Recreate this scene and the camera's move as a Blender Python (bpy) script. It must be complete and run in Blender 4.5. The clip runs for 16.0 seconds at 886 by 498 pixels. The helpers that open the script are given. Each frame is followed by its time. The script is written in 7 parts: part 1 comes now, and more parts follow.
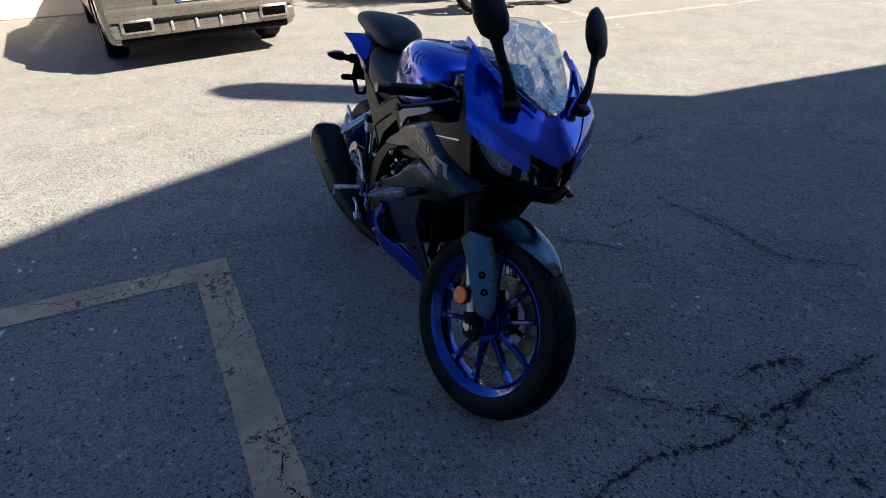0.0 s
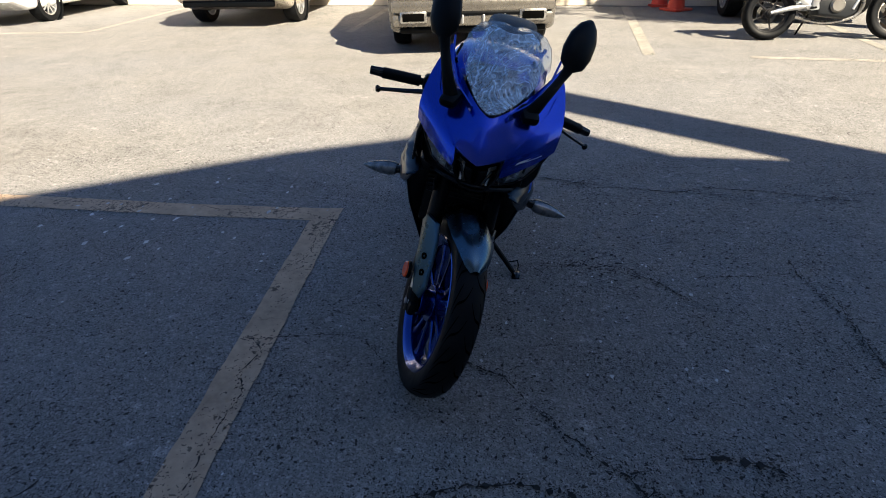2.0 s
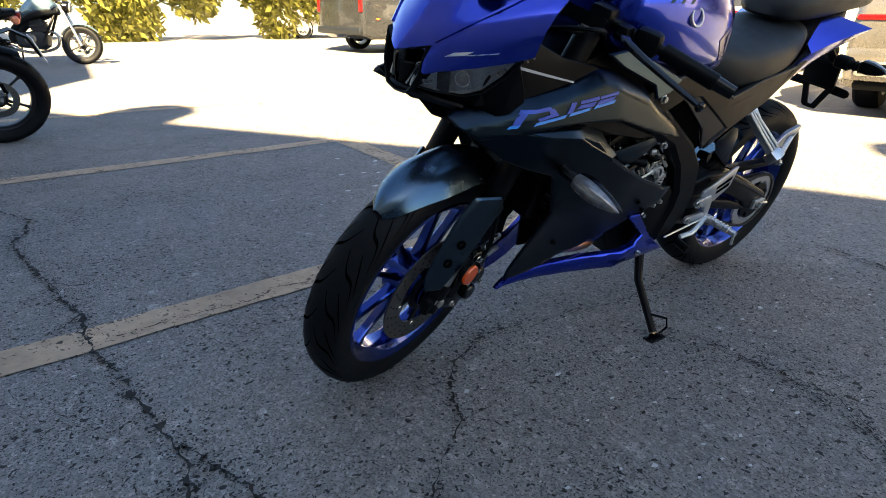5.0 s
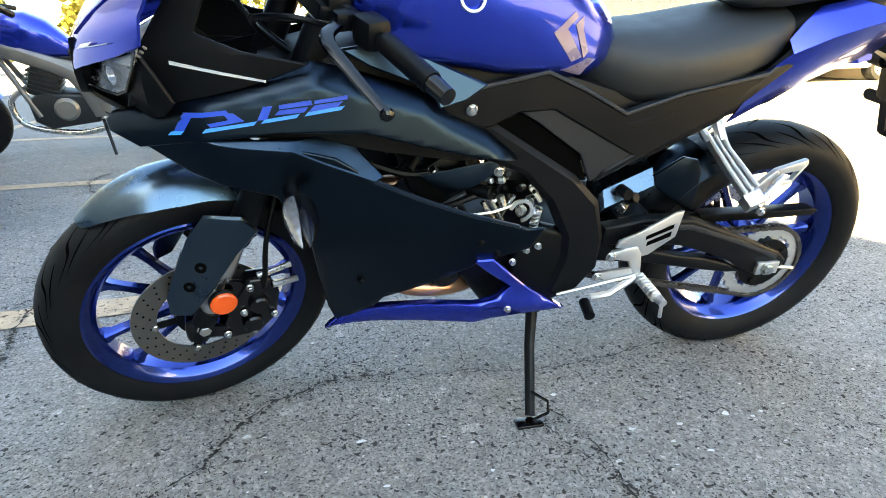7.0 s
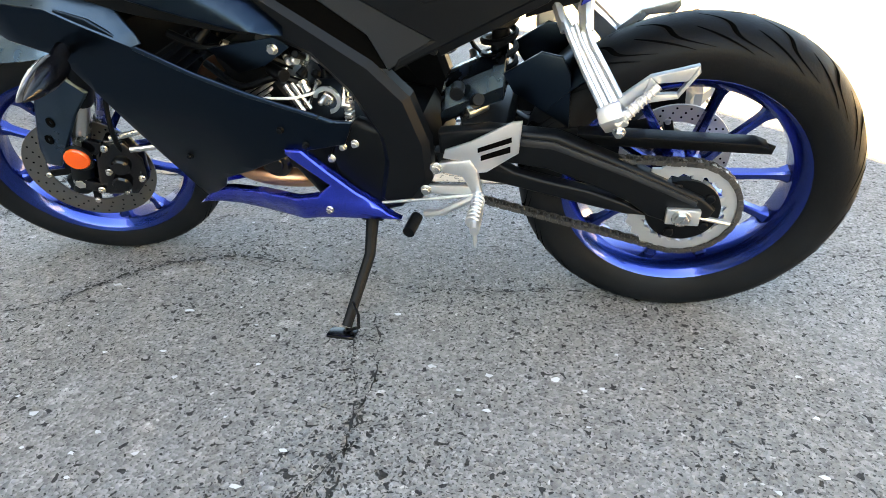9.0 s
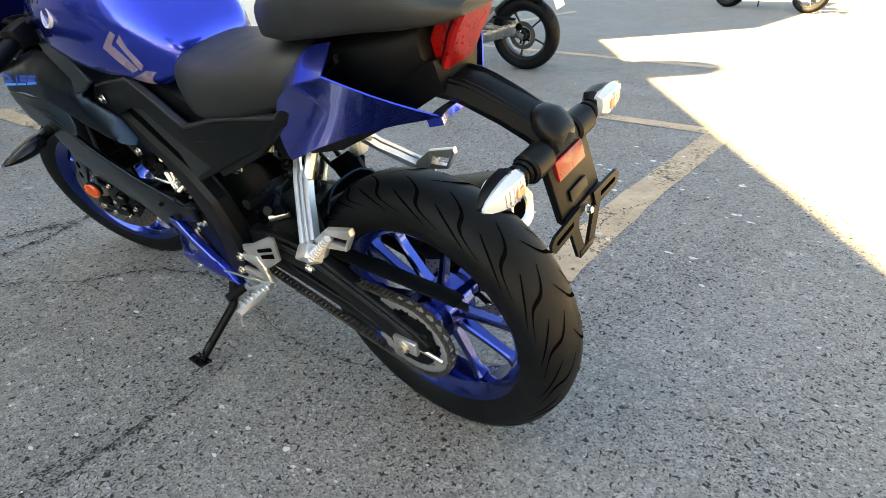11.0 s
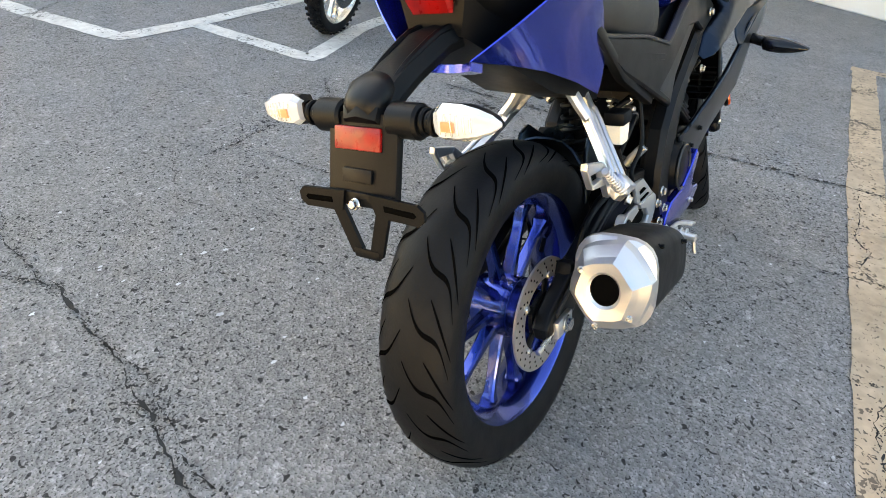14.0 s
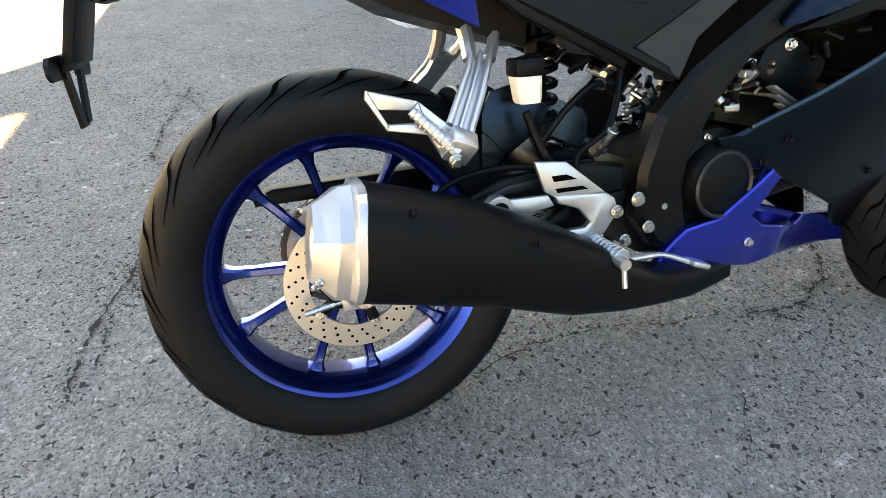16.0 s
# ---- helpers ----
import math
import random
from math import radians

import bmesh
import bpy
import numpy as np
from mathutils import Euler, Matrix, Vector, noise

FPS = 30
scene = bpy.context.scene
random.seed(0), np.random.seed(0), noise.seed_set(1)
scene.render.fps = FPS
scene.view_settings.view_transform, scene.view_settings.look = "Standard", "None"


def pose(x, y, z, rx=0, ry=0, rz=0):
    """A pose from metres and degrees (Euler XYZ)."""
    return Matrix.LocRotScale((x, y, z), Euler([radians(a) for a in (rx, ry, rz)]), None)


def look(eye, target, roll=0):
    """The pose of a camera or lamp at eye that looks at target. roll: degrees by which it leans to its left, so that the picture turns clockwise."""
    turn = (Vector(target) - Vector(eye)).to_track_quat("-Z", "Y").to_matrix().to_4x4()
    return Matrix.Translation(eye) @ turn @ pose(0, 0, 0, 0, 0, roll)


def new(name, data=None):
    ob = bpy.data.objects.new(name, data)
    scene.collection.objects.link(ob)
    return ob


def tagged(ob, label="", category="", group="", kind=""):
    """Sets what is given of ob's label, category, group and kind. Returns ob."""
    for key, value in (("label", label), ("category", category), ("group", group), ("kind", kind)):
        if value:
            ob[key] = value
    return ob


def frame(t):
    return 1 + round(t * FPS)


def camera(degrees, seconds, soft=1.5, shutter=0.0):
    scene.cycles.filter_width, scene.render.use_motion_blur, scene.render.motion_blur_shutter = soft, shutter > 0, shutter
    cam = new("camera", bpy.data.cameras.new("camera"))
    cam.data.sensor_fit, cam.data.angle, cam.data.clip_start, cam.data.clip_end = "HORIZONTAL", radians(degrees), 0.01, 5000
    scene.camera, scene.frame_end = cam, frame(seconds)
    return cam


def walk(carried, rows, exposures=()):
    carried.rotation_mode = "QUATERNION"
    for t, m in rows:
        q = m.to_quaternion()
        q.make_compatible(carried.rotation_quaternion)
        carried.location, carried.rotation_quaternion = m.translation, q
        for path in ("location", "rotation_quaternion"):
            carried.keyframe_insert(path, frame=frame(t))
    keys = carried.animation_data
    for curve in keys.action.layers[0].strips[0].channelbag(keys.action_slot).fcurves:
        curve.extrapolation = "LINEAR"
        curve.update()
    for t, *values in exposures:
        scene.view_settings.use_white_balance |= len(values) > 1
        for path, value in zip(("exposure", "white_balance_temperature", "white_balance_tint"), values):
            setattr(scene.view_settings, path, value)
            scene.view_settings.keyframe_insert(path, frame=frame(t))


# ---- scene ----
cam = camera(73.1, 16.0, 0.9)
PATH = [
    (0, (2.651, -0.539, 1.406), (1.03, 0.049, 0.393), -2.7),
    (0.5, (2.804, -0.325, 1.388), (1.116, 0.05, 0.384), -2.7),
    (1, (2.92, -0.105, 1.385), (1.195, 0.059, 0.385), -2.2),
    (1.5, (2.936, 0.15, 1.368), (1.196, 0.082, 0.385), -2.1),
    (2, (2.908, 0.387, 1.364), (1.177, 0.081, 0.409), -1.6),
    (2.5, (2.861, 0.666, 1.353), (1.174, 0.109, 0.435), -1.3),
    (3, (2.757, 0.841, 1.323), (1.14, 0.064, 0.439), -0.8),
    (3.5, (2.575, 0.977, 1.249), (1.052, -0.002, 0.399), -0.2),
    (4, (2.384, 1.067, 1.154), (0.998, -0.105, 0.314), 0.3),
    (4.2, (2.309, 1.103, 1.075), (0.974, -0.141, 0.257), 0.7),
    (6.3, (1.355, 1.295, 0.794), (0.817, -0.519, 0.146), -1.1),
    (6.5, (1.243, 1.321, 0.793), (0.761, -0.51, 0.148), -1.0),
    (7, (1.048, 1.362, 0.793), (0.66, -0.49, 0.142), -0.8),
    (7.5, (0.828, 1.362, 0.756), (0.549, -0.49, 0.056), -0.7),
    (8, (0.62, 1.355, 0.733), (0.53, -0.468, -0.086), -1.1),
    (8.5, (0.408, 1.324, 0.708), (0.591, -0.457, -0.182), -1.4),
    (9, (0.208, 1.268, 0.706), (0.601, -0.479, -0.183), -0.9),
    (9.5, (-0.028, 1.189, 0.736), (0.551, -0.511, -0.144), -0.6),
    (10, (-0.232, 1.129, 0.769), (0.506, -0.516, -0.097), -0.3),
    (10.2, (-0.341, 1.097, 0.816), (0.473, -0.513, -0.047), -0.2),
    (12.3, (-0.919, 0.472, 1.094), (0.63, -0.204, 0.025), 3.3),
    (12.5, (-0.948, 0.375, 1.087), (0.649, -0.109, -0.015), 4.7),
    (13, (-0.975, 0.158, 1.092), (0.671, 0.079, -0.043), 5.4),
    (13.5, (-0.935, -0.071, 1.084), (0.663, 0.327, -0.05), 6.1),
    (14, (-0.842, -0.292, 1.034), (0.57, 0.57, -0.09), 6.3),
    (14.5, (-0.681, -0.441, 0.972), (0.469, 0.745, -0.156), 5.7),
    (15, (-0.481, -0.565, 0.93), (0.432, 0.816, -0.192), 4.0),
    (15.5, (-0.281, -0.669, 0.89), (0.397, 0.848, -0.224), 1.4),
    (16, (-0.116, -0.759, 0.877), (0.426, 0.824, -0.218), 1.1),
]

walk(cam, [(t, look(eye, target, roll)) for t, eye, target, roll in PATH], [
    (0, 1.56, 5100, 8), (2, 1.56, 5300, 8), (4.3, 1.58, 5350, 8), (5.6, 4.3, 7900, 0), (6.3, 4.46, 7800, -2), (7.2, 4.85, 8300, -1), (8, 4.9, 8700, 1), (9, 4.9, 9100, 3), (9.5, 4.74, 9100, 3), (10, 4.35, 9200, 3), (12.3, 4.22, 9300, -1), (14, 4.42, 9300, 5), (16, 4.32, 9300, 5)])

# ---- light ----
SUN_DIR = Vector((0.59, 0.81, 0.93)).normalized()
world = bpy.data.worlds.new("sky")
scene.world = world
world.use_nodes = True
wn = world.node_tree.nodes
sky = wn.new("ShaderNodeTexSky")
sky.sky_type, sky.sun_disc = "NISHITA", False
sky.sun_elevation, sky.sun_rotation, sky.ozone_density = radians(43), radians(36), 2.5
wn["Background"].inputs["Strength"].default_value = 0.05
world.node_tree.links.new(sky.outputs["Color"], wn["Background"].inputs["Color"])
sun = new("sun", bpy.data.lights.new("sun", "SUN"))
sun.data.energy, sun.data.angle, sun.data.color = 8.4, radians(0.5), (1.0, 0.75, 0.45)
sun.matrix_world = look(SUN_DIR * 60, (0, 0, 0))


# ---- materials ----
def nodes_of(name):
    m = bpy.data.materials.new(name)
    m.use_nodes = True
    return m, m.node_tree.nodes, m.node_tree.links, m.node_tree.nodes["Principled BSDF"]


def noise_tex(n, l, scale, detail=4.0, rough=0.55):
    t = n.new("ShaderNodeTexNoise")
    t.inputs["Scale"].default_value, t.inputs["Detail"].default_value, t.inputs["Roughness"].default_value = scale, detail, rough
    c = n.get("place") or n.new("ShaderNodeTexCoord")
    c.name = "place"
    l.new(c.outputs["Object"], t.inputs["Vector"])
    return t


def ramp(n, l, src, stops):
    r = n.new("ShaderNodeValToRGB")
    r.color_ramp.elements[0].position, r.color_ramp.elements[0].color = stops[0][0], (*stops[0][1], 1)
    r.color_ramp.elements[1].position, r.color_ramp.elements[1].color = stops[-1][0], (*stops[-1][1], 1)
    for p, c in stops[1:-1]:
        r.color_ramp.elements.new(p).color = (*c, 1)
    l.new(src, r.inputs["Fac"])
    return r.outputs["Color"]


def grey(v):
    return (v, v, v)


def blend(n, l, mode, a, b, fac=1.0):
    m = n.new("ShaderNodeMix")
    m.data_type, m.blend_type = "RGBA", mode
    m.inputs["Factor"].default_value = fac
    l.new(a, m.inputs["A"])
    l.new(b, m.inputs["B"])
    return m.outputs["Result"]


def surface(name, color, rough=0.5, metal=0.0, var=0.12, scale=6.0, grain=250.0, bump=0.05, coat=0.0, rvar=0.12, spec=0.5):
    """A painted, plastic or metal surface: broad tone changes, fine grain, uneven gloss."""
    m, n, l, b = nodes_of(name)
    big, fine = noise_tex(n, l, scale), noise_tex(n, l, grain, 2.0)
    lo, hi = [tuple(min(1, c * k) for c in color) for k in (1 - var, 1 + var)]
    tone = ramp(n, l, big.outputs["Fac"], [(0.3, lo), (0.7, hi)])
    l.new(tone, b.inputs["Base Color"])
    l.new(ramp(n, l, noise_tex(n, l, scale * 3.1).outputs["Fac"], [(0.25, grey(max(0.02, rough - rvar / 2))), (0.75, grey(min(1, rough + rvar / 2)))]), b.inputs["Roughness"])
    b.inputs["Metallic"].default_value = metal
    b.inputs["Specular IOR Level"].default_value = spec
    b.inputs["Coat Weight"].default_value = coat
    b.inputs["Coat Roughness"].default_value = 0.04
    if bump:
        bn = n.new("ShaderNodeBump")
        bn.inputs["Strength"].default_value, bn.inputs["Distance"].default_value = bump, 0.002
        l.new(fine.outputs["Fac"], bn.inputs["Height"])
        l.new(bn.outputs["Normal"], b.inputs["Normal"])
    return m


def glass(name, color=(1, 1, 1), rough=0.02, alpha=1.0):
    m, n, l, b = nodes_of(name)
    b.inputs["Base Color"].default_value = (*color, 1)
    b.inputs["Roughness"].default_value = rough
    b.inputs["Transmission Weight"].default_value = alpha
    b.inputs["IOR"].default_value = 1.45
    return m


def crack_net(n, l):
    """A net of fine, uneven cracks that comes and goes; the same net runs through asphalt and paint."""
    bend = noise_tex(n, l, 3.0, 6, 0.65)
    shift = n.new("ShaderNodeVectorMath")
    shift.operation = "MULTIPLY_ADD"
    l.new(bend.outputs["Color"], shift.inputs[0])
    shift.inputs[1].default_value = (0.55, 0.55, 0.0)
    l.new(n["place"].outputs["Object"], shift.inputs[2])
    cells = n.new("ShaderNodeTexVoronoi")
    cells.feature = "DISTANCE_TO_EDGE"
    cells.inputs["Scale"].default_value = 1.15
    l.new(shift.outputs[0], cells.inputs["Vector"])
    rag = n.new("ShaderNodeMath")
    rag.operation = "MULTIPLY_ADD"
    rag.inputs[1].default_value = -0.016
    l.new(noise_tex(n, l, 55, 3, 0.7).outputs["Fac"], rag.inputs[0])
    l.new(cells.outputs["Distance"], rag.inputs[2])
    gate = n.new("ShaderNodeMath")
    gate.operation = "MULTIPLY_ADD"
    gate.inputs[1].default_value = -0.018
    l.new(noise_tex(n, l, 1.3, 3, 0.5).outputs["Fac"], gate.inputs[0])
    l.new(rag.outputs[0], gate.inputs[2])
    lift = n.new("ShaderNodeMath")
    lift.operation = "ADD"
    lift.inputs[1].default_value = 0.03
    l.new(gate.outputs[0], lift.inputs[0])
    return lift.outputs[0]


def threshold(n, l, src, limit, width, lo):
    """1 where src lies above the limit, lo below it, with a crisp rim."""
    return ramp(n, l, src, [(limit, grey(lo)), (limit + width, grey(1))])


def mixed(n, l, a, ka, b, kb, add=0.0):
    """ka * a + kb * b + add."""
    first, second = n.new("ShaderNodeMath"), n.new("ShaderNodeMath")
    first.operation = second.operation = "MULTIPLY_ADD"
    first.inputs[1].default_value, first.inputs[2].default_value = ka, add
    second.inputs[1].default_value = kb
    l.new(a, first.inputs[0])
    l.new(b, second.inputs[0])
    l.new(first.outputs[0], second.inputs[2])
    return second.outputs[0]


def asphalt(name):
    m, n, l, b = nodes_of(name)
    stones = n.new("ShaderNodeTexVoronoi")
    stones.inputs["Scale"].default_value = 170
    c = noise_tex(n, l, 0.55, 5).inputs["Vector"].links[0].from_socket
    l.new(c, stones.inputs["Vector"])
    tone = ramp(n, l, stones.outputs["Color"], [(0.0, grey(0.09)), (0.25, grey(0.14)), (0.7, grey(0.2)), (0.92, grey(0.265)), (1.0, grey(0.42))])
    # pits where stones have come out: crisp, uneven, crowded together where the surface is worn
    worn = noise_tex(n, l, 2.3, 6, 0.62)
    pit = noise_tex(n, l, 66, 1.5, 0.5)
    pit.inputs["Distortion"].default_value = 0.5
    pits = threshold(n, l, mixed(n, l, pit.outputs["Fac"], 1.0, worn.outputs["Fac"], 0.2, -0.1), 0.335, 0.025, 0.12)
    small = noise_tex(n, l, 190, 1.0, 0.5)
    specks = threshold(n, l, mixed(n, l, small.outputs["Fac"], 1.0, worn.outputs["Fac"], 0.3, -0.15), 0.35, 0.04, 0.26)
    # larger chips broken out here and there
    chip = noise_tex(n, l, 26, 4, 0.7)
    chips = threshold(n, l, mixed(n, l, chip.outputs["Fac"], 1.0, noise_tex(n, l, 0.8, 4, 0.6).outputs["Fac"], 0.2, -0.1), 0.285, 0.03, 0.2)
    net = ramp(n, l, crack_net(n, l), [(0.0085, grey(0.12)), (0.0105, grey(0.5)), (0.013, grey(1))])
    # broad wear, dark patches and pale dried spots
    wear = ramp(n, l, noise_tex(n, l, 0.8, 6, 0.62).outputs["Fac"], [(0.28, grey(0.93)), (0.5, grey(1.0)), (0.75, grey(1.05))])
    stain = ramp(n, l, noise_tex(n, l, 1.9, 6, 0.66).outputs["Fac"], [(0.30, grey(0.88)), (0.40, grey(0.98)), (1, grey(1.02))])
    mottle = ramp(n, l, noise_tex(n, l, 14, 4, 0.6).outputs["Fac"], [(0.3, grey(0.9)), (0.7, grey(1.08))])
    pale = ramp(n, l, noise_tex(n, l, 11, 2, 0.5).outputs["Fac"], [(0.66, grey(1)), (0.70, grey(1.35)), (0.8, grey(1.6))])
    warm = ramp(n, l, noise_tex(n, l, 0.35, 3).outputs["Fac"], [(0.3, (1.0, 0.965, 0.91)), (0.7, (0.98, 0.98, 1.0))])
    lumps = n.new("ShaderNodeTexVoronoi")
    lumps.inputs["Scale"].default_value = 92
    l.new(c, lumps.inputs["Vector"])
    coarse = ramp(n, l, lumps.outputs["Color"], [(0.0, grey(0.72)), (0.3, grey(0.94)), (0.75, grey(1.05)), (1.0, grey(1.28))])
    col = blend(n, l, "MULTIPLY", tone, coarse)
    for other in (pits, specks, chips, net, wear, stain, mottle, pale, warm):
        col = blend(n, l, "MULTIPLY", col, other)
    l.new(col, b.inputs["Base Color"])
    l.new(ramp(n, l, noise_tex(n, l, 6, 4).outputs["Fac"], [(0.3, grey(0.95)), (0.7, grey(0.74))]), b.inputs["Roughness"])
    b.inputs["Specular IOR Level"].default_value = 0.35
    bump = n.new("ShaderNodeBump")
    bump.inputs["Strength"].default_value, bump.inputs["Distance"].default_value = 0.6, 0.004
    l.new(blend(n, l, "MULTIPLY", blend(n, l, "MULTIPLY", stones.outputs["Distance"], pits), blend(n, l, "MULTIPLY", chips, net)), bump.inputs["Height"])
    l.new(bump.outputs["Normal"], b.inputs["Normal"])
    return m


def road_paint(name, color):
    """Worn line paint: bare asphalt shows through the chips."""
    m, n, l, b = nodes_of(name)
    dirt = ramp(n, l, noise_tex(n, l, 4, 6, 0.65).outputs["Fac"], [(0.3, tuple(c * 0.7 for c in color)), (0.6, color)])
    soil = ramp(n, l, noise_tex(n, l, 24, 4, 0.6).outputs["Fac"], [(0.3, grey(0.8)), (0.65, grey(1.08))])
    worn = noise_tex(n, l, 2.6, 5, 0.6)
    bits = noise_tex(n, l, 60, 2.0, 0.5)
    bits.inputs["Distortion"].default_value = 0.8
    speck = threshold(n, l, mixed(n, l, bits.outputs["Fac"], 1.0, worn.outputs["Fac"], 0.7, -0.35), 0.365, 0.02, 0.3)
    chips = threshold(n, l, mixed(n, l, noise_tex(n, l, 13, 6, 0.72).outputs["Fac"], 1.0, worn.outputs["Fac"], 0.6, -0.3), 0.34, 0.02, 0.24)
    net = ramp(n, l, crack_net(n, l), [(0.0085, grey(0.12)), (0.0105, grey(0.5)), (0.013, grey(1))])
    col = blend(n, l, "MULTIPLY", blend(n, l, "MULTIPLY", blend(n, l, "MULTIPLY", dirt, soil), speck), blend(n, l, "MULTIPLY", chips, net))
    l.new(col, b.inputs["Base Color"])
    b.inputs["Roughness"].default_value = 0.8
    return m


M = dict(
    asphalt=asphalt("asphalt"),
    yellow_line=road_paint("yellow line paint", (0.40, 0.30, 0.205)),
    white_line=road_paint("white line paint", (0.53, 0.515, 0.48)),
    faint_line=road_paint("faded white line paint", (0.25, 0.238, 0.21)),
    fleck=surface("pale grit", (0.42, 0.43, 0.44), 0.8, var=0.25, bump=0.1),
    crack=surface("dirt in cracks", (0.014, 0.0138, 0.0135), 0.95, var=0.3, bump=0.3),
    wall=surface("cream wall plaster", (0.62, 0.56, 0.46), 0.85, var=0.12, scale=1.2, grain=60, bump=0.2),
    facade=surface("grey-brown rendered facade", (0.33, 0.315, 0.29), 0.85, var=0.12, scale=1.2, grain=60, bump=0.2),
    white_wall=surface("white wall plaster", (0.72, 0.71, 0.68), 0.85, var=0.08, scale=1.5, grain=60, bump=0.2),
    blue=surface("metallic blue paint", (0.007, 0.031, 0.42), 0.22, 0.85, var=0.03, bump=0.0, coat=0.75, rvar=0.03),
    blue_wheel=surface("blue wheel paint", (0.005, 0.028, 0.22), 0.2, 0.95, var=0.06, bump=0.0, coat=0.7, rvar=0.04),
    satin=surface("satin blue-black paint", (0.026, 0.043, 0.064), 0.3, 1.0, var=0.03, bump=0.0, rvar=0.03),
    # satin copies: deep darkened for dim flanks, mid and pale lightened with sky sheen
    satin_deep=surface("satin paint darkened for dim flanks", (0.014, 0.023, 0.035), 0.3, 1.0, var=0.03, bump=0.0, rvar=0.03),
    satin_mid=surface("satin paint lightened for sky sheen", (0.05, 0.078, 0.108), 0.28, 1.0, var=0.03, bump=0.0, rvar=0.03),
    satin_pale=surface("satin paint paled further for sky sheen", (0.075, 0.118, 0.165), 0.27, 1.0, var=0.03, bump=0.0, rvar=0.03),
    black=surface("black plastic", (0.0014, 0.0019, 0.0027), 0.45, var=0.2, bump=0.1, spec=0.12),
    gloss=surface("gloss black plastic", (0.002, 0.002, 0.0026), 0.2, bump=0.0, spec=0.35),
    frame_black=surface("black frame paint", (0.0023, 0.0029, 0.0039), 0.4, 0.0, bump=0.04, spec=0.14),
    frame_grey=surface("dark grey cover plastic", (0.0095, 0.0115, 0.0148), 0.45, 0.1, bump=0.08, spec=0.35),
    rubber=surface("tyre rubber", (0.0042, 0.0049, 0.0062), 0.55, var=0.3, scale=9, bump=0.15, spec=0.12),
    # flat black that stands in for shade inside grooves, slots, holes and recesses
    groove=surface("black for shaded grooves and holes", (0.002, 0.002, 0.002), 0.95, bump=0.0, spec=0.0),
    seat=surface("seat vinyl", (0.0065, 0.0088, 0.0115), 0.55, var=0.1, grain=500, bump=0.2, spec=0.4),
    alu=surface("silver cast aluminium", (0.52, 0.535, 0.555), 0.36, 0.85, var=0.08, bump=0.06),
    dull_alu=surface("dull grey alloy", (0.17, 0.165, 0.155), 0.45, 0.7, var=0.12, bump=0.06),
    steel=surface("brushed steel", (0.5, 0.49, 0.47), 0.28, 0.95, var=0.1, bump=0.04),
    disc=surface("brake disc steel", (0.17, 0.165, 0.155), 0.34, 0.9, var=0.12, bump=0.05),
    disc_pale=surface("bright brake disc steel", (0.44, 0.43, 0.42), 0.36, 0.85, var=0.08, bump=0.04),
    header=surface("heat-tinted exhaust steel", (0.45, 0.24, 0.15), 0.32, 0.85, var=0.2, bump=0.03),
    chain=surface("oiled chain steel", (0.09, 0.085, 0.08), 0.4, 0.8, var=0.3),
    orange=surface("orange reflector", (0.62, 0.075, 0.008), 0.2, coat=0.6, bump=0.0),
    red=surface("red lens", (0.17, 0.002, 0.003), 0.3, var=0.3, scale=45, coat=0.15, spec=0.3, bump=0.0),
    clear=glass("clear lens", (0.93, 0.94, 0.95), 0.06, 0.75),
    lens_smoke=surface("ribbed clear lens", (0.16, 0.165, 0.175), 0.1, 0.4, var=0.4, scale=70, bump=0.0, coat=0.8),
    lamp_inner=surface("grey lamp housing", (0.42, 0.43, 0.44), 0.3, 0.2, var=0.3, scale=50, bump=0.0),
    lamp_glass=glass("headlight glass", (0.92, 0.94, 0.96), 0.02, 1.0),
    screen=glass("smoked windscreen", (0.75, 0.8, 0.86), 0.03, 0.95),
    lens_in=surface("reflector bowl", (0.72, 0.72, 0.74), 0.22, 0.8, bump=0.0),
    letter=surface("blue decal", (0.006, 0.05, 0.42), 0.35, 0.2, bump=0.0),
    tank_mark=surface("mauve-grey tank decal", (0.16, 0.13, 0.2), 0.3, 0.3, bump=0.0, coat=0.4),
    dash=surface("pale blue decal", (0.02, 0.22, 0.75), 0.35, 0.1, bump=0.0),
    decal=surface("silver decal", (0.62, 0.63, 0.65), 0.35, 0.4, bump=0.0),
    amber_in=surface("amber bulb", (0.6, 0.2, 0.1), 0.4, bump=0.0),
    leaf=surface("sunlit yellow-green leaves", (0.12, 0.118, 0.02), 0.6, var=0.5, scale=1.5, bump=0.0),
    bark=surface("grey-brown bark", (0.12, 0.09, 0.06), 0.9, var=0.3, scale=8, grain=60, bump=0.5),
    cone_red=surface("orange-red cone plastic", (0.62, 0.06, 0.03), 0.5, bump=0.05),
    cone_white=surface("white cone sleeve", (0.75, 0.75, 0.73), 0.45, bump=0.05),
    case_brown=surface("dark brown case plastic", (0.028, 0.021, 0.017), 0.4, bump=0.05),
    fluid=surface("white reservoir plastic", (0.75, 0.74, 0.68), 0.4, bump=0.0),
)

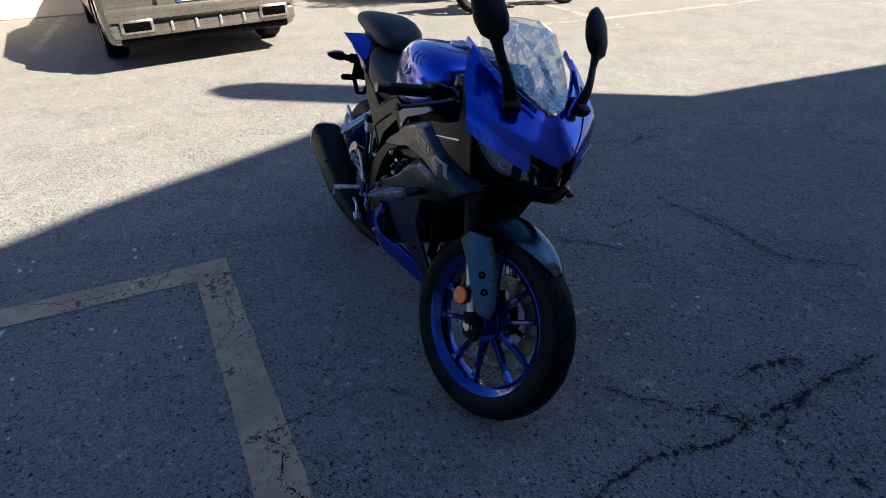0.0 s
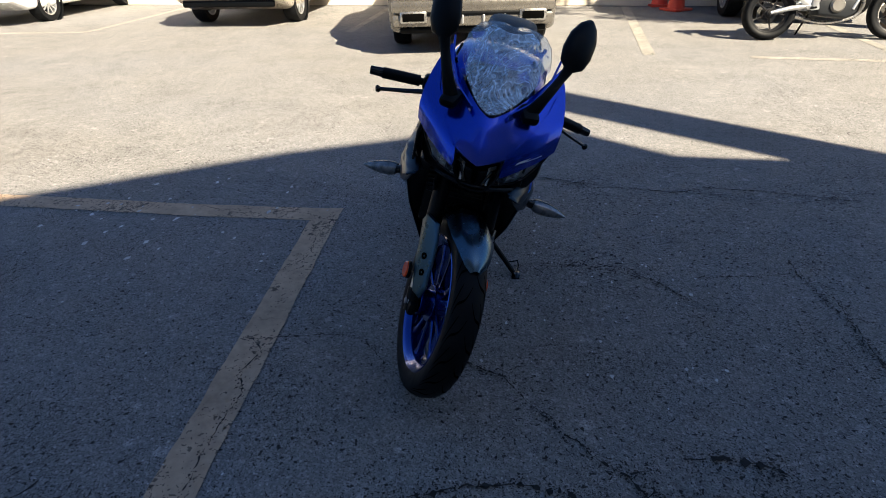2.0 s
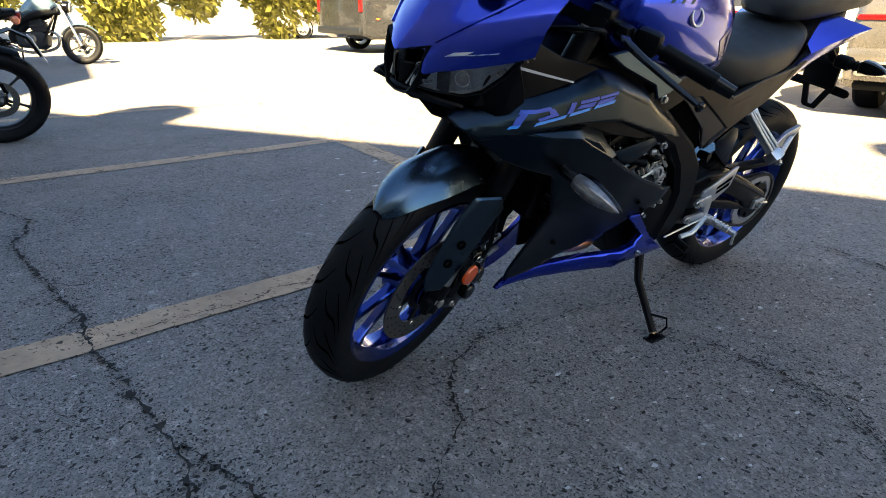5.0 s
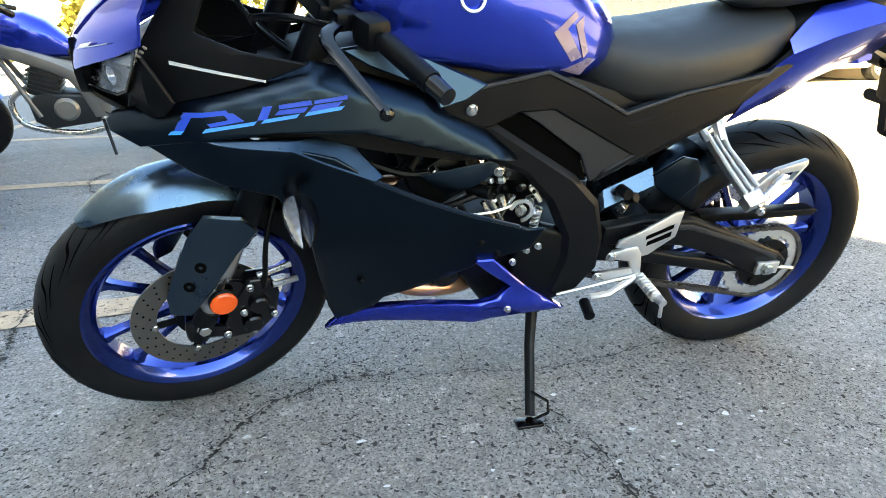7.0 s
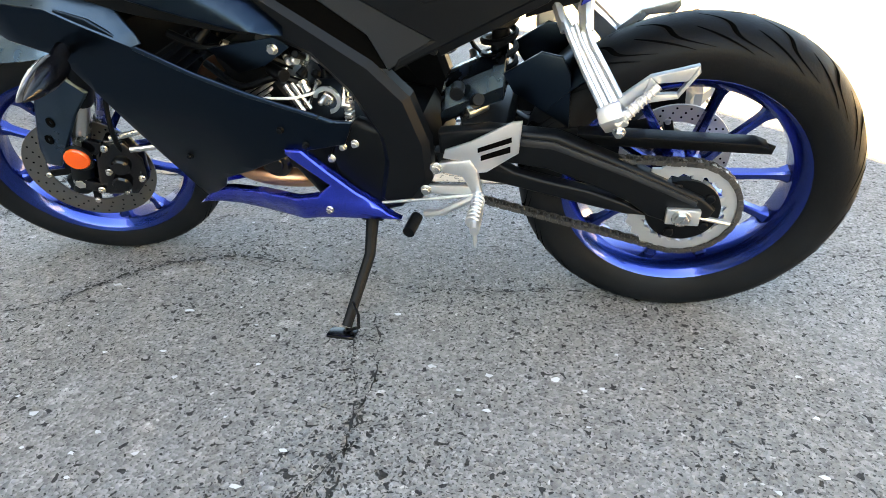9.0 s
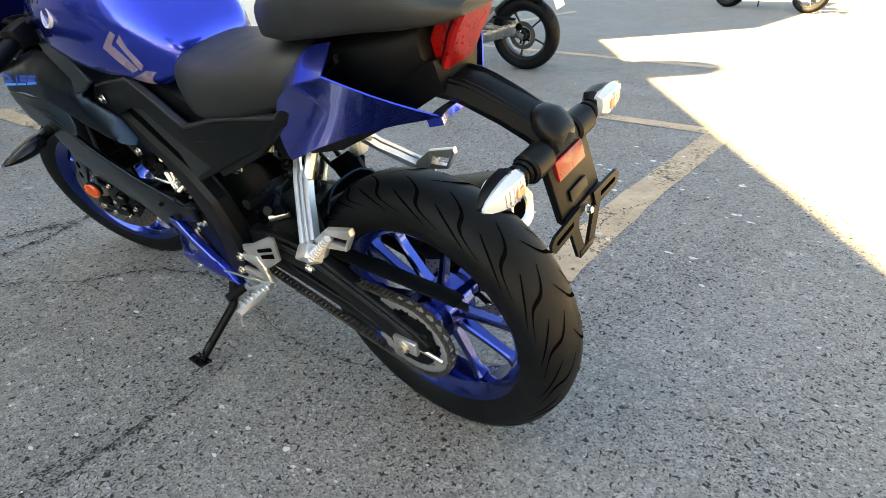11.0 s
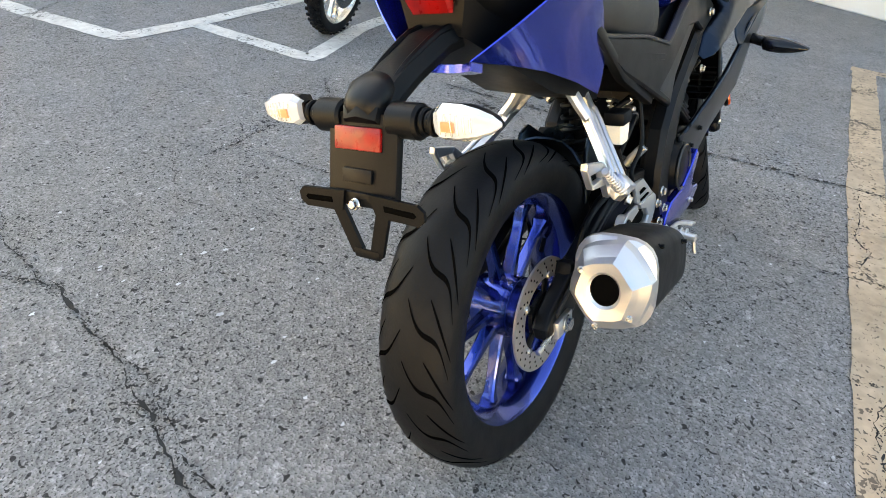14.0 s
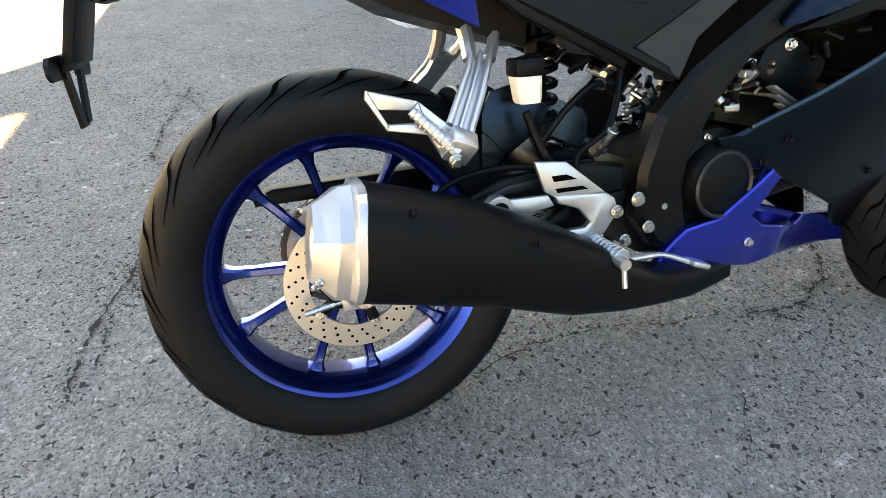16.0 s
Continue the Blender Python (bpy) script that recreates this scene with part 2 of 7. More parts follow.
CLOUDY = surface("cloudy clear lens", (0.5, 0.56, 0.64), 0.16, 0.0, var=0.05, bump=0.0, coat=1.0)
CLOUDY.node_tree.nodes["Principled BSDF"].inputs["Transmission Weight"].default_value = 0.3
FILM, fn, fl, fb = nodes_of("crumpled plastic film")
fb.inputs["Base Color"].default_value = (0.66, 0.8, 0.97, 1)
fb.inputs["Roughness"].default_value = 0.2
strand = noise_tex(fn, fl, 4.5, 3, 0.5)
strand.inputs["Distortion"].default_value = 1.6
folds = ramp(fn, fl, strand.outputs["Fac"], [(0.30, grey(0.1)), (0.39, grey(0.45)), (0.40, grey(1.0)), (0.414, grey(0.4)), (0.45, grey(0.55)), (0.46, grey(1.0)), (0.475, grey(0.32)), (0.52, grey(0.5)), (0.53, grey(1.0)), (0.55, grey(0.3)), (0.585, grey(0.55)), (0.595, grey(0.95)), (0.61, grey(0.3)), (0.7, grey(0.1))])
fine_folds = ramp(fn, fl, noise_tex(fn, fl, 22, 3, 0.6).outputs["Fac"], [(0.38, grey(0.45)), (0.47, grey(0.8)), (0.5, grey(1.3)), (0.53, grey(0.8)), (0.64, grey(0.5))])
crease = blend(fn, fl, "MULTIPLY", folds, fine_folds)
fl.new(crease, fb.inputs["Alpha"])


# ---- geometry ----
def outline_bm(poly, y0, y1, bev=0.0, seg=2):
    """A plate: the outline in x, z between two values of y, its rims rounded."""
    bm = bmesh.new()
    a = [bm.verts.new((x, y0, z)) for x, z in poly]
    b = [bm.verts.new((x, y1, z)) for x, z in poly]
    bm.faces.new(a), bm.faces.new(b[::-1])
    for i in range(len(poly)):
        bm.faces.new((a[i - 1], b[i - 1], b[i], a[i]))
    bmesh.ops.recalc_face_normals(bm, faces=bm.faces)
    if bev:
        edges = [e for e in bm.edges if abs(e.verts[0].co.y - e.verts[1].co.y) < 1e-7]
        bmesh.ops.bevel(bm, geom=edges, offset=bev, segments=seg, profile=0.5, affect="EDGES", clamp_overlap=True)
    return bm


def panel_bm(poly, depth, thick=0.006, bev=0.002, step=0.04):
    """A curved body panel: an outline in x, z, bowed so that its outer face lies at y = depth(x, z)."""
    bm = outline_bm(poly, 0, -thick, bev, 1)
    xs, zs = [p[0] for p in poly], [p[1] for p in poly]
    for axis, some in (((1, 0, 0), xs), ((0, 0, 1), zs)):
        v = min(some) + step
        while v < max(some) - 0.01:
            at = Vector(axis) * v
            bmesh.ops.bisect_plane(bm, geom=[*bm.verts, *bm.edges, *bm.faces], plane_co=at, plane_no=axis)
            v += step
    for v in bm.verts:
        v.co.y += depth(v.co.x, v.co.z)
    return bm


def box_bm(size, at=(0, 0, 0), bev=0.003, turn=(0, 0, 0), seg=2):
    bm = bmesh.new()
    bmesh.ops.create_cube(bm, size=1)
    for v in bm.verts:
        v.co = Vector(size) * v.co
    if bev:
        bmesh.ops.bevel(bm, geom=bm.edges[:], offset=min(bev, min(size) * 0.45), segments=seg, profile=0.5, affect="EDGES")
    bm.transform(pose(*at, *turn))
    return bm


def smooth_path(pts, n=6):
    """Points along a curve through the given ones."""
    p = [Vector(v) for v in pts]
    p = [2 * p[0] - p[1], *p, 2 * p[-1] - p[-2]]
    out = []
    for i in range(1, len(p) - 2):
        for k in range(n):
            t = k / n
            out.append(0.5 * (2 * p[i] + (p[i + 1] - p[i - 1]) * t + (2 * p[i - 1] - 5 * p[i] + 4 * p[i + 1] - p[i + 2]) * t * t + (3 * p[i] - p[i - 1] - 3 * p[i + 1] + p[i + 2]) * t**3))
    return [*out, p[-2]]


def loft_bm(rings, cap=True, close=True):
    """Skin over rings of equally many points."""
    bm = bmesh.new()
    rows = [[bm.verts.new(p) for p in ring] for ring in rings]
    n = len(rows[0])
    for a, b in zip(rows, rows[1:]):
        for i in range(n if close else n - 1):
            j = (i + 1) % n
            bm.faces.new((a[i], a[j], b[j], b[i]))
    if cap and close:
        bm.faces.new(rows[0][::-1]), bm.faces.new(rows[-1])
    bmesh.ops.recalc_face_normals(bm, faces=bm.faces)
    return bm


def tube_bm(pts, r, seg=10, bend=0, flat=1.0):
    """A round bar along a path; r is one radius or one for each point. bend: how many steps smooth each stretch."""
    pts = [Vector(p) for p in pts]
    rs = list(r) if isinstance(r, (list, tuple)) else [r] * len(pts)
    if bend:
        m = len(pts)
        pts = smooth_path(pts, bend)
        rs = [float(np.interp(i / bend, range(m), rs)) for i in range(len(pts))]
    rings, side = [], None
    for i, p in enumerate(pts):
        d = (pts[min(i + 1, len(pts) - 1)] - pts[max(i - 1, 0)]).normalized()
        if side is None:
            side = d.cross((0, 0, 1)) if abs(d.z) < 0.9 else d.cross((0, 1, 0))
        side = (side - d * side.dot(d)).normalized()
        up = d.cross(side)
        rings.append([p + rs[i] * (math.cos(a) * side + flat * math.sin(a) * up) for a in (2 * math.pi * k / seg for k in range(seg))])
    return loft_bm(rings)


def lathe_bm(profile, at=(0, 0, 0), seg=48, closed=True, axis=(0, 1, 0), start=0.0, sweep=2 * math.pi):
    """A turned shape: (radius, height along the axis) rows round an axis through a point."""
    turn = Vector((0, 1, 0)).rotation_difference(Vector(axis)).to_matrix()
    full = abs(sweep - 2 * math.pi) < 1e-6
    n = seg if full else seg + 1
    bm = bmesh.new()
    rows = []
    for k in range(n):
        a = start + sweep * k / seg
        rows.append([bm.verts.new(Vector(at) + turn @ Vector((r * math.cos(a), h, r * math.sin(a)))) for r, h in profile])
    m = len(profile)
    for k in range(seg):
        a, b = rows[k], rows[(k + 1) % n]
        for i in range(m if closed else m - 1):
            j = (i + 1) % m
            bm.faces.new((a[i], a[j], b[j], b[i]))
    if not full and closed:
        bm.faces.new(rows[0]), bm.faces.new(rows[-1][::-1])
    bmesh.ops.remove_doubles(bm, verts=bm.verts, dist=1e-6)
    bmesh.ops.recalc_face_normals(bm, faces=bm.faces)
    return bm


def disc_bm(r, h, at=(0, 0, 0), axis=(0, 1, 0), seg=20, bev=0.0015):
    """A short round bar, its rims rounded."""
    b = min(bev, h * 0.4, r * 0.4)
    return lathe_bm([(0, -h / 2), (r - b, -h / 2), (r, -h / 2 + b), (r, h / 2 - b), (r - b, h / 2), (0, h / 2)], at, seg, False, axis)


def sheet_bm(rows, thick):
    """A thin curved sheet over a grid of points."""
    n, m = len(rows), len(rows[0])
    g = [[Vector(p) for p in row] for row in rows]
    bm = bmesh.new()
    top, low = [], []
    for i in range(n):
        for j in range(m):
            u = g[min(i + 1, n - 1)][j] - g[max(i - 1, 0)][j]
            w = g[i][min(j + 1, m - 1)] - g[i][max(j - 1, 0)]
            no = u.cross(w)
            no = no.normalized() if no.length > 1e-9 else Vector((0, 0, 1))
            top.append(bm.verts.new(g[i][j])), low.append(bm.verts.new(g[i][j] - no * thick))
    at = lambda i, j: i * m + j
    for i in range(n - 1):
        for j in range(m - 1):
            q = (at(i, j), at(i, j + 1), at(i + 1, j + 1), at(i + 1, j))
            bm.faces.new([top[k] for k in q]), bm.faces.new([low[k] for k in q[::-1]])
    rim = [at(0, j) for j in range(m)] + [at(i, m - 1) for i in range(1, n)] + [at(n - 1, j) for j in range(m - 2, -1, -1)] + [at(i, 0) for i in range(n - 2, 0, -1)]
    for a, b in zip(rim, rim[1:] + rim[:1]):
        bm.faces.new((top[a], low[a], low[b], top[b]))
    bmesh.ops.recalc_face_normals(bm, faces=bm.faces)
    return bm


def joined(*bms):
    out = bmesh.new()
    for b in bms:
        me = bpy.data.meshes.new("joined")
        b.to_mesh(me), b.free()
        out.from_mesh(me)
        bpy.data.meshes.remove(me)
    return out


def mirrored(bm, side):
    """The shape itself on the left (side 1), its mirror image on the right (side -1)."""
    if side < 0:
        bm.transform(Matrix.Diagonal((1, -1, 1, 1)))
        bmesh.ops.reverse_faces(bm, faces=bm.faces)
    return bm


def part(name, bm, material, parent=None, label="", angle=32, m=None, even=False):
    me = bpy.data.meshes.new(name)
    if m is not None:
        bm.transform(m)
    bm.to_mesh(me), bm.free()
    me.materials.append(material)
    me.shade_smooth()
    me.set_sharp_from_angle(angle=radians(angle))
    ob = new(name, me)
    ob.parent = parent
    if even:
        ob.modifiers.new("even shading", "WEIGHTED_NORMAL").keep_sharp = True
    return tagged(ob, label)


def thing(name, label, category, group="", at=None):
    ob = tagged(new(name), label, category, group)
    ob.empty_display_size = 0.1
    if at is not None:
        ob.matrix_basis = at
    return ob


def setting(name, bm, material, label, category="", angle=32):
    return tagged(part(name, bm, material, None, label, angle), "", category or name.split("_")[0], "", "structure")


# ---- ground ----
def ground_bm():
    """One sheet to the horizon, finer near the middle, with slight unevenness."""
    bm = bmesh.new()
    steps = [-400, -150, -60, -25, -14, -9, -6] + [x * 0.5 for x in range(-10, 13)] + [7.5, 10, 16, 30, 70, 160, 400]
    rows = [[bm.verts.new((x, y, 0)) for y in steps] for x in steps]
    for a, b in zip(rows, rows[1:]):
        for i in range(len(steps) - 1):
            bm.faces.new((a[i], b[i], b[i + 1], a[i + 1]))
    return bm


setting("ground", ground_bm(), M["asphalt"], "weathered grey asphalt of a car park, pitted and cracked", "ground")


def stripe(name, pts, width, material, label, z=0.003):
    """A painted line along a run of points, its sides slightly ragged."""
    rng = random.Random(name)
    run = []
    for a, b in zip(pts, pts[1:]):
        a, b = Vector((*a, 0)), Vector((*b, 0))
        n = max(2, int((b - a).length / 0.06))
        run += [a.lerp(b, i / n) for i in range(n)]
    run.append(Vector((*pts[-1], 0)))
    bm = bmesh.new()
    old = None
    for i, p in enumerate(run):
        d = (run[min(i + 1, len(run) - 1)] - run[max(i - 1, 0)]).normalized()
        s = Vector((-d.y, d.x, 0)) * width / 2
        jig = [Vector((rng.uniform(-1, 1), rng.uniform(-1, 1), 0)) * 0.004 for _ in "ab"]
        pair = [bm.verts.new(p + s + jig[0] + Vector((0, 0, z))), bm.verts.new(p - s + jig[1] + Vector((0, 0, z)))]
        if old:
            bm.faces.new((old[0], old[1], pair[1], pair[0]))
        old = pair
    bmesh.ops.recalc_face_normals(bm, faces=bm.faces)
    return setting(name, bm, material, label, "marking")


YELLOW, WHITE = "worn yellow parking bay line on the asphalt", "worn white parking bay line on the asphalt"
stripe("bay_line_1", [(0.05, -0.744), (0.7, -0.683), (1.96, -0.565), (4.12, -0.415)], 0.145, M["yellow_line"], YELLOW, 0.0042)
stripe("bay_line_2", [(0.125, -0.7), (0.15, -1.5), (0.14, -2.85), (-0.03, -5.4), (0.4, -8.5)], 0.15, M["yellow_line"], YELLOW, 0.0030)
stripe("bay_line_3", [(0.19, -2.79), (1.3, -2.72), (2.7, -2.66), (4.12, -2.64)], 0.13, M["yellow_line"], YELLOW, 0.0033)
stripe("bay_line_4", [(0.0, -5.0), (4.1, -4.85)], 0.13, M["yellow_line"], YELLOW, 0.0036)
stripe("bay_line_5", [(4.18, -0.33), (4.18, -9.0)], 0.12, M["yellow_line"], YELLOW, 0.0039)
stripe("bay_line_6", [(0.72, 4.6), (0.8, 3.7), (0.92, 2.97), (1.4, 2.98), (2.35, 3.09), (3.6, 3.2)], 0.13, M["white_line"], WHITE)
stripe("bay_line_7", [(1.4, 2.92), (1.46, 2.08), (2.15, 2.33), (3.3, 2.5)], 0.12, M["white_line"], WHITE)
stripe("bay_line_8", [(-9.0, 1.72), (-4.4, 1.54)], 0.14, M["faint_line"], WHITE)
stripe("bay_line_9", [(-4.3, 2.6), (-4.1, 4.2), (-4.05, 7.5)], 0.12, M["faint_line"], WHITE)
stripe("bay_line_10", [(-8.5, 4.3), (-4.15, 4.15)], 0.12, M["faint_line"], WHITE)
stripe("bay_line_11", [(-9.5, -2.6), (-6.0, -2.5)], 0.12, M["faint_line"], WHITE)
stripe("bay_line_12", [(-9.5, -6.9), (-6.0, -6.8), (-5.6, -11.0)], 0.12, M["faint_line"], WHITE)


# ---- walls and buildings that close the place ----
def wall_between(name, a, b, height, thick, material, label, z0=0.0):
    a, b = Vector((*a, 0)), Vector((*b, 0))
    d = (b - a).normalized()
    s = Vector((-d.y, d.x, 0)) * thick
    bm = loft_bm([[p + Vector((0, 0, z)) for p in (a, b, b + s, a + s)] for z in (z0, z0 + height)])
    bmesh.ops.bevel(bm, geom=bm.edges[:], offset=0.01, segments=1, affect="EDGES")
    return setting(name, bm, material, label, "wall")


def shadow_foot(p, h):
    """Where a point at height h stands whose shadow falls on p."""
    k = h / SUN_DIR.z
    return (p[0] + SUN_DIR.x * k, p[1] + SUN_DIR.y * k)


def block(name, corners, height, label):
    bm = loft_bm([[(x, y, z) for x, y in corners] for z in (-0.02, height)])
    return setting(name, bm, M["facade"], label, "building")


# the high block shades the bays with its roof edge; the low one stands against it
HIGH, LOW = 9.0, 5.5
h1, hm, h2, h3, h4 = (shadow_foot(p, HIGH) for p in ((-1.68, 0.33), (-0.82, -1.38), (2.35, -6.05), (1.15, -8.3), (0.8, -13.5)))
block("building_1", [h1, (h1[0] + 9, h1[1] + 6), (h4[0] + 12, h4[1] + 4), h4, h3, h2, hm], HIGH, "tall plain grey-brown building that shades the car park")
l1, l2 = shadow_foot((-1.0, 1.2), LOW), shadow_foot((-0.75, 12), LOW)
block("building_2", [l1, l2, (l2[0] + 9, l2[1]), (l1[0] + 9, l1[1] + 3)], LOW, "lower plain grey-brown building beside the tall one")
# unseen post, added only to throw the round-tipped shadow band on the ground
post_at = shadow_foot((-3.05, -0.45), HIGH)
bm = lathe_bm([(0.0, LOW - 0.1), (0.27, LOW - 0.1), (0.27, HIGH - 0.2), (0.18, HIGH), (0, HIGH)], (0, 0, 0), 20, False, (0, 0, 1))
bm.transform(Matrix.Translation((post_at[0], post_at[1], 0)))
setting("chimney_1", bm, M["white_wall"], "unseen round white post on the lower roof, added to cast a round-tipped shadow", "chimney")
# unseen drum, made up to cast the rounded shadow beyond the roof edge's shade
drum_at = shadow_foot((0.95, -4.95), HIGH + 1.3)
bm = lathe_bm([(0.0, HIGH - 0.1), (0.4, HIGH - 0.1), (0.4, HIGH + 1.1), (0.28, HIGH + 1.3), (0, HIGH + 1.36)], (0, 0, 0), 24, False, (0, 0, 1))
bm.transform(Matrix.Translation((drum_at[0], drum_at[1], 0)))
setting("chimney_2", bm, M["white_wall"], "unseen short round drum on the tall roof, added to cast a rounded shadow", "chimney")

wall_between("wall_back", (-8.4, 9.0), (-11.2, -30.0), 2.6, -0.25, M["wall"], "long cream plaster wall along the car park")
wall_between("wall_front", (7.4, 1.3), (4.35, -4.5), 2.4, 0.25, M["white_wall"], "white plaster wall beyond the end of the bays")


def crack(name, pts, width, seed):
    """A crack that wanders through the asphalt in short straight runs, with broken rims, side cracks and chips beside it."""
    rng = random.Random(seed)
    bm = bmesh.new()

    def run_out(points, wide, roam):
        run = [points[0]]
        for a, b in zip(points, points[1:]):
            n = max(2, int((b - a).length / 0.012))
            run += [a.lerp(b, (k + 1) / n) for k in range(n)]
        drift, old = Vector((0, 0, 0)), None
        for i, p in enumerate(run):
            drift = drift * 0.86 + Vector((rng.uniform(-1, 1), rng.uniform(-1, 1), 0)) * roam * 0.85
            d = (run[min(i + 1, len(run) - 1)] - run[max(i - 1, 0)]).normalized()
            s = Vector((-d.y, d.x, 0))
            taper = min(1, (i + 1) / 4, (len(run) - i) / 4)
            w = wide * taper * rng.choice((0.08, 0.15, 0.25, 0.4, 0.75))
            q = p + drift + Vector((0, 0, 0.005))
            pair = [bm.verts.new(q + s * w * rng.uniform(0.3, 1.0)), bm.verts.new(q - s * w * rng.uniform(0.3, 1.0))]
            if old and rng.random() < 0.8:
                bm.faces.new((old[0], old[1], pair[1], pair[0]))
            old = pair
            for _ in range(int(rng.random() * (wide * 700 + 1.5))):
                c = q + s * rng.gauss(0, wide * 0.9 + 0.003) + d * rng.uniform(-0.01, 0.01)
                r, n, flat, turn = rng.uniform(0.001, 0.0048), rng.randint(4, 6), rng.uniform(0.35, 1), Matrix.Rotation(rng.uniform(0, 3), 3, "Z")
                bm.faces.new([bm.verts.new(c + turn @ Vector((math.cos(a), flat * math.sin(a), 0)) * r * rng.uniform(0.5, 1.3)) for a in (2 * math.pi * k / n for k in range(n))])
            if roam > 0.004 and rng.random() < 0.02:
                side = rng.choice((1, -1))
                tip = q + s * side * rng.uniform(0.04, 0.13) + d * rng.uniform(0.02, 0.1)
                run_out([q.copy(), q.lerp(tip, 0.5) + d * 0.02, tip], wide * 0.55, 0.003)

    run_out(smooth_path([(x, y, 0) for x, y in pts], 2), width, 0.006)
    for f in bm.faces:
        if f.normal.z < 0:
            f.normal_flip()
    return setting(name, bm, M["crack"], "dark crack with broken rims in the asphalt", "crack")


CRACKS = [
    ([(2.37, -3.0), (2.45, -2.65), (2.08, -1.85), (2.14, -1.58), (2.08, -1.19), (2.03, -0.93), (1.99, -0.73), (1.97, -0.51), (1.93, -0.29), (1.9, -0.08), (1.87, 0.1), (1.95, 0.5)], 0.022),
    ([(1.87, 0.02), (1.83, 0.12), (1.77, 0.3), (1.77, 0.47), (1.79, 0.62), (1.76, 0.78), (1.74, 1.04), (1.7, 1.35)], 0.02),
    ([(1.61, 0.84), (1.59, 0.98), (1.63, 1.12)], 0.034),
    ([(1.74, 1.02), (1.79, 0.89), (1.85, 0.75), (2.0, 0.7)], 0.011),
    ([(0.59, 0.23), (0.55, 0.35), (0.52, 0.59), (0.63, 0.91), (0.74, 1.01)], 0.008),
    ([(0.57, 1.06), (0.55, 1.28), (0.52, 1.51), (0.65, 1.58), (0.99, 1.56)], 0.008),
    ([(2.04, -0.92), (2.24, -0.97), (2.73, -1.1), (3.37, -1.22)], 0.006),
    ([(0.9, 0.03), (1.08, 0.03), (1.24, 0.14), (1.32, 0.3), (1.42, 0.38), (1.51, 0.46), (1.62, 0.57), (1.81, 0.8), (2.06, 0.84), (2.6, 0.91)], 0.013),
    ([(1.81, 0.81), (1.72, 1.08), (1.9, 1.4)], 0.005),
    ([(0.62, 0.3), (0.56, 0.48), (0.52, 0.6), (0.52, 0.72), (0.57, 0.84), (0.72, 0.98), (0.83, 1.1), (0.82, 1.2)], 0.006),
    ([(-0.34, 2.1), (-0.4, 1.8), (-0.45, 1.38), (-0.43, 1.27), (-0.36, 1.17), (-0.38, 1.05), (-0.41, 0.86), (-0.46, 0.6), (-0.52, 0.38), (-0.53, 0.2)], 0.012),
    ([(-0.49, 0.26), (-0.48, 0.45), (-0.4, 0.7), (-0.41, 0.86)], 0.006),
    ([(-0.38, 1.15), (-0.35, 1.45), (-0.26, 1.72), (-0.42, 2.02), (-0.47, 2.25)], 0.007),
    ([(0.36, 1.5), (0.51, 1.51), (0.7, 1.55), (0.9, 1.58), (1.05, 1.57), (1.14, 1.64), (1.27, 1.81)], 0.011),
    ([(0.2, 0.04), (0.4, 0.09), (0.57, 0.09), (0.73, 0.06), (0.9, 0.07)], 0.005),
    ([(0.73, 0.06), (0.70, -0.06), (0.72, -0.16), (0.62, -0.3)], 0.004),
    ([(1.23, -0.69), (1.2, -0.5), (1.17, -0.35), (1.19, -0.22), (1.34, -0.11)], 0.006),
    ([(1.23, -0.66), (1.3, -0.59), (1.42, -0.61), (1.5, -0.55), (1.63, -0.56), (1.78, -0.55), (1.93, -0.53)], 0.007),
    ([(0.08, -0.72), (0.24, -0.68), (0.39, -0.7), (0.55, -0.67), (0.65, -0.7), (0.74, -0.76)], 0.0055),
    ([(0.76, -0.72), (0.69, -0.66), (0.68, -0.57)], 0.005),
    ([(0.22, -0.66), (0.12, -0.9), (0.17, -1.2), (0.08, -1.5)], 0.0045),
    ([(0.29, 3.17), (0.55, 3.47), (0.78, 3.61), (1.2, 3.9)], 0.009),
    ([(-0.07, 3.17), (0.2, 2.98), (0.4, 3.2)], 0.007),
    ([(2.9, 0.4), (3.1, 1.0), (3.6, 1.6)], 0.007),
    ([(0.2, 1.0), (0.1, 1.3), (0.3, 1.6)], 0.004),
]
for k, (pts, wide) in enumerate(CRACKS):
    crack(f"crack_{k + 1}", pts, wide, k + 1)


def debris(name, spots, material, label, seed, size, area=(-2.2, 3.4, -3.4, 2.6)):
    """Small chips and blotches lying on the asphalt."""
    rng = random.Random(seed)
    bm = bmesh.new()
    for _ in range(spots):
        x, y = rng.uniform(*area[:2]), rng.uniform(*area[2:])
        r, n, a0 = size * rng.uniform(0.4, 1.4), rng.randint(5, 8), rng.uniform(0, 6)
        ring = [bm.verts.new((x + math.cos(a0 + a) * r * rng.uniform(0.5, 1.3), y + math.sin(a0 + a) * r * rng.uniform(0.3, 0.9), 0.0042)) for a in (2 * math.pi * k / n for k in range(n))]
        f = bm.faces.new(ring)
    bmesh.ops.recalc_face_normals(bm, faces=bm.faces)
    for f in bm.faces:
        if f.normal.z < 0:
            f.normal_flip()
    return tagged(part(name, bm, material, None, label), category="litter", kind="stuff")


debris("paint_fleck", 260, M["fleck"], "pale flecks and bits of grit on the asphalt", 21, 0.006)
debris("paint_blotch", 46, M["fleck"], "pale dried blotches on the asphalt inside the bay", 22, 0.016, (-0.35, 0.75, -2.3, -0.85))
debris("grit_patch", 60, M["fleck"], "scattered pale grit on the asphalt", 23, 0.008, (-0.2, 1.3, 0.2, 1.1))


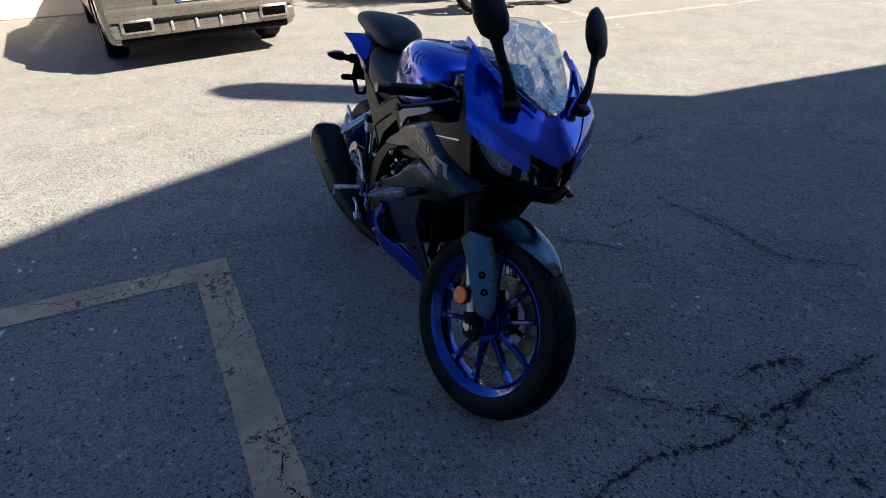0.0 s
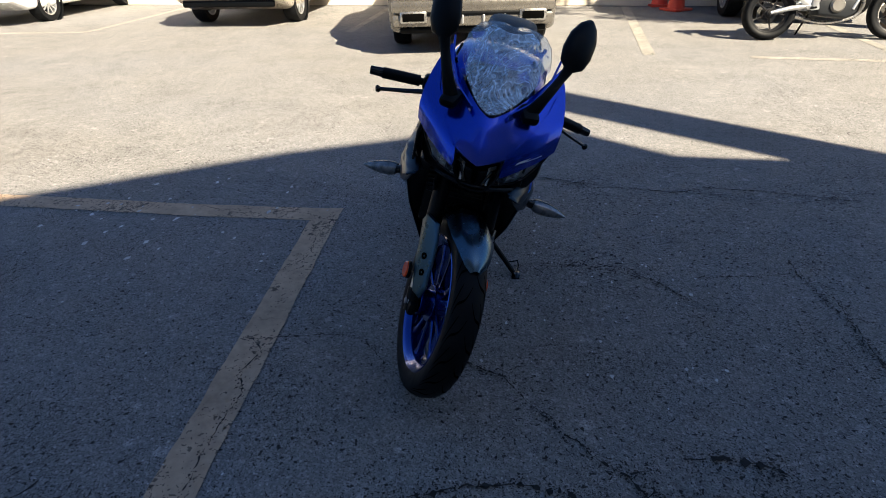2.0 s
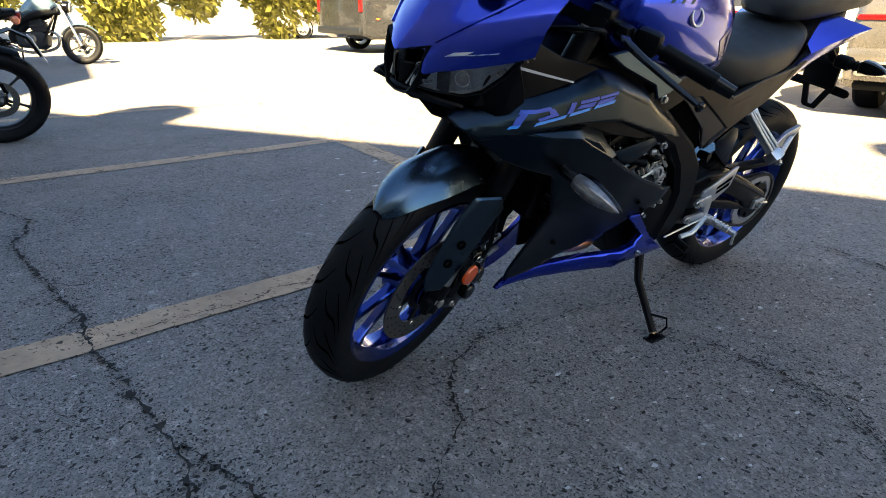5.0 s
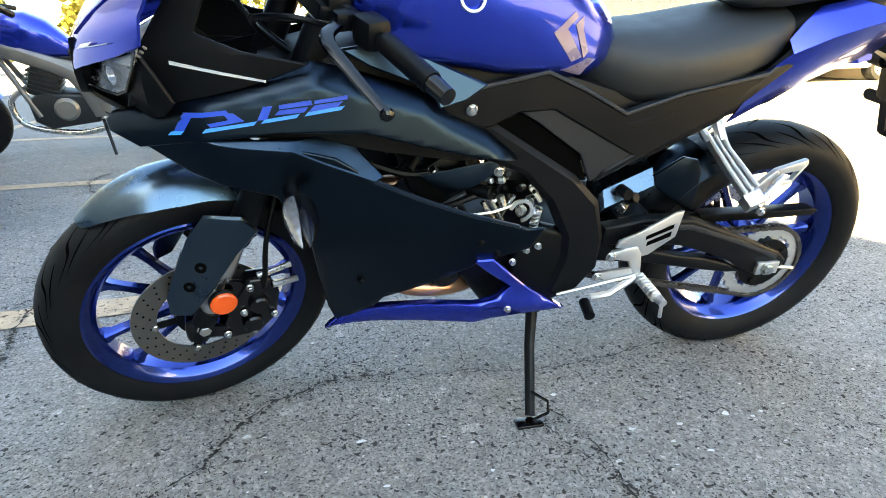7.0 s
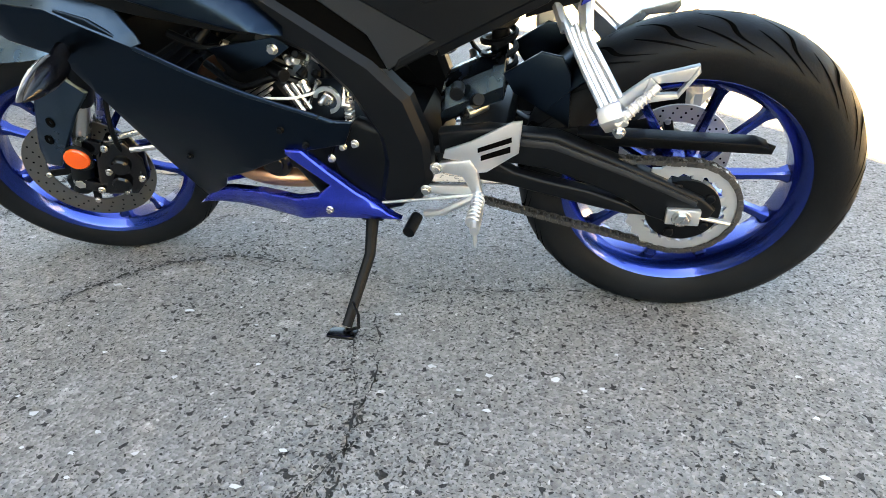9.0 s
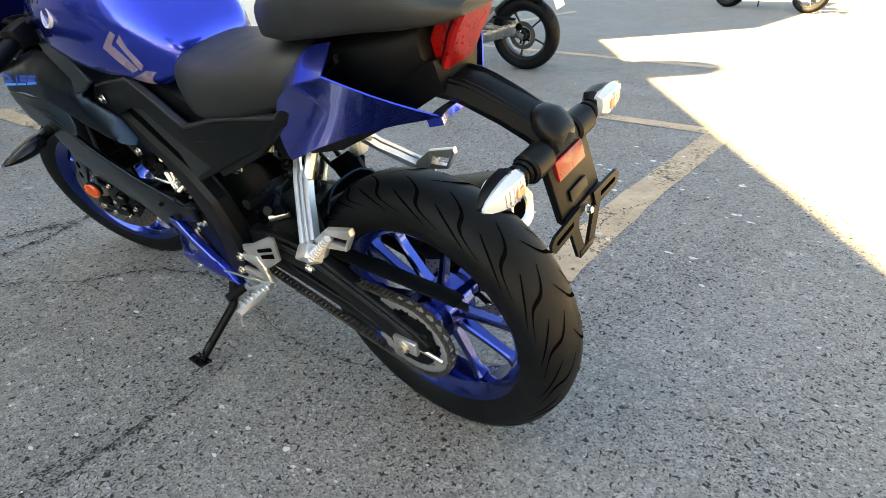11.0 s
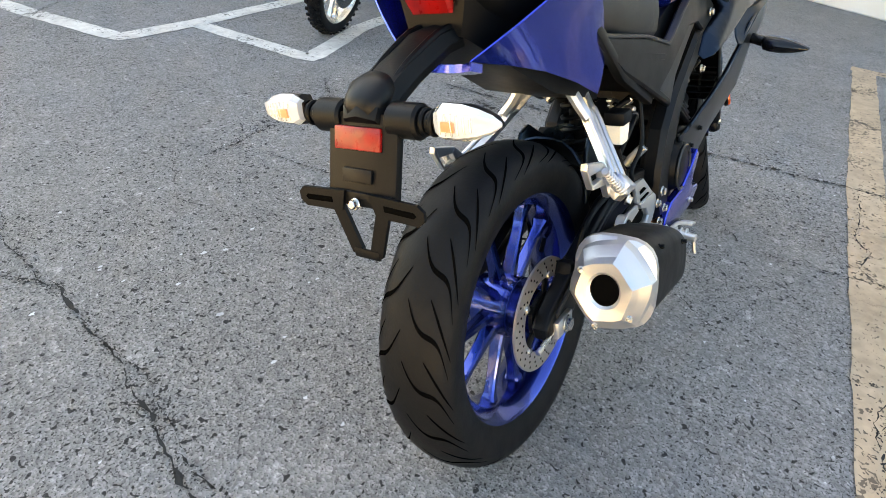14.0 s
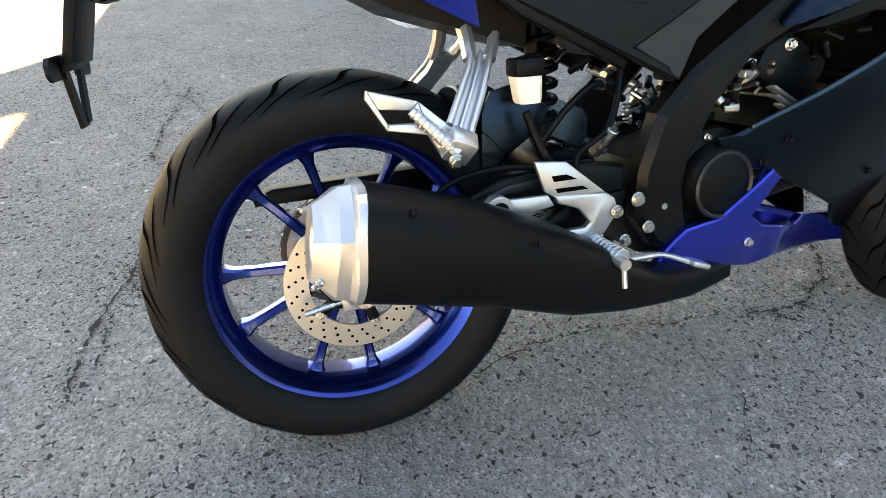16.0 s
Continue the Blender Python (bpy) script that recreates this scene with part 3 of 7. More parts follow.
# ---- vehicles behind ----
def wheel_parts(owner, x, y, r, w, side, tyre, rim_mat):
    holder = part("wheel", disc_bm(r * 0.45, w * 0.6, (x, y, r), seg=20), M["black"], owner)
    part("tyre", lathe_bm([(r * 0.66, -w / 2), (r * 0.94, -w / 2), (r, -w * 0.36), (r, w * 0.36), (r * 0.94, w / 2), (r * 0.66, w / 2)], (x, y, r), 36), tyre, holder)
    part("rim", lathe_bm([(r * 0.6, -w / 2 * 0.9), (r * 0.68, -w / 2 * 0.95), (r * 0.68, w / 2 * 0.95), (r * 0.6, w / 2 * 0.9)], (x, y, r), 36), rim_mat, holder)
    for k in range(10):
        a = 2 * math.pi * k / 10
        bm = box_bm((r * 0.55, 0.02, r * 0.09), (r * 0.36, 0, 0), 0.006)
        bm.transform(Matrix.Translation((x, y + side * w * 0.38, r)) @ Matrix.Rotation(a, 4, "Y"))
        part("spoke", bm, rim_mat, holder)
    part("hub_cap", disc_bm(r * 0.13, 0.03, (x, y + side * w * 0.42, r)), rim_mat, holder)


def car(name, label, at, prof, belt, width, wheels, wr, paint, rear=()):
    """A car with its nose towards +x: prof is the side outline of the body, belt that of the glasshouse."""
    c = thing(name, label, "car", "parked cars", at)
    half = width / 2
    bm = outline_bm(prof, -half, half, 0.09, 3)
    for v in bm.verts:
        v.co.y *= 1 - 0.06 * max(0, v.co.z - 0.75)
    part("body", bm, paint, c)
    bm = outline_bm(belt, -half * 0.9, half * 0.9, 0.06, 3)
    z0, z1 = min(p[1] for p in belt), max(p[1] for p in belt)
    for v in bm.verts:
        v.co.y *= 1 - 0.17 * (v.co.z - z0) / (z1 - z0)
    part("glasshouse", bm, CAR_GLASS, c, "dark tinted car windows")
    roof = [(x, z) for x, z in belt if z > z1 - 0.09]
    bm = box_bm((max(p[0] for p in roof) - min(p[0] for p in roof) + 0.1, width * 0.74, 0.05), ((max(p[0] for p in roof) + min(p[0] for p in roof)) / 2, 0, z1), 0.02)
    part("roof", bm, paint, c)
    for x in wheels:
        for side in (1, -1):
            wheel_parts(c, x, side * (half - 0.11), wr, 0.22, side, M["rubber"], M["alu"])
            part("wheel_arch", lathe_bm([(wr * 1.04, -0.03), (wr * 1.14, -0.03), (wr * 1.14, 0.012), (wr * 1.04, 0.012)], (x, side * half, wr), 24, True, (0, side, 0), 0, math.pi), M["black"], c)
    tail = min(p[0] for p in prof)
    for nm, size, pos, mat_, lab in rear:
        part(nm, box_bm(size, (tail + pos[0], pos[1], pos[2]), min(0.03, min(size) * 0.4)), mat_, c, lab)
    return c


CAR_GLASS = surface("dark car glass", (0.02, 0.022, 0.025), 0.06, 0.0, coat=0.5, bump=0.0)
BRONZE = surface("bronze-grey car paint", (0.19, 0.178, 0.158), 0.28, 0.7, coat=0.8, bump=0.0)
SILVER = surface("champagne silver car paint", (0.55, 0.5, 0.42), 0.3, 0.6, coat=0.8, bump=0.0)
CARWHITE = surface("white car paint", (0.8, 0.8, 0.79), 0.25, 0.0, coat=0.8, bump=0.0)
VANGREY = surface("dark grey van paint", (0.02, 0.022, 0.025), 0.3, 0.3, coat=0.7, bump=0.0)
PLATE = surface("white number plate", (0.8, 0.8, 0.8), 0.35, bump=0.0)
PLATE_BLUE = surface("plate blue band", (0.02, 0.08, 0.5), 0.4, bump=0.0)
PLATE_INK = surface("plate bars", (0.02, 0.02, 0.03), 0.5, bump=0.0)


def plate_rows(z, x=-0.02):
    rows = [("number_plate", (0.02, 0.52, 0.12), (x, 0, z), PLATE, "white number plate"), ("plate_band", (0.006, 0.04, 0.11), (x - 0.011, 0.235, z), PLATE_BLUE, ""), ("plate_band", (0.006, 0.04, 0.11), (x - 0.011, -0.235, z), PLATE_BLUE, "")]
    return rows + [("plate_bar", (0.006, 0.04, 0.075), (x - 0.011, y, z), PLATE_INK, "") for y in (0.17, 0.11, 0.03, -0.03, -0.09, -0.16)]


suv_prof = [(-2.36, 0.26), (-2.43, 0.45), (-2.46, 0.75), (-2.38, 1.1), (-2.3, 1.18), (1.4, 1.12), (2.3, 0.98), (2.46, 0.7), (2.4, 0.3), (1.9, 0.26), (-1.9, 0.28)]
suv_belt = [(-2.3, 1.1), (-2.02, 1.62), (-1.8, 1.7), (0.1, 1.72), (0.5, 1.62), (1.35, 1.08)]
suv_rear = [("tail_light", (0.06, 0.46, 0.05), (0.03, y, 0.86), M["red"], "slim red tail light") for y in (0.7, -0.7)]
suv_rear += [("light_strip", (0.03, 0.94, 0.05), (0.0, 0, 0.86), M["gloss"], "black strip between the tail lights"), ("plate_recess", (0.05, 0.9, 0.2), (-0.01, 0, 0.69), BRONZE, "recessed tailgate panel"),
    ("bumper", (0.14, 1.86, 0.13), (0.0, 0, 0.545), BRONZE, "bronze-grey rear bumper"), ("bumper_slit", (0.06, 1.1, 0.05), (-0.045, 0, 0.47), M["black"], "black slit above the diffuser"),
    ("diffuser", (0.12, 1.84, 0.14), (0.0, 0, 0.40), BRONZE, "grey diffuser panel"), ("valance", (0.1, 1.7, 0.08), (0.06, 0, 0.29), M["black"], "black valance")]
for y in (0.68, -0.68):
    suv_rear += [("exhaust_tip", (0.08, 0.32, 0.14), (-0.05, y, 0.44), M["steel"], "chromed exhaust tip"), ("exhaust_bore", (0.02, 0.25, 0.085), (-0.085, y, 0.44), M["groove"], "")]
suv_rear += [("diffuser_fin", (0.1, 0.03, 0.1), (-0.03, y, 0.41), M["alu"], "") for y in (-0.36, -0.12, 0.12, 0.36)] + plate_rows(0.68, -0.045)
car("parked_suv", "bronze-grey sport utility car parked tail first towards the bays", pose(-6.77, -0.90, 0, 0, 0, 190), suv_prof, suv_belt, 1.94, (-1.47, 1.47), 0.37, BRONZE, suv_rear)
hatch_prof = [(-2.05, 0.4), (-2.1, 0.7), (-2.02, 0.98), (1.0, 0.96), (1.85, 0.82), (2.05, 0.6), (2.0, 0.24), (-1.7, 0.24)]
hatch_belt = [(-2.0, 0.92), (-1.7, 1.4), (-1.3, 1.47), (0.0, 1.48), (0.35, 1.4), (1.05, 0.92)]
hatch_rear = [("tail_light", (0.06, 0.3, 0.16), (0.04, 0.68, 0.85), M["red"], ""), ("tail_light", (0.06, 0.3, 0.16), (0.04, -0.68, 0.85), M["red"], ""), ("bumper", (0.05, 1.5, 0.1), (0.04, 0, 0.36), M["black"], "black lower bumper"), ("bumper_bulge", (0.1, 1.72, 0.14), (0.02, 0, 0.5), SILVER, "champagne bumper"), *plate_rows(0.7)]
car("parked_hatchback", "champagne silver hatchback parked by the cream wall", pose(-8.45, -4.6, 0, 0, 0, 182), hatch_prof, hatch_belt, 1.78, (-1.3, 1.3), 0.32, SILVER, hatch_rear)
car("parked_hatchback", "small white hatchback parked by the cream wall", pose(-8.45, -9.35, 0, 0, 0, 183), hatch_prof, hatch_belt, 1.68, (-1.2, 1.2), 0.3, CARWHITE, [("tail_light", (0.05, 0.16, 0.3), (0.03, 0.72, 0.8), M["red"], ""), ("tail_light", (0.05, 0.16, 0.3), (0.03, -0.72, 0.8), M["red"], ""), ("bumper", (0.06, 1.15, 0.13), (0.015, 0, 0.33), M["black"], "black diffuser"), ("exhaust_tip", (0.05, 0.1, 0.07), (-0.01, 0.45, 0.33), M["steel"], ""), ("exhaust_tip", (0.05, 0.1, 0.07), (-0.01, -0.45, 0.33), M["steel"], ""), *plate_rows(0.62)])
van_prof = [(-2.75, 0.4), (-2.78, 1.0), (-2.7, 2.3), (1.4, 2.35), (2.1, 1.35), (2.75, 1.1), (2.85, 0.5), (2.7, 0.3), (-2.5, 0.3)]
van_belt = [(0.6, 1.3), (0.65, 1.95), (1.45, 1.98), (1.98, 1.3)]
car("parked_van", "dark grey panel van parked beside the white hatchback", pose(-6.95, -12.1, 0, 0, 0, 184), van_prof, van_belt, 2.0, (-1.75, 1.7), 0.34, VANGREY, [("tail_light", (0.05, 0.12, 0.5), (0.02, 0.92, 1.1), M["red"], ""), ("tail_light", (0.05, 0.12, 0.5), (0.02, -0.92, 1.1), M["red"], ""), ("bumper", (0.09, 1.9, 0.15), (0.0, 0, 0.47), M["frame_grey"], "dark bumper"), ("marker_light", (0.1, 0.02, 0.04), (1.6, -1.005, 0.72), M["orange"], ""), ("marker_light", (0.1, 0.02, 0.04), (0.4, -1.005, 0.72), M["orange"], "")])
car("parked_saloon", "white saloon car parked beyond the van", pose(-7.5, -20.0, 0, 0, 0, 182), hatch_prof, hatch_belt, 1.78, (-1.3, 1.3), 0.32, CARWHITE, hatch_rear)


# ---- the motorcycle; x ahead from the rear axle, y to its left, z up, leaning on its side stand ----
LEAN = Matrix.Rotation(radians(-13.5), 4, "X")
bike = thing("motorcycle", "blue and black sports motorcycle leaning on its side stand", "motorcycle", "", LEAN)
PIVOT = Matrix.Translation((1.414, 0, 0))
STEER = PIVOT @ Matrix.Rotation(radians(19.5), 4, Vector((-0.4305, 0, 0.9026))) @ PIVOT.inverted()


def bolt(at, axis=(0, 1, 0), r=0.007, owner=None, m=None, mat_="steel"):
    bm = joined(disc_bm(r * 1.35, 0.003, at, axis, 16), disc_bm(r, 0.008, Vector(at) + Vector(axis) * 0.004, axis, 6, 0.001))
    return part("bolt", bm, M[mat_], owner or bike, "", 32, m)


def arc_angle(lo, hi, n):
    return [lo + (hi - lo) * k / n for k in range(n + 1)]


def tyre_profile(r, w, rim):
    """Half-round tread with sidewalls down to the rim."""
    h = w / 2
    rows = [(rim, -h * 0.74), (rim + 0.008, -h * 0.86)]
    rows += [(rim + (r - rim) * 0.42, -h * 0.995)]
    rows += [(r - 0.62 * h + 0.62 * h * math.cos(a), h * math.sin(a)) for a in (radians(d) for d in range(-84, 85, 12))]
    rows += [(rim + (r - rim) * 0.42, h * 0.995), (rim + 0.008, h * 0.86), (rim, h * 0.74), (rim - 0.012, 0)]
    return rows


def tyre_point(r, w, across, around, lift):
    """A point on the tread: across from -1 to 1, around in radians."""
    h, a = w / 2, radians(84) * across
    rr = r - 0.62 * h + (0.62 * h + lift) * math.cos(a)
    return Vector((rr * math.cos(around), (h + lift) * math.sin(a), rr * math.sin(around)))


def groove_bm(r, w, rows):
    """Dark strips laid on the tread as its shaded grooves: each row lists (across, around degrees, half-width) along
    one groove.
    """
    bm = bmesh.new()
    for row in rows:
        old = None
        for s, a, hw in row:
            pair = [bm.verts.new(tyre_point(r, w, s, radians(a - hw), 0.0009)), bm.verts.new(tyre_point(r, w, s, radians(a + hw), 0.0009))]
            if old:
                bm.faces.new((old[0], old[1], pair[1], pair[0]))
            old = pair
    bmesh.ops.recalc_face_normals(bm, faces=bm.faces)
    return bm


def sport_wheel(name, label, at, r, w, rim, rimw, disc_r, disc_sides, owner, rim_mat, m, spokes=10, sway=1):
    hub = part(name, joined(disc_bm(0.042, rimw + 0.05, at, seg=24), disc_bm(0.06, rimw * 0.7, at, seg=24)), rim_mat, owner, label, 32, m)
    part("tyre", lathe_bm(tyre_profile(r, w, rim - 0.006), at, 96), M["rubber"], hub, "black rubber tyre", 32, m)
    rows = []
    for k in range(20):
        a0 = 18 * k
        for side in (1, -1):
            o = a0 + (0 if side > 0 else 9)
            rows.append([(side * s, o + sway * (30 * s**1.3 - 5 + 3.5 * math.sin(s * 7)), 0.3 + 0.55 * math.sin(min(1, s * 1.08) * math.pi)) for s in np.linspace(0.03, 0.86, 18)])
            rows.append([(side * s, o + 9 + sway * (30 * s**1.3 - 5), 0.25 + 0.6 * math.sin((s - 0.38) / 0.54 * math.pi)) for s in np.linspace(0.39, 0.92, 11)])
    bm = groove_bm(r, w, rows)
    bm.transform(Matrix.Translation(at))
    tagged(part("tread_groove", bm, M["groove"], hub, "curved dark strips standing in for shaded tread grooves", 32, m), kind="stuff")
    h = rimw / 2
    half_rim = [(rim - 0.031, 0), (rim - 0.028, h * 0.5), (rim - 0.018, h * 0.78), (rim - 0.0105, h * 0.9), (rim - 0.008, h - 0.003), (rim - 0.003, h), (rim + 0.003, h - 0.003)]
    skin = half_rim[::-1] + [(r_, -y_) for r_, y_ in half_rim[1:]]
    bm = lathe_bm(skin + [(rim - 0.006, -h * 0.9), (rim - 0.012, 0), (rim - 0.006, h * 0.9)], at, 96)
    part("rim", bm, rim_mat, hub, "", 25, m)
    for k in range(spokes):
        a = 2 * math.pi * k / spokes + 0.14
        rings = []
        for d, tw, th in ((0.045, 0.024, 0.034), (0.09, 0.017, 0.026), (0.15, 0.0145, 0.022), (rim - 0.045, 0.017, 0.024), (rim - 0.028, 0.03, 0.034)):
            skew = 0.012 * (1 if k % 2 else -1) * (d - 0.04) / 0.16
            rings.append([(d, u * th * 0.5, v * tw * 0.5 + skew) for u, v in ((1, -0.6), (1, 0.6), (0.7, 1), (-0.7, 1), (-1, 0.6), (-1, -0.6), (-0.7, -1), (0.7, -1))])
        bm = loft_bm(rings)
        bm.transform(Matrix.Translation(at) @ Matrix.Rotation(a, 4, "Y"))
        part("spoke", bm, rim_mat, hub, "", 40, m)
    for side, dy in disc_sides:
        y = at[1] + side * dy
        holes = []
        bm = lathe_bm([(disc_r * 0.66, -0.0022), (disc_r, -0.0022), (disc_r, 0.0022), (disc_r * 0.66, 0.0022)], (at[0], y, at[2]), 72)
        brake = part("brake_disc", bm, M["disc_pale" if side < 0 else "disc"], hub, "drilled steel brake disc", 32, m)
        for k in range(24):
            for j, rr in enumerate((0.75, 0.84, 0.93)):
                a = 2 * math.pi * (k + j * 0.3) / 24
                holes.append(disc_bm(0.0024, 0.0056, (at[0] + disc_r * rr * math.cos(a), y, at[2] + disc_r * rr * math.sin(a)), seg=8, bev=0.0001))
        tagged(part("disc_hole", joined(*holes), M["groove"], hub, "", 32, m), kind="stuff")
        arms = [box_bm((disc_r * 0.42, 0.005, 0.018), (0, 0, 0), 0.002) for _ in range(5)]
        for k, b in enumerate(arms):
            b.transform(Matrix.Translation((at[0], y - side * 0.003, at[2])) @ Matrix.Rotation(2 * math.pi * k / 5, 4, "Y") @ Matrix.Translation((disc_r * 0.5, 0, 0)))
        part("disc_carrier", joined(lathe_bm([(0.03, -0.004), (disc_r * 0.4, -0.004), (disc_r * 0.4, 0.004), (0.03, 0.004)], (at[0], y - side * 0.003, at[2]), 32), *arms), M["black"], hub, "", 32, m)
        for k in range(5):
            a = 2 * math.pi * k / 5
            part("disc_button", disc_bm(0.007, 0.012, (at[0] + disc_r * 0.69 * math.cos(a), y, at[2] - disc_r * 0.69 * math.sin(a)), seg=12), M["steel"], hub, "", 32, m)
    return hub


I4 = Matrix.Identity(4)
RC, FC = (0, 0, 0.314), (1.325, 0, 0.296)
rear_wheel = sport_wheel("rear_wheel", "blue ten-spoke rear wheel", RC, 0.314, 0.142, 0.226, 0.112, 0.11, [(-1, 0.085)], bike, M["blue_wheel"], I4)
front_wheel = sport_wheel("front_wheel", "blue ten-spoke front wheel turned to the left", FC, 0.296, 0.099, 0.224, 0.088, 0.141, [(1, 0.058)], bike, M["blue_wheel"], STEER, sway=-1)
part("valve", tube_bm([(0.1815, 0, 0.3701), (0.1481, -0.01, 0.3598)], 0.005, 8), M["black"], rear_wheel)

# --- swingarm, chain and rear brake ---
arm_up = [(0.45, 0.45), (0.356, 0.464), (0.233, 0.455), (0.1, 0.40), (-0.03, 0.342), (-0.055, 0.318), (-0.045, 0.29), (0.01, 0.279), (0.06, 0.295), (0.1, 0.325), (0.17, 0.356), (0.25, 0.385), (0.33, 0.395), (0.45, 0.405)]
arm_low = [(0.46, 0.41), (0.45, 0.362), (0.33, 0.345), (0.17, 0.308), (0.1, 0.294), (0.055, 0.293), (0.1, 0.318), (0.17, 0.342), (0.25, 0.358), (0.31, 0.374), (0.345, 0.396)]
for side in (1, -1):
    part("swingarm", mirrored(joined(outline_bm(arm_up, 0.088, 0.122, 0.008, 3), outline_bm(arm_low, 0.09, 0.118, 0.006, 3)), side), M["frame_black"], bike, "black swingarm")
    rib = [(0.36, 0.452), (0.24, 0.444), (0.1, 0.392), (-0.02, 0.338), (-0.02, 0.326), (0.1, 0.378), (0.24, 0.43), (0.36, 0.438)]
    part("swingarm_rib", mirrored(outline_bm(rib, 0.120, 0.126, 0.002), side), M["frame_grey"], bike)
    part("axle_adjuster", mirrored(box_bm((0.06, 0.012, 0.034), (0.0, 0.126, 0.305), 0.003), side), M["alu"], bike, "silver axle adjuster block")
    bolt((0.003, side * 0.134, 0.305), (0, side, 0), 0.013)
    part("adjuster_screw", mirrored(tube_bm([(-0.03, 0.118, 0.3), (-0.085, 0.118, 0.29)], 0.005, 8), side), M["steel"], bike)
part("swingarm_bridge", box_bm((0.09, 0.2, 0.07), (0.37, 0, 0.43), 0.015), M["frame_black"], bike)
part("rear_axle", disc_bm(0.011, 0.26, (0, 0, 0.308)), M["steel"], bike)


def chain_loop(y):
    """Centres and turns of the links round both sprockets."""
    (ax, az, ar), (bx, bz, br) = (0.0, 0.308, 0.098), (0.53, 0.37, 0.033)
    base = math.atan2(bz - az, bx - ax)
    off = math.acos((ar - br) / math.hypot(bx - ax, bz - az))
    pts = [(ax + ar * math.cos(base + off + s * (2 * math.pi - 2 * off)), az + ar * math.sin(base + off + s * (2 * math.pi - 2 * off))) for s in np.linspace(0, 1, 48)]
    pts += [(bx + br * math.cos(base - off + s * 2 * off), bz + br * math.sin(base - off + s * 2 * off)) for s in np.linspace(0, 1, 16)]
    pts.append(pts[0])
    run, out = 0.0, []
    for (x0, z0), (x1, z1) in zip(pts, pts[1:]):
        d = math.hypot(x1 - x0, z1 - z0)
        while run < d:
            t = run / d
            out.append((x0 + (x1 - x0) * t, z0 + (z1 - z0) * t, math.atan2(z1 - z0, x1 - x0)))
            run += 0.0127
        run -= d
    return out


links = []
for k, (x, z, a) in enumerate(chain_loop(0.105)):
    for dy in (-0.008, 0.008) if k % 2 else (-0.005, 0.005):
        b = box_bm((0.0165, 0.0016, 0.0105), (0, 0, 0), 0)
        b.transform(Matrix.Translation((x, 0.103 + dy, z)) @ Matrix.Rotation(-a, 4, "Y"))
        links.append(b)
    links.append(disc_bm(0.0042, 0.02, (x, 0.103, z), seg=8, bev=0.0002))
tagged(part("drive_chain", joined(*links), M["chain"], bike, "dark oiled drive chain"), kind="stuff")
teeth = []
for k in range(48):
    a = 2 * math.pi * k / 48
    teeth.append(((0.104 if k % 2 else 0.096) * math.cos(a), 0.308 + (0.104 if k % 2 else 0.096) * math.sin(a)))
ring_s = loft_bm([[(x * k, y, 0.308 + (z - 0.308) * k) for x, z in teeth] for y, k in ((0.1, 0.74), (0.1, 1.0), (0.107, 1.0), (0.107, 0.74), (0.1, 0.74))], False)
legs_s = [box_bm((0.042, 0.006, 0.02), (0, 0, 0), 0.001) for _ in range(6)]
for k, b in enumerate(legs_s):
    b.transform(Matrix.Translation((0, 0.103, 0.308)) @ Matrix.Rotation(k * math.pi / 3 + 0.3, 4, "Y") @ Matrix.Translation((0.066, 0, 0)))
sprocket = part("rear_sprocket", ring_s, M["alu"], rear_wheel, "silver rear sprocket with open arms")
for b in legs_s:
    part("sprocket_arm", b, M["alu"], rear_wheel)
part("sprocket_carrier", joined(lathe_bm([(0.03, 0.096), (0.066, 0.096), (0.066, 0.112), (0.03, 0.112)], (0, 0, 0.308), 32), *[disc_bm(0.009, 0.02, (0.052 * math.cos(k * 1.257), 0.108, 0.308 + 0.052 * math.sin(k * 1.257)), seg=12) for k in range(5)]), M["black"], rear_wheel)
guard = [(0.24, 0.445), (0.23, 0.415), (-0.132, 0.412), (-0.135, 0.428), (-0.1, 0.44), (0.2, 0.447)]
part("chain_guard", joined(outline_bm(guard, 0.07, 0.075, 0.001), outline_bm([(0.2, 0.447), (-0.1, 0.441), (-0.12, 0.434), (-0.1, 0.436), (0.2, 0.441)], 0.06, 0.095, 0.001)), M["black"], bike, "black plastic chain guard")
rng = random.Random(3)
rows = []
for a in np.linspace(radians(36), radians(54), 7):
    rows.append([(0.334 * math.cos(a) - 0.02 * abs(u) ** 3 * math.cos(a), 0.078 * u, 0.314 + (0.334 - 0.05 * abs(u) ** 3) * math.sin(a)) for u in np.linspace(-1, 1, 9)])
part("rear_hugger", joined(sheet_bm(rows, 0.004), outline_bm([(0.27, 0.588), (0.235, 0.58), (0.219, 0.55), (0.216, 0.449), (0.318, 0.515), (0.335, 0.548)], 0.07, 0.08, 0.003), outline_bm([(0.27, 0.588), (0.235, 0.58), (0.219, 0.55), (0.216, 0.449), (0.318, 0.515), (0.335, 0.548)], -0.08, -0.07, 0.003)), M["satin_deep"], bike, "satin dark inner rear mudguard")
cover = [[(x, y, z + dz) for y, z in ((0.0, 0.46), (0.0, 0.528), (0.02, 0.53), (0.066, 0.516), (0.088, 0.483), (0.08, 0.455))] for x, dz in ((0.45, -0.012), (0.442, -0.002), (0.345, 0.042), (0.334, 0.046))]
# its blue-grey is sky sheen put into the colour
part("pivot_cover", loft_bm(cover), M["satin_pale"], bike, "satin faceted cover over the swingarm pivot, paled for sky sheen", 20)
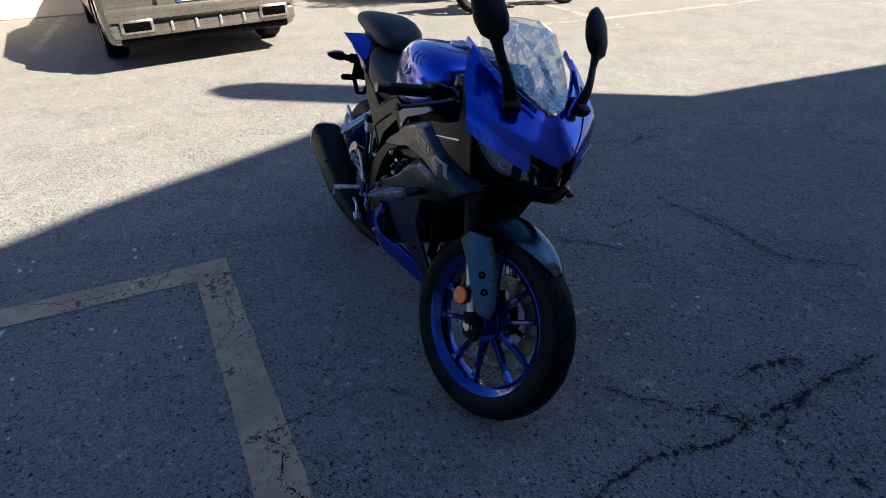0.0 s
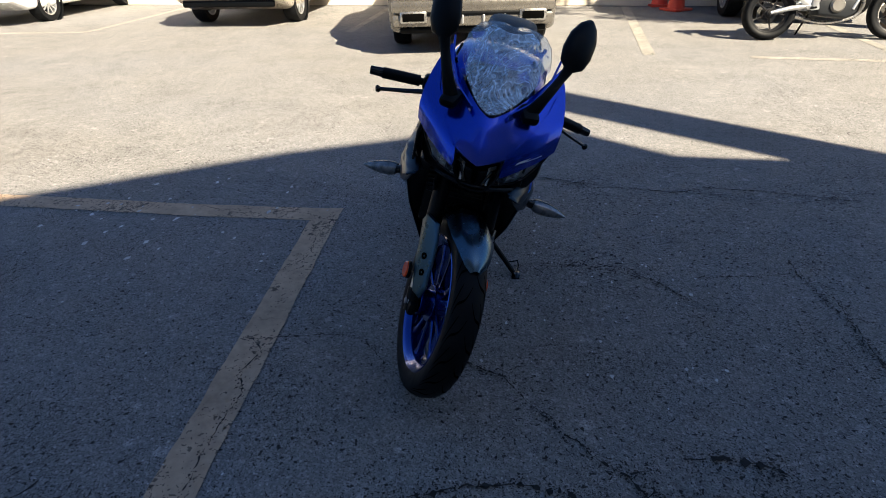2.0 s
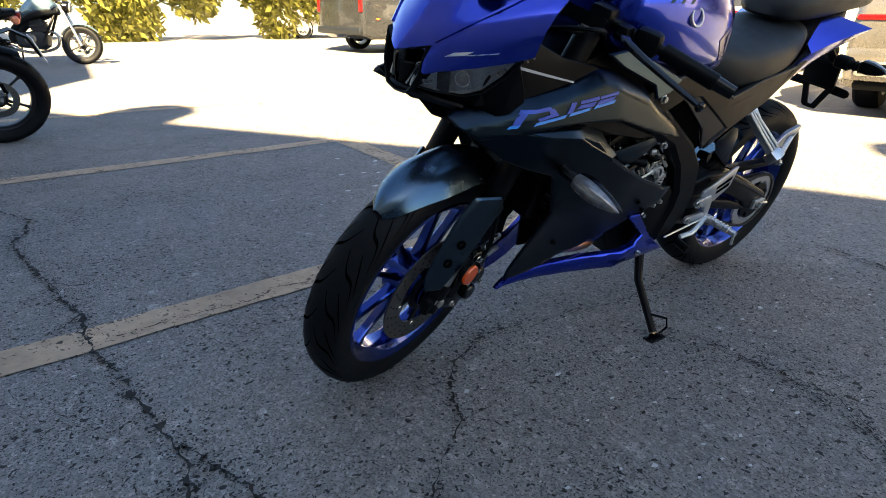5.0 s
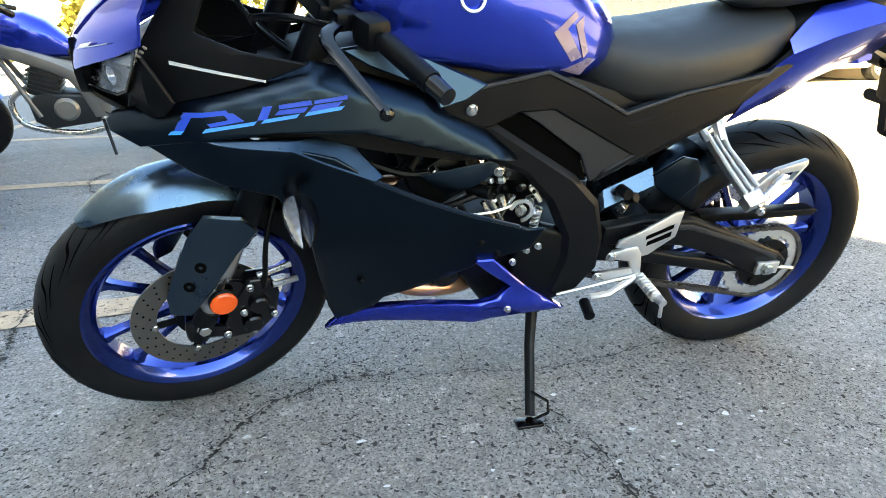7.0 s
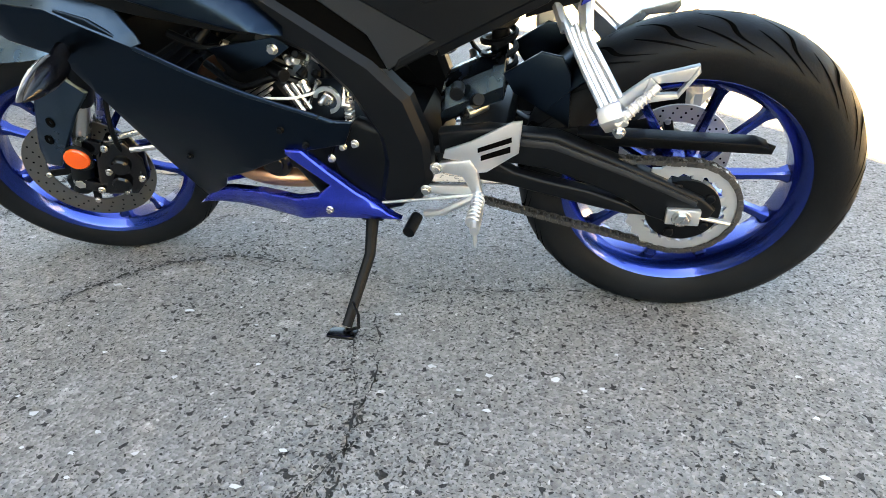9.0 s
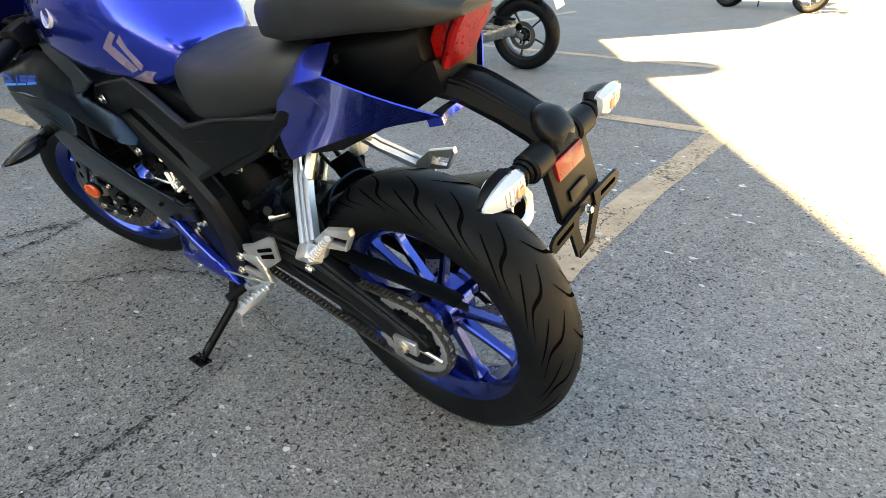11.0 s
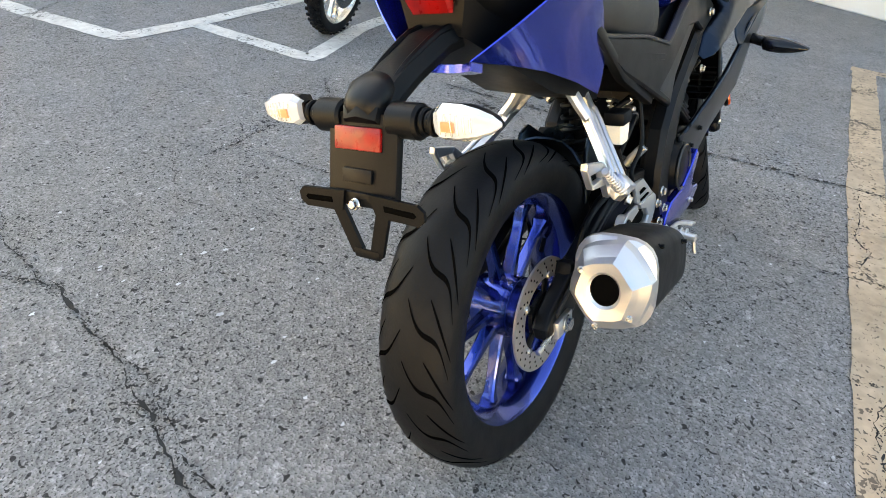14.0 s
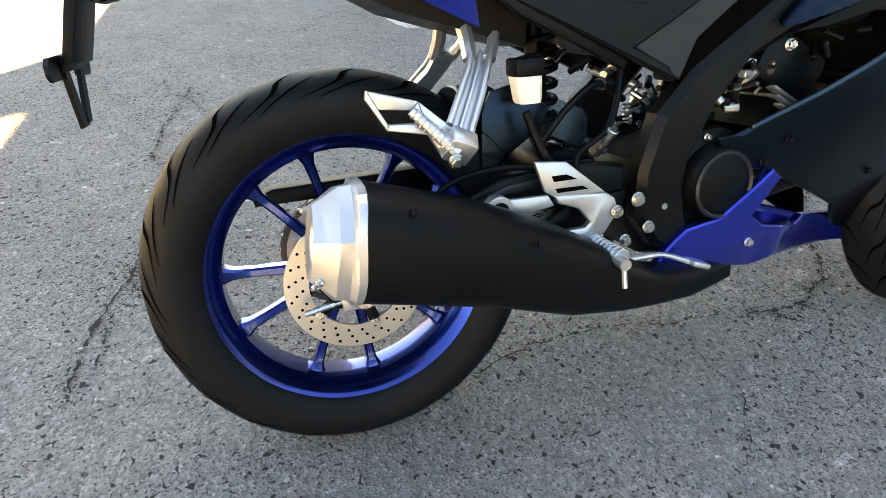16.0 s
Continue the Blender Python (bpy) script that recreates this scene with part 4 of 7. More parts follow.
for k in range(12):
    part("linkage_part", disc_bm(rng.uniform(0.005, 0.013), rng.uniform(0.02, 0.06), (rng.uniform(0.38, 0.47), rng.choice((1, -1)) * rng.uniform(0.05, 0.11), rng.uniform(0.47, 0.62)), (rng.uniform(-1, 1), 0.8, rng.uniform(-1, 1)), 12), M[rng.choice(("black", "chain", "frame_grey", "steel"))], bike)
part("rear_caliper", joined(box_bm((0.075, 0.04, 0.05), (0.085, -0.1, 0.365), 0.012, (0, 20, 0)), disc_bm(0.016, 0.05, (0.07, -0.11, 0.355), seg=16), disc_bm(0.016, 0.05, (0.1, -0.11, 0.375), seg=16)), M["black"], bike, "black rear brake caliper")
part("brake_hose", tube_bm([(0.1, -0.11, 0.39), (0.14, -0.115, 0.45), (0.22, -0.12, 0.47), (0.3, -0.12, 0.46), (0.36, -0.13, 0.42)], 0.0055, 8, 6), M["black"], bike)
part("shock", joined(tube_bm([(0.36, 0, 0.48), (0.34, 0, 0.70)], 0.016, 12), tube_bm([(0.352 + 0.03 * math.cos(a), 0.03 * math.sin(a), 0.5 + a * 0.0042) for a in arc_angle(0, 12 * math.pi, 96)], 0.006, 6)), M["black"], bike, "rear shock absorber with a coil spring")

# --- frame, engine ---
spar = [(0.80, 0.715), (0.73, 0.712), (0.55, 0.592), (0.49, 0.53), (0.462, 0.44), (0.462, 0.36), (0.50, 0.305), (0.555, 0.288), (0.575, 0.31), (0.552, 0.40), (0.556, 0.45), (0.60, 0.535), (0.66, 0.60), (0.80, 0.665)]
cover = [(0.845, 0.742), (0.775, 0.70), (0.735, 0.703), (0.683, 0.727), (0.617, 0.73), (0.441, 0.631), (0.50, 0.60), (0.511, 0.578), (0.341, 0.661), (0.253, 0.702), (0.15, 0.77), (0.09, 0.815), (0.10, 0.845), (0.174, 0.779), (0.353, 0.749), (0.471, 0.717), (0.559, 0.764), (0.636, 0.798), (0.729, 0.78), (0.80, 0.765)]
inner = [(0.70, 0.722), (0.635, 0.718), (0.53, 0.565), (0.56, 0.60), (0.60, 0.66)]
for side in (1, -1):
    part("frame_spar", mirrored(panel_bm(spar, lambda x, z: 0.148 + 0.02 * (0.7 - z) - 0.05 * max(0, 0.5 - z) * 1.2, 0.05, 0.012, 0.06), side), M["frame_black"], bike, "black pressed steel frame spar", even=True)
    part("side_cover", mirrored(panel_bm(cover, lambda x, z: 0.152 - 0.06 * max(0, 0.5 - x) - 0.06 * max(0, z - 0.72) * (1 if x > 0.4 else 0.3), 0.02, 0.004, 0.05), side), M["frame_black"], bike, "matt black side cover under the seat", even=True)
    # black sheet paints the shade of the gap behind the cover
    part("cover_recess", mirrored(panel_bm([(0.732, 0.703), (0.683, 0.727), (0.647, 0.708), (0.55, 0.638), (0.525, 0.578), (0.554, 0.578)], lambda x, z: 0.138, 0.01, 0.002, 0.05), side), M["groove"], bike, "flat black sheet standing in for shade behind the side cover", even=True)
    part("cover_inset", mirrored(panel_bm([(0.685, 0.730), (0.617, 0.735), (0.438, 0.633), (0.521, 0.578), (0.55, 0.638), (0.647, 0.708)], lambda x, z: 0.146 - 0.06 * max(0, 0.5 - x) + 0.01 * max(0, 0.6 - x), 0.008, 0.002, 0.05), side), M["frame_grey"], bike, "dark grey inset on the side cover", even=True)
    edge = [(0.80, 0.770), (0.729, 0.785), (0.636, 0.803), (0.559, 0.769), (0.471, 0.722), (0.353, 0.754), (0.174, 0.784), (0.10, 0.85), (0.094, 0.844), (0.17, 0.776), (0.353, 0.747), (0.471, 0.714), (0.559, 0.761), (0.636, 0.795), (0.729, 0.777), (0.80, 0.762)]
    part("cover_edge", mirrored(panel_bm(edge, lambda x, z: 0.155 - 0.06 * max(0, 0.5 - x) - 0.06 * max(0, z - 0.72) * (1 if x > 0.4 else 0.3), 0.016, 0.002, 0.05), side), M["frame_grey"], bike, even=True)
    bolt((0.775, side * 0.156, 0.738), (0, side, 0), 0.008)
    bolt((0.716, side * 0.160, 0.618), (0, side, 0), 0.0075)
    bolt((0.528, side * 0.138, 0.372), (0, side, 0), 0.011)
crank_l = [(0.655, 0.30), (0.665, 0.40), (0.64, 0.455), (0.60, 0.475), (0.55, 0.46), (0.52, 0.42), (0.50, 0.34), (0.53, 0.285), (0.58, 0.27)]
engine = part("engine", joined(outline_bm([(0.93, 0.37), (0.94, 0.42), (0.80, 0.45), (0.64, 0.46), (0.50, 0.44), (0.46, 0.36), (0.50, 0.28), (0.62, 0.245), (0.70, 0.25), (0.76, 0.34)], -0.11, 0.11, 0.02, 3), box_bm((0.16, 0.17, 0.12), (0.84, 0, 0.485), 0.012, (0, 30, 0)), box_bm((0.15, 0.19, 0.1), (0.80, 0, 0.575), 0.02, (0, 30, 0))), M["frame_black"], bike, "black single-cylinder engine")
part("clutch_cover", outline_bm(crank_l, 0.10, 0.136, 0.014, 3), M["black"], engine, "black left engine cover")
part("generator_cover", lathe_bm([(0, -0.162), (0.045, -0.162), (0.056, -0.157), (0.062, -0.145), (0.066, -0.132), (0.086, -0.126), (0.09, -0.1), (0, -0.1)], (0.615, 0, 0.406), 40, False), M["black"], engine, "round black right engine cover")
part("cover_ring", lathe_bm([(0.05, -0.1625), (0.054, -0.166), (0.058, -0.1625)], (0.615, 0, 0.402), 40), M["frame_grey"], engine)
for k in range(7):
    bolt((0.615 + 0.08 * math.cos(k * 0.9), -0.132, 0.402 + 0.08 * math.sin(k * 0.9)), (0, -1, 0), 0.0045, engine)
for k in range(4):
    part("cooling_fin", box_bm((0.15 - 0.008 * k, 0.2, 0.006), (0.85 - 0.012 * k, 0, 0.46 + 0.018 * k), 0.002, (0, 30, 0)), M["alu"], engine)
rng = random.Random(5)
for k in range(56):
    x = 0.60 + 0.13 * rng.random()
    z = 0.485 + (x - 0.6) * 0.45 + 0.07 * rng.random()
    part("hose_fitting", disc_bm(rng.uniform(0.003, 0.009), rng.uniform(0.012, 0.04), (x, (1 if k % 2 else -1) * rng.uniform(0.085, 0.128), z), (rng.uniform(-1, 1), rng.uniform(0.2, 1), rng.uniform(-1, 1)), 10), M[rng.choice(("steel", "alu", "black", "chain", "black"))], engine)
for k in range(16):
    x = 0.74 + 0.2 * rng.random()
    z = 0.55 + (x - 0.74) * 0.4 + 0.07 * rng.random()
    part("hose_fitting", disc_bm(rng.uniform(0.004, 0.014), rng.uniform(0.02, 0.06), (x, rng.choice((1, -1)) * rng.uniform(0.085, 0.12), z), (rng.uniform(-1, 1), rng.uniform(0.2, 1), rng.uniform(-1, 1)), 12), M[rng.choice(("black", "chain", "black", "frame_grey", "steel"))], engine)
part("throttle_quadrant", lathe_bm([(0.019, 0.124), (0.026, 0.124), (0.026, 0.13), (0.019, 0.13)], (0.65, 0, 0.512), 28, True, (0, 1, 0), 0.2, 4.4), M["alu"], engine, "silver throttle quadrant")
part("throttle_drum", disc_bm(0.012, 0.012, (0.65, 0.124, 0.512), seg=20), M["steel"], engine)
part("idle_spring", tube_bm([(0.616 - 0.006 * (a / 40) + 0.008 * math.cos(a), 0.12 + 0.008 * math.sin(a), 0.468 + a * 0.0012) for a in arc_angle(0, 12 * math.pi, 96)], 0.0022, 6), M["steel"], engine, "bright coil spring")
for p, q, rad in (((0.731, 0.12, 0.535), (0.703, 0.125, 0.486), 0.006), ((0.716, 0.122, 0.54), (0.688, 0.125, 0.492), 0.005), ((0.695, 0.118, 0.545), (0.688, 0.122, 0.525), 0.009), ((0.665, 0.12, 0.545), (0.69, 0.12, 0.5), 0.004), ((0.63, 0.124, 0.46), (0.615, 0.126, 0.432), 0.004)):
    part("linkage_rod", tube_bm([p, q], rad, 10), M["steel"], engine, "bright linkage rod")
part("throttle_cable", tube_bm([(0.78, 0.13, 0.512), (0.735, 0.13, 0.513), (0.7, 0.13, 0.518), (0.641, 0.122, 0.534)], 0.0028, 8, 5), M["fluid"], engine, "pale throttle cable")
for k in range(3):
    part("cover_rib", box_bm((0.012, 0.016, 0.05), (0.675 - 0.014 * k, 0.122, 0.437), 0.002, (0, 42, 0)), M["frame_grey"], engine)
for at in ((0.632, 0.138, 0.423), (0.607, 0.138, 0.43)):
    bolt(at, (0, 1, 0), 0.006, engine)
part("stay_plate", outline_bm([(0.72, 0.628), (0.70, 0.61), (0.755, 0.575), (0.81, 0.56), (0.86, 0.605)], 0.128, 0.132, 0.001), M["satin"], bike, "dark stay plate behind the fairing")
for side in (1, -1):
    for x, z in ((0.64, 0.437), (0.66, 0.395), (0.655, 0.462), (0.53, 0.44)):
        bolt((x, side * 0.137, z), (0, side, 0), 0.006, engine)
part("throttle_body", joined(disc_bm(0.03, 0.12, (0.68, 0.0, 0.60), (1, 0, 0.4), 20), box_bm((0.05, 0.12, 0.05), (0.66, 0.02, 0.58), 0.01)), M["chain"], engine, "dark metal throttle body")
radiator = part("radiator", box_bm((0.035, 0.26, 0.2), (1.06, 0, 0.56), 0.006, (0, -18, 0)), M["black"], bike, "black radiator behind the front wheel")
for k in range(11):
    part("radiator_fin", box_bm((0.038, 0.25, 0.003), (1.06 + 0.06 * (k - 5) / 11, 0, 0.56 + 0.017 * (k - 5)), 0, (0, -18, 0)), M["frame_grey"], radiator)
for k, (a, b, c, d) in enumerate((((0.95, 0.1, 0.62), (0.88, 0.11, 0.60), (0.8, 0.11, 0.6), (0.72, 0.09, 0.56)), ((0.9, 0.09, 0.56), (0.82, 0.12, 0.53), (0.74, 0.12, 0.55), (0.68, 0.1, 0.52)), ((0.46, -0.09, 0.55), (0.4, -0.11, 0.58), (0.35, -0.11, 0.55), (0.31, -0.1, 0.5)), ((0.45, -0.1, 0.62), (0.42, -0.12, 0.52), (0.36, -0.12, 0.47), (0.38, -0.13, 0.41)))):
    part("hose", tube_bm((a, b, c, d), 0.008 - 0.001 * k, 8, 6), M["black"], bike)

part("air_box", joined(outline_bm([(1.14, 0.80), (1.12, 0.74), (1.0, 0.69), (0.92, 0.64), (0.72, 0.625), (0.56, 0.60), (0.45, 0.62), (0.30, 0.70), (0.40, 0.73), (0.62, 0.80), (0.95, 0.845)], -0.12, 0.12, 0.02)), M["black"], bike, "black air box and inner panels")
part("oil_filter", joined(disc_bm(0.035, 0.05, (0.80, 0.09, 0.36), (0, 1, 0), 24, 0.006), disc_bm(0.02, 0.06, (0.80, 0.09, 0.36), (0, 1, 0), 20)), M["gloss"], engine)

# --- exhaust ---
part("header_pipe", tube_bm([(0.86, -0.02, 0.52), (0.97, -0.02, 0.50), (0.985, 0.03, 0.40), (0.9, 0.075, 0.325), (0.78, 0.07, 0.3), (0.66, -0.04, 0.255), (0.6, -0.13, 0.24)], 0.021, 14, 8), M["header"], bike, "heat-tinted steel exhaust header pipe")
muff = []
for x, y, z, ry, rz in ((0.66, -0.13, 0.238, 0.02, 0.02), (0.55, -0.16, 0.244, 0.028, 0.028), (0.46, -0.18, 0.262, 0.034, 0.034), (0.38, -0.195, 0.292, 0.046, 0.05), (0.28, -0.205, 0.332, 0.06, 0.07), (0.15, -0.216, 0.383, 0.065, 0.075), (0.0, -0.226, 0.43, 0.067, 0.074)):
    ring = []
    for k in range(24):
        a = 2 * math.pi * k / 24
        e = 0.62
        end = max(0, 0.15 - x) / 0.15
        ring.append((x - 0.1 * rz * math.sin(a) * (1 - end) + end * (-0.018 + 0.012 * math.sin(a)), y + ry * math.copysign(abs(math.cos(a)) ** e, math.cos(a)), z + rz * math.copysign(abs(math.sin(a)) ** e, math.sin(a))))
    muff.append(ring)
silencer = part("silencer", loft_bm(muff), M["black"], bike, "matt black exhaust silencer")
def cap_ring(x, s, zz, mix):
    """A ring of the end cap: a blunt hexagon (mix 0) that turns into a circle (mix 1)."""
    ring = []
    for k in range(24):
        a = 2 * math.pi * k / 24
        h = math.cos(radians(30)) / math.cos((a + radians(12)) % radians(60) - radians(30))
        r = (h * (1 - min(mix, 1)) + min(mix, 1)) * s
        if mix > 1:
            ring.append((x - 0.018 + 0.012 * math.sin(a), -0.227 + 0.0685 * s * math.copysign(abs(math.cos(a)) ** 0.62, math.cos(a)), 0.430 + zz + 0.0758 * s * math.copysign(abs(math.sin(a)) ** 0.62, math.sin(a))))
            continue
        ring.append((x - 0.018 + 0.012 * math.sin(a) * s, -0.228 + 0.070 * r * math.cos(a), 0.428 + zz + 0.078 * r * math.sin(a)))
    return ring


caps = [cap_ring(*c) for c in ((0.007, 0.97, 0.0, 2), (0.006, 1.0, 0.0, 2), (-0.004, 1.0, 0.0, 2), (-0.01, 1.03, 0.002, 0.25), (-0.026, 1.01, 0.003, 0.15), (-0.04, 0.84, 0.006, 0.05), (-0.043, 0.80, 0.006, 0.0), (-0.05, 0.74, 0.007, 0.0), (-0.054, 0.69, 0.008, 0.0), (-0.05, 0.40, 0.008, 1.0), (-0.046, 0.34, 0.008, 1.0))]
part("end_cap", loft_bm(caps, False), M["alu"], silencer, "faceted silver exhaust end cap", 18)
bore = [cap_ring(*c) for c in ((-0.046, 0.34, 0.008, 1.0), (-0.043, 0.30, 0.008, 1.0), (-0.015, 0.30, 0.004, 1.0), (0.01, 0.05, 0.0, 1.0))]
part("outlet", loft_bm(bore), M["groove"], silencer, "black exhaust outlet")
part("outlet_pipe", lathe_bm([(0.014, -0.01), (0.018, -0.01), (0.018, 0.012), (0.014, 0.012)], (-0.044, -0.228, 0.434), 20, True, (-1, 0, 0.15)), M["chain"], silencer)
for at in ((-0.068, -0.27, 0.398), (-0.068, -0.19, 0.468), (-0.07, -0.215, 0.37)):
    bolt(at, (-0.8, -0.5, 0), 0.004, silencer)
bolt((0.05, -0.276, 0.47), (0, -1, 0.3), 0.004, silencer, None, "black")
bolt((0.22, -0.27, 0.4), (0, -1, 0.3), 0.004, silencer, None, "black")

# --- foot controls, stand ---
heel = [(0.292, 0.5), (0.31, 0.497), (0.385, 0.455), (0.43, 0.437), (0.435, 0.42), (0.40, 0.415), (0.385, 0.39), (0.355, 0.395), (0.298, 0.437)]
slots = [[(0.31, 0.47), (0.37, 0.445), (0.37, 0.436), (0.31, 0.46)], [(0.312, 0.452), (0.365, 0.43), (0.365, 0.42), (0.312, 0.44)]]
for side in (1, -1):
    if side > 0:
        br = part("footrest_bracket", joined(outline_bm(heel, 0.15, 0.158, 0.003), outline_bm([(0.385, 0.42), (0.44, 0.412), (0.452, 0.395), (0.40, 0.385), (0.378, 0.34), (0.362, 0.342), (0.372, 0.40)], 0.148, 0.162, 0.004), outline_bm([(0.465, 0.36), (0.475, 0.345), (0.378, 0.325), (0.36, 0.34), (0.372, 0.365)], 0.148, 0.16, 0.004)), M["alu"], bike, "silver footrest bracket with heel guard")
        cuts = slots
    else:
        web = [(0.30, 0.427), (0.39, 0.421), (0.406, 0.41), (0.414, 0.388), (0.389, 0.353), (0.361, 0.343), (0.304, 0.356), (0.301, 0.369), (0.354, 0.369), (0.363, 0.377), (0.343, 0.401), (0.307, 0.414)]
        br = part("footrest_bracket", joined(outline_bm([(0.268, 0.483), (0.321, 0.477), (0.39, 0.421), (0.30, 0.425), (0.285, 0.435)], -0.160, -0.151, 0.003), outline_bm(web, -0.162, -0.148, 0.004), outline_bm([(0.193, 0.432), (0.291, 0.43), (0.303, 0.411), (0.227, 0.398), (0.205, 0.402)], -0.160, -0.15, 0.004), disc_bm(0.022, 0.02, (0.209, -0.158, 0.418), seg=24)), M["alu"], bike, "silver footrest bracket with heel guard and long arm")
        part("arm_bush", disc_bm(0.014, 0.026, (0.209, -0.158, 0.418), seg=20), M["black"], br)
        cuts = [[(0.296, 0.458), (0.321, 0.458), (0.339, 0.449), (0.30, 0.449)], [(0.302, 0.438), (0.349, 0.437), (0.358, 0.431), (0.306, 0.431)]]
    for s in cuts:
        part("guard_slot", outline_bm(s, 0.1575 * side, 0.1612 * side, 0) if side < 0 else outline_bm(s, 0.1575, 0.1592, 0), M["groove"], br)
    part("footrest", mirrored(joined(tube_bm([(0.372, 0.155, 0.345), (0.366, 0.215, 0.342), (0.362, 0.262, 0.34)], [0.011, 0.012, 0.009], 10), tube_bm([(0.362, 0.257, 0.338), (0.362, 0.262, 0.305)], 0.004, 8)), side), M["alu"], br, "ribbed silver footrest")
    for k in range(7):
        part("footrest_rib", disc_bm(0.0135, 0.003, (0.369, side * (0.175 + 0.011 * k), 0.344), seg=10), M["alu"], br)
    bolt((0.447, side * 0.163, 0.402), (0, side, 0), 0.009, br)
    bolt((0.47, side * 0.162, 0.352), (0, side, 0), 0.008, br)
    # a ribbed bar that leans outwards, forked where it meets the frame
    front_e = [(0.238, 0.081, 0.637), (0.226, 0.098, 0.617), (0.2, 0.130, 0.576), (0.166, 0.170, 0.528)]
    rear_e = [(0.199, 0.086, 0.634), (0.188, 0.102, 0.611), (0.166, 0.127, 0.584), (0.138, 0.158, 0.548)]
    slab = sheet_bm([[Vector(p).lerp(Vector(q), k / 3) for k in range(4)] for p, q in zip(front_e, rear_e)], 0.012)
    legs = [tube_bm([(0.252, 0.058, 0.664), (0.243, 0.072, 0.645), (0.231, 0.086, 0.628)], [0.009, 0.009, 0.011], 8), tube_bm([(0.204, 0.045, 0.69), (0.204, 0.07, 0.652), (0.2, 0.09, 0.628)], [0.013, 0.012, 0.011], 8)]
    foot = box_bm((0.04, 0.032, 0.042), (0.149, 0.172, 0.522), 0.005, (-38, 25, 0))
    pil = part("pillion_bracket", mirrored(joined(slab, *legs, foot), side), M["alu"], bike, "silver forked pillion footrest hanger", 30)
    for k in (0.06, 0.5, 0.94):
        part("hanger_rib", mirrored(tube_bm([Vector(p).lerp(Vector(q), k) + Vector((0, 0.004, 0.004)) for p, q in zip(front_e, rear_e)], 0.0055 if k != 0.5 else 0.004, 8), side), M["alu"], pil)
    loop = [[(0.099, 0.585), (0.031, 0.604), (0.044, 0.579), (0.088, 0.574)], [(0.031, 0.604), (0.028, 0.593), (0.054, 0.55), (0.056, 0.558), (0.044, 0.579)], [(0.054, 0.55), (0.111, 0.539), (0.097, 0.556), (0.056, 0.558)], [(0.111, 0.539), (0.105, 0.562), (0.099, 0.585), (0.088, 0.574), (0.097, 0.556)], [(0.099, 0.585), (0.111, 0.539), (0.128, 0.508), (0.158, 0.518), (0.142, 0.548)]]
    part("pillion_peg", mirrored(joined(*[outline_bm(o, 0.147, 0.160, 0.002) for o in loop], tube_bm([(0.143, 0.182, 0.515), (0.086, 0.168, 0.575)], [0.01, 0.007], 10)), side), M["alu"], pil, "folded silver pillion footrest")
    for k in range(9):
        part("peg_rib", mirrored(disc_bm(0.0115 - 0.0004 * k, 0.0025, (0.134 - 0.0055 * k, 0.1795 - 0.0013 * k, 0.524 + 0.0058 * k), (-0.69, -0.17, 0.72), 10), side), M["alu"], pil)
    bolt((0.137, side * 0.19, 0.506), (0, side, -0.4), 0.008, pil)
part("shift_lever", joined(tube_bm([(0.475, 0.165, 0.30), (0.44, 0.175, 0.312), (0.378, 0.165, 0.345)], 0.008, 8), tube_bm([(0.56, 0.165, 0.318), (0.36, 0.165, 0.352)], 0.003, 6)), M["alu"], bike, "silver gear lever and rod")
part("shift_rubber", tube_bm([(0.492, 0.168, 0.292), (0.498, 0.215, 0.288)], 0.012, 12), M["black"], bike)
part("brake_pedal", joined(tube_bm([(0.335, -0.178, 0.345), (0.38, -0.19, 0.318), (0.431, -0.19, 0.315), (0.478, -0.192, 0.313), (0.525, -0.2, 0.295)], [0.009, 0.009, 0.007, 0.006, 0.007], 8, 3, 0.7), box_bm((0.036, 0.03, 0.01), (0.538, -0.202, 0.291), 0.004, (0, 20, 0))), M["alu"], bike, "silver rear brake pedal")
for at in ((0.408, -0.165, 0.388), (0.425, -0.165, 0.337)):
    bolt(at, (0, -1, 0), 0.008)
for at in ((0.511, -0.14, 0.377), (0.558, -0.125, 0.47), (0.52, -0.13, 0.416), (0.526, -0.13, 0.351)):
    bolt(at, (0, -1, 0), 0.006)
res = part("brake_reservoir", loft_bm([[(x + 0.019 * k * a, -0.118 + 0.017 * k * b, z) for a, b in ((1, 0.7), (0.7, 1), (-0.7, 1), (-1, 0.7), (-1, -0.7), (-0.7, -1), (0.7, -1), (1, -0.7))] for x, z, k in ((0.278, 0.563, 0.85), (0.277, 0.568, 0.95), (0.274, 0.602, 1.1))]), M["fluid"], bike, "white brake fluid reservoir")
part("reservoir_cap", box_bm((0.046, 0.042, 0.026), (0.274, -0.118, 0.615), 0.005), M["black"], res)
part("reservoir_hose", tube_bm([(0.275, -0.118, 0.55), (0.29, -0.122, 0.51), (0.31, -0.13, 0.47), (0.36, -0.14, 0.43)], 0.007, 8, 5), M["black"], bike)
stand = part("side_stand", joined(tube_bm([(0.598, 0.13, 0.262), (0.606, 0.165, 0.18), (0.634, 0.285, 0.082)], [0.014, 0.012, 0.011], 10), box_bm((0.05, 0.03, 0.05), (0.6, 0.12, 0.27), 0.006)), M["frame_black"], bike, "black side stand, folded out")
part("stand_foot", box_bm((0.06, 0.035, 0.008), (0.64, 0.298, 0.0745), 0.003, (13.5, 0, 0)), M["gloss"], stand)
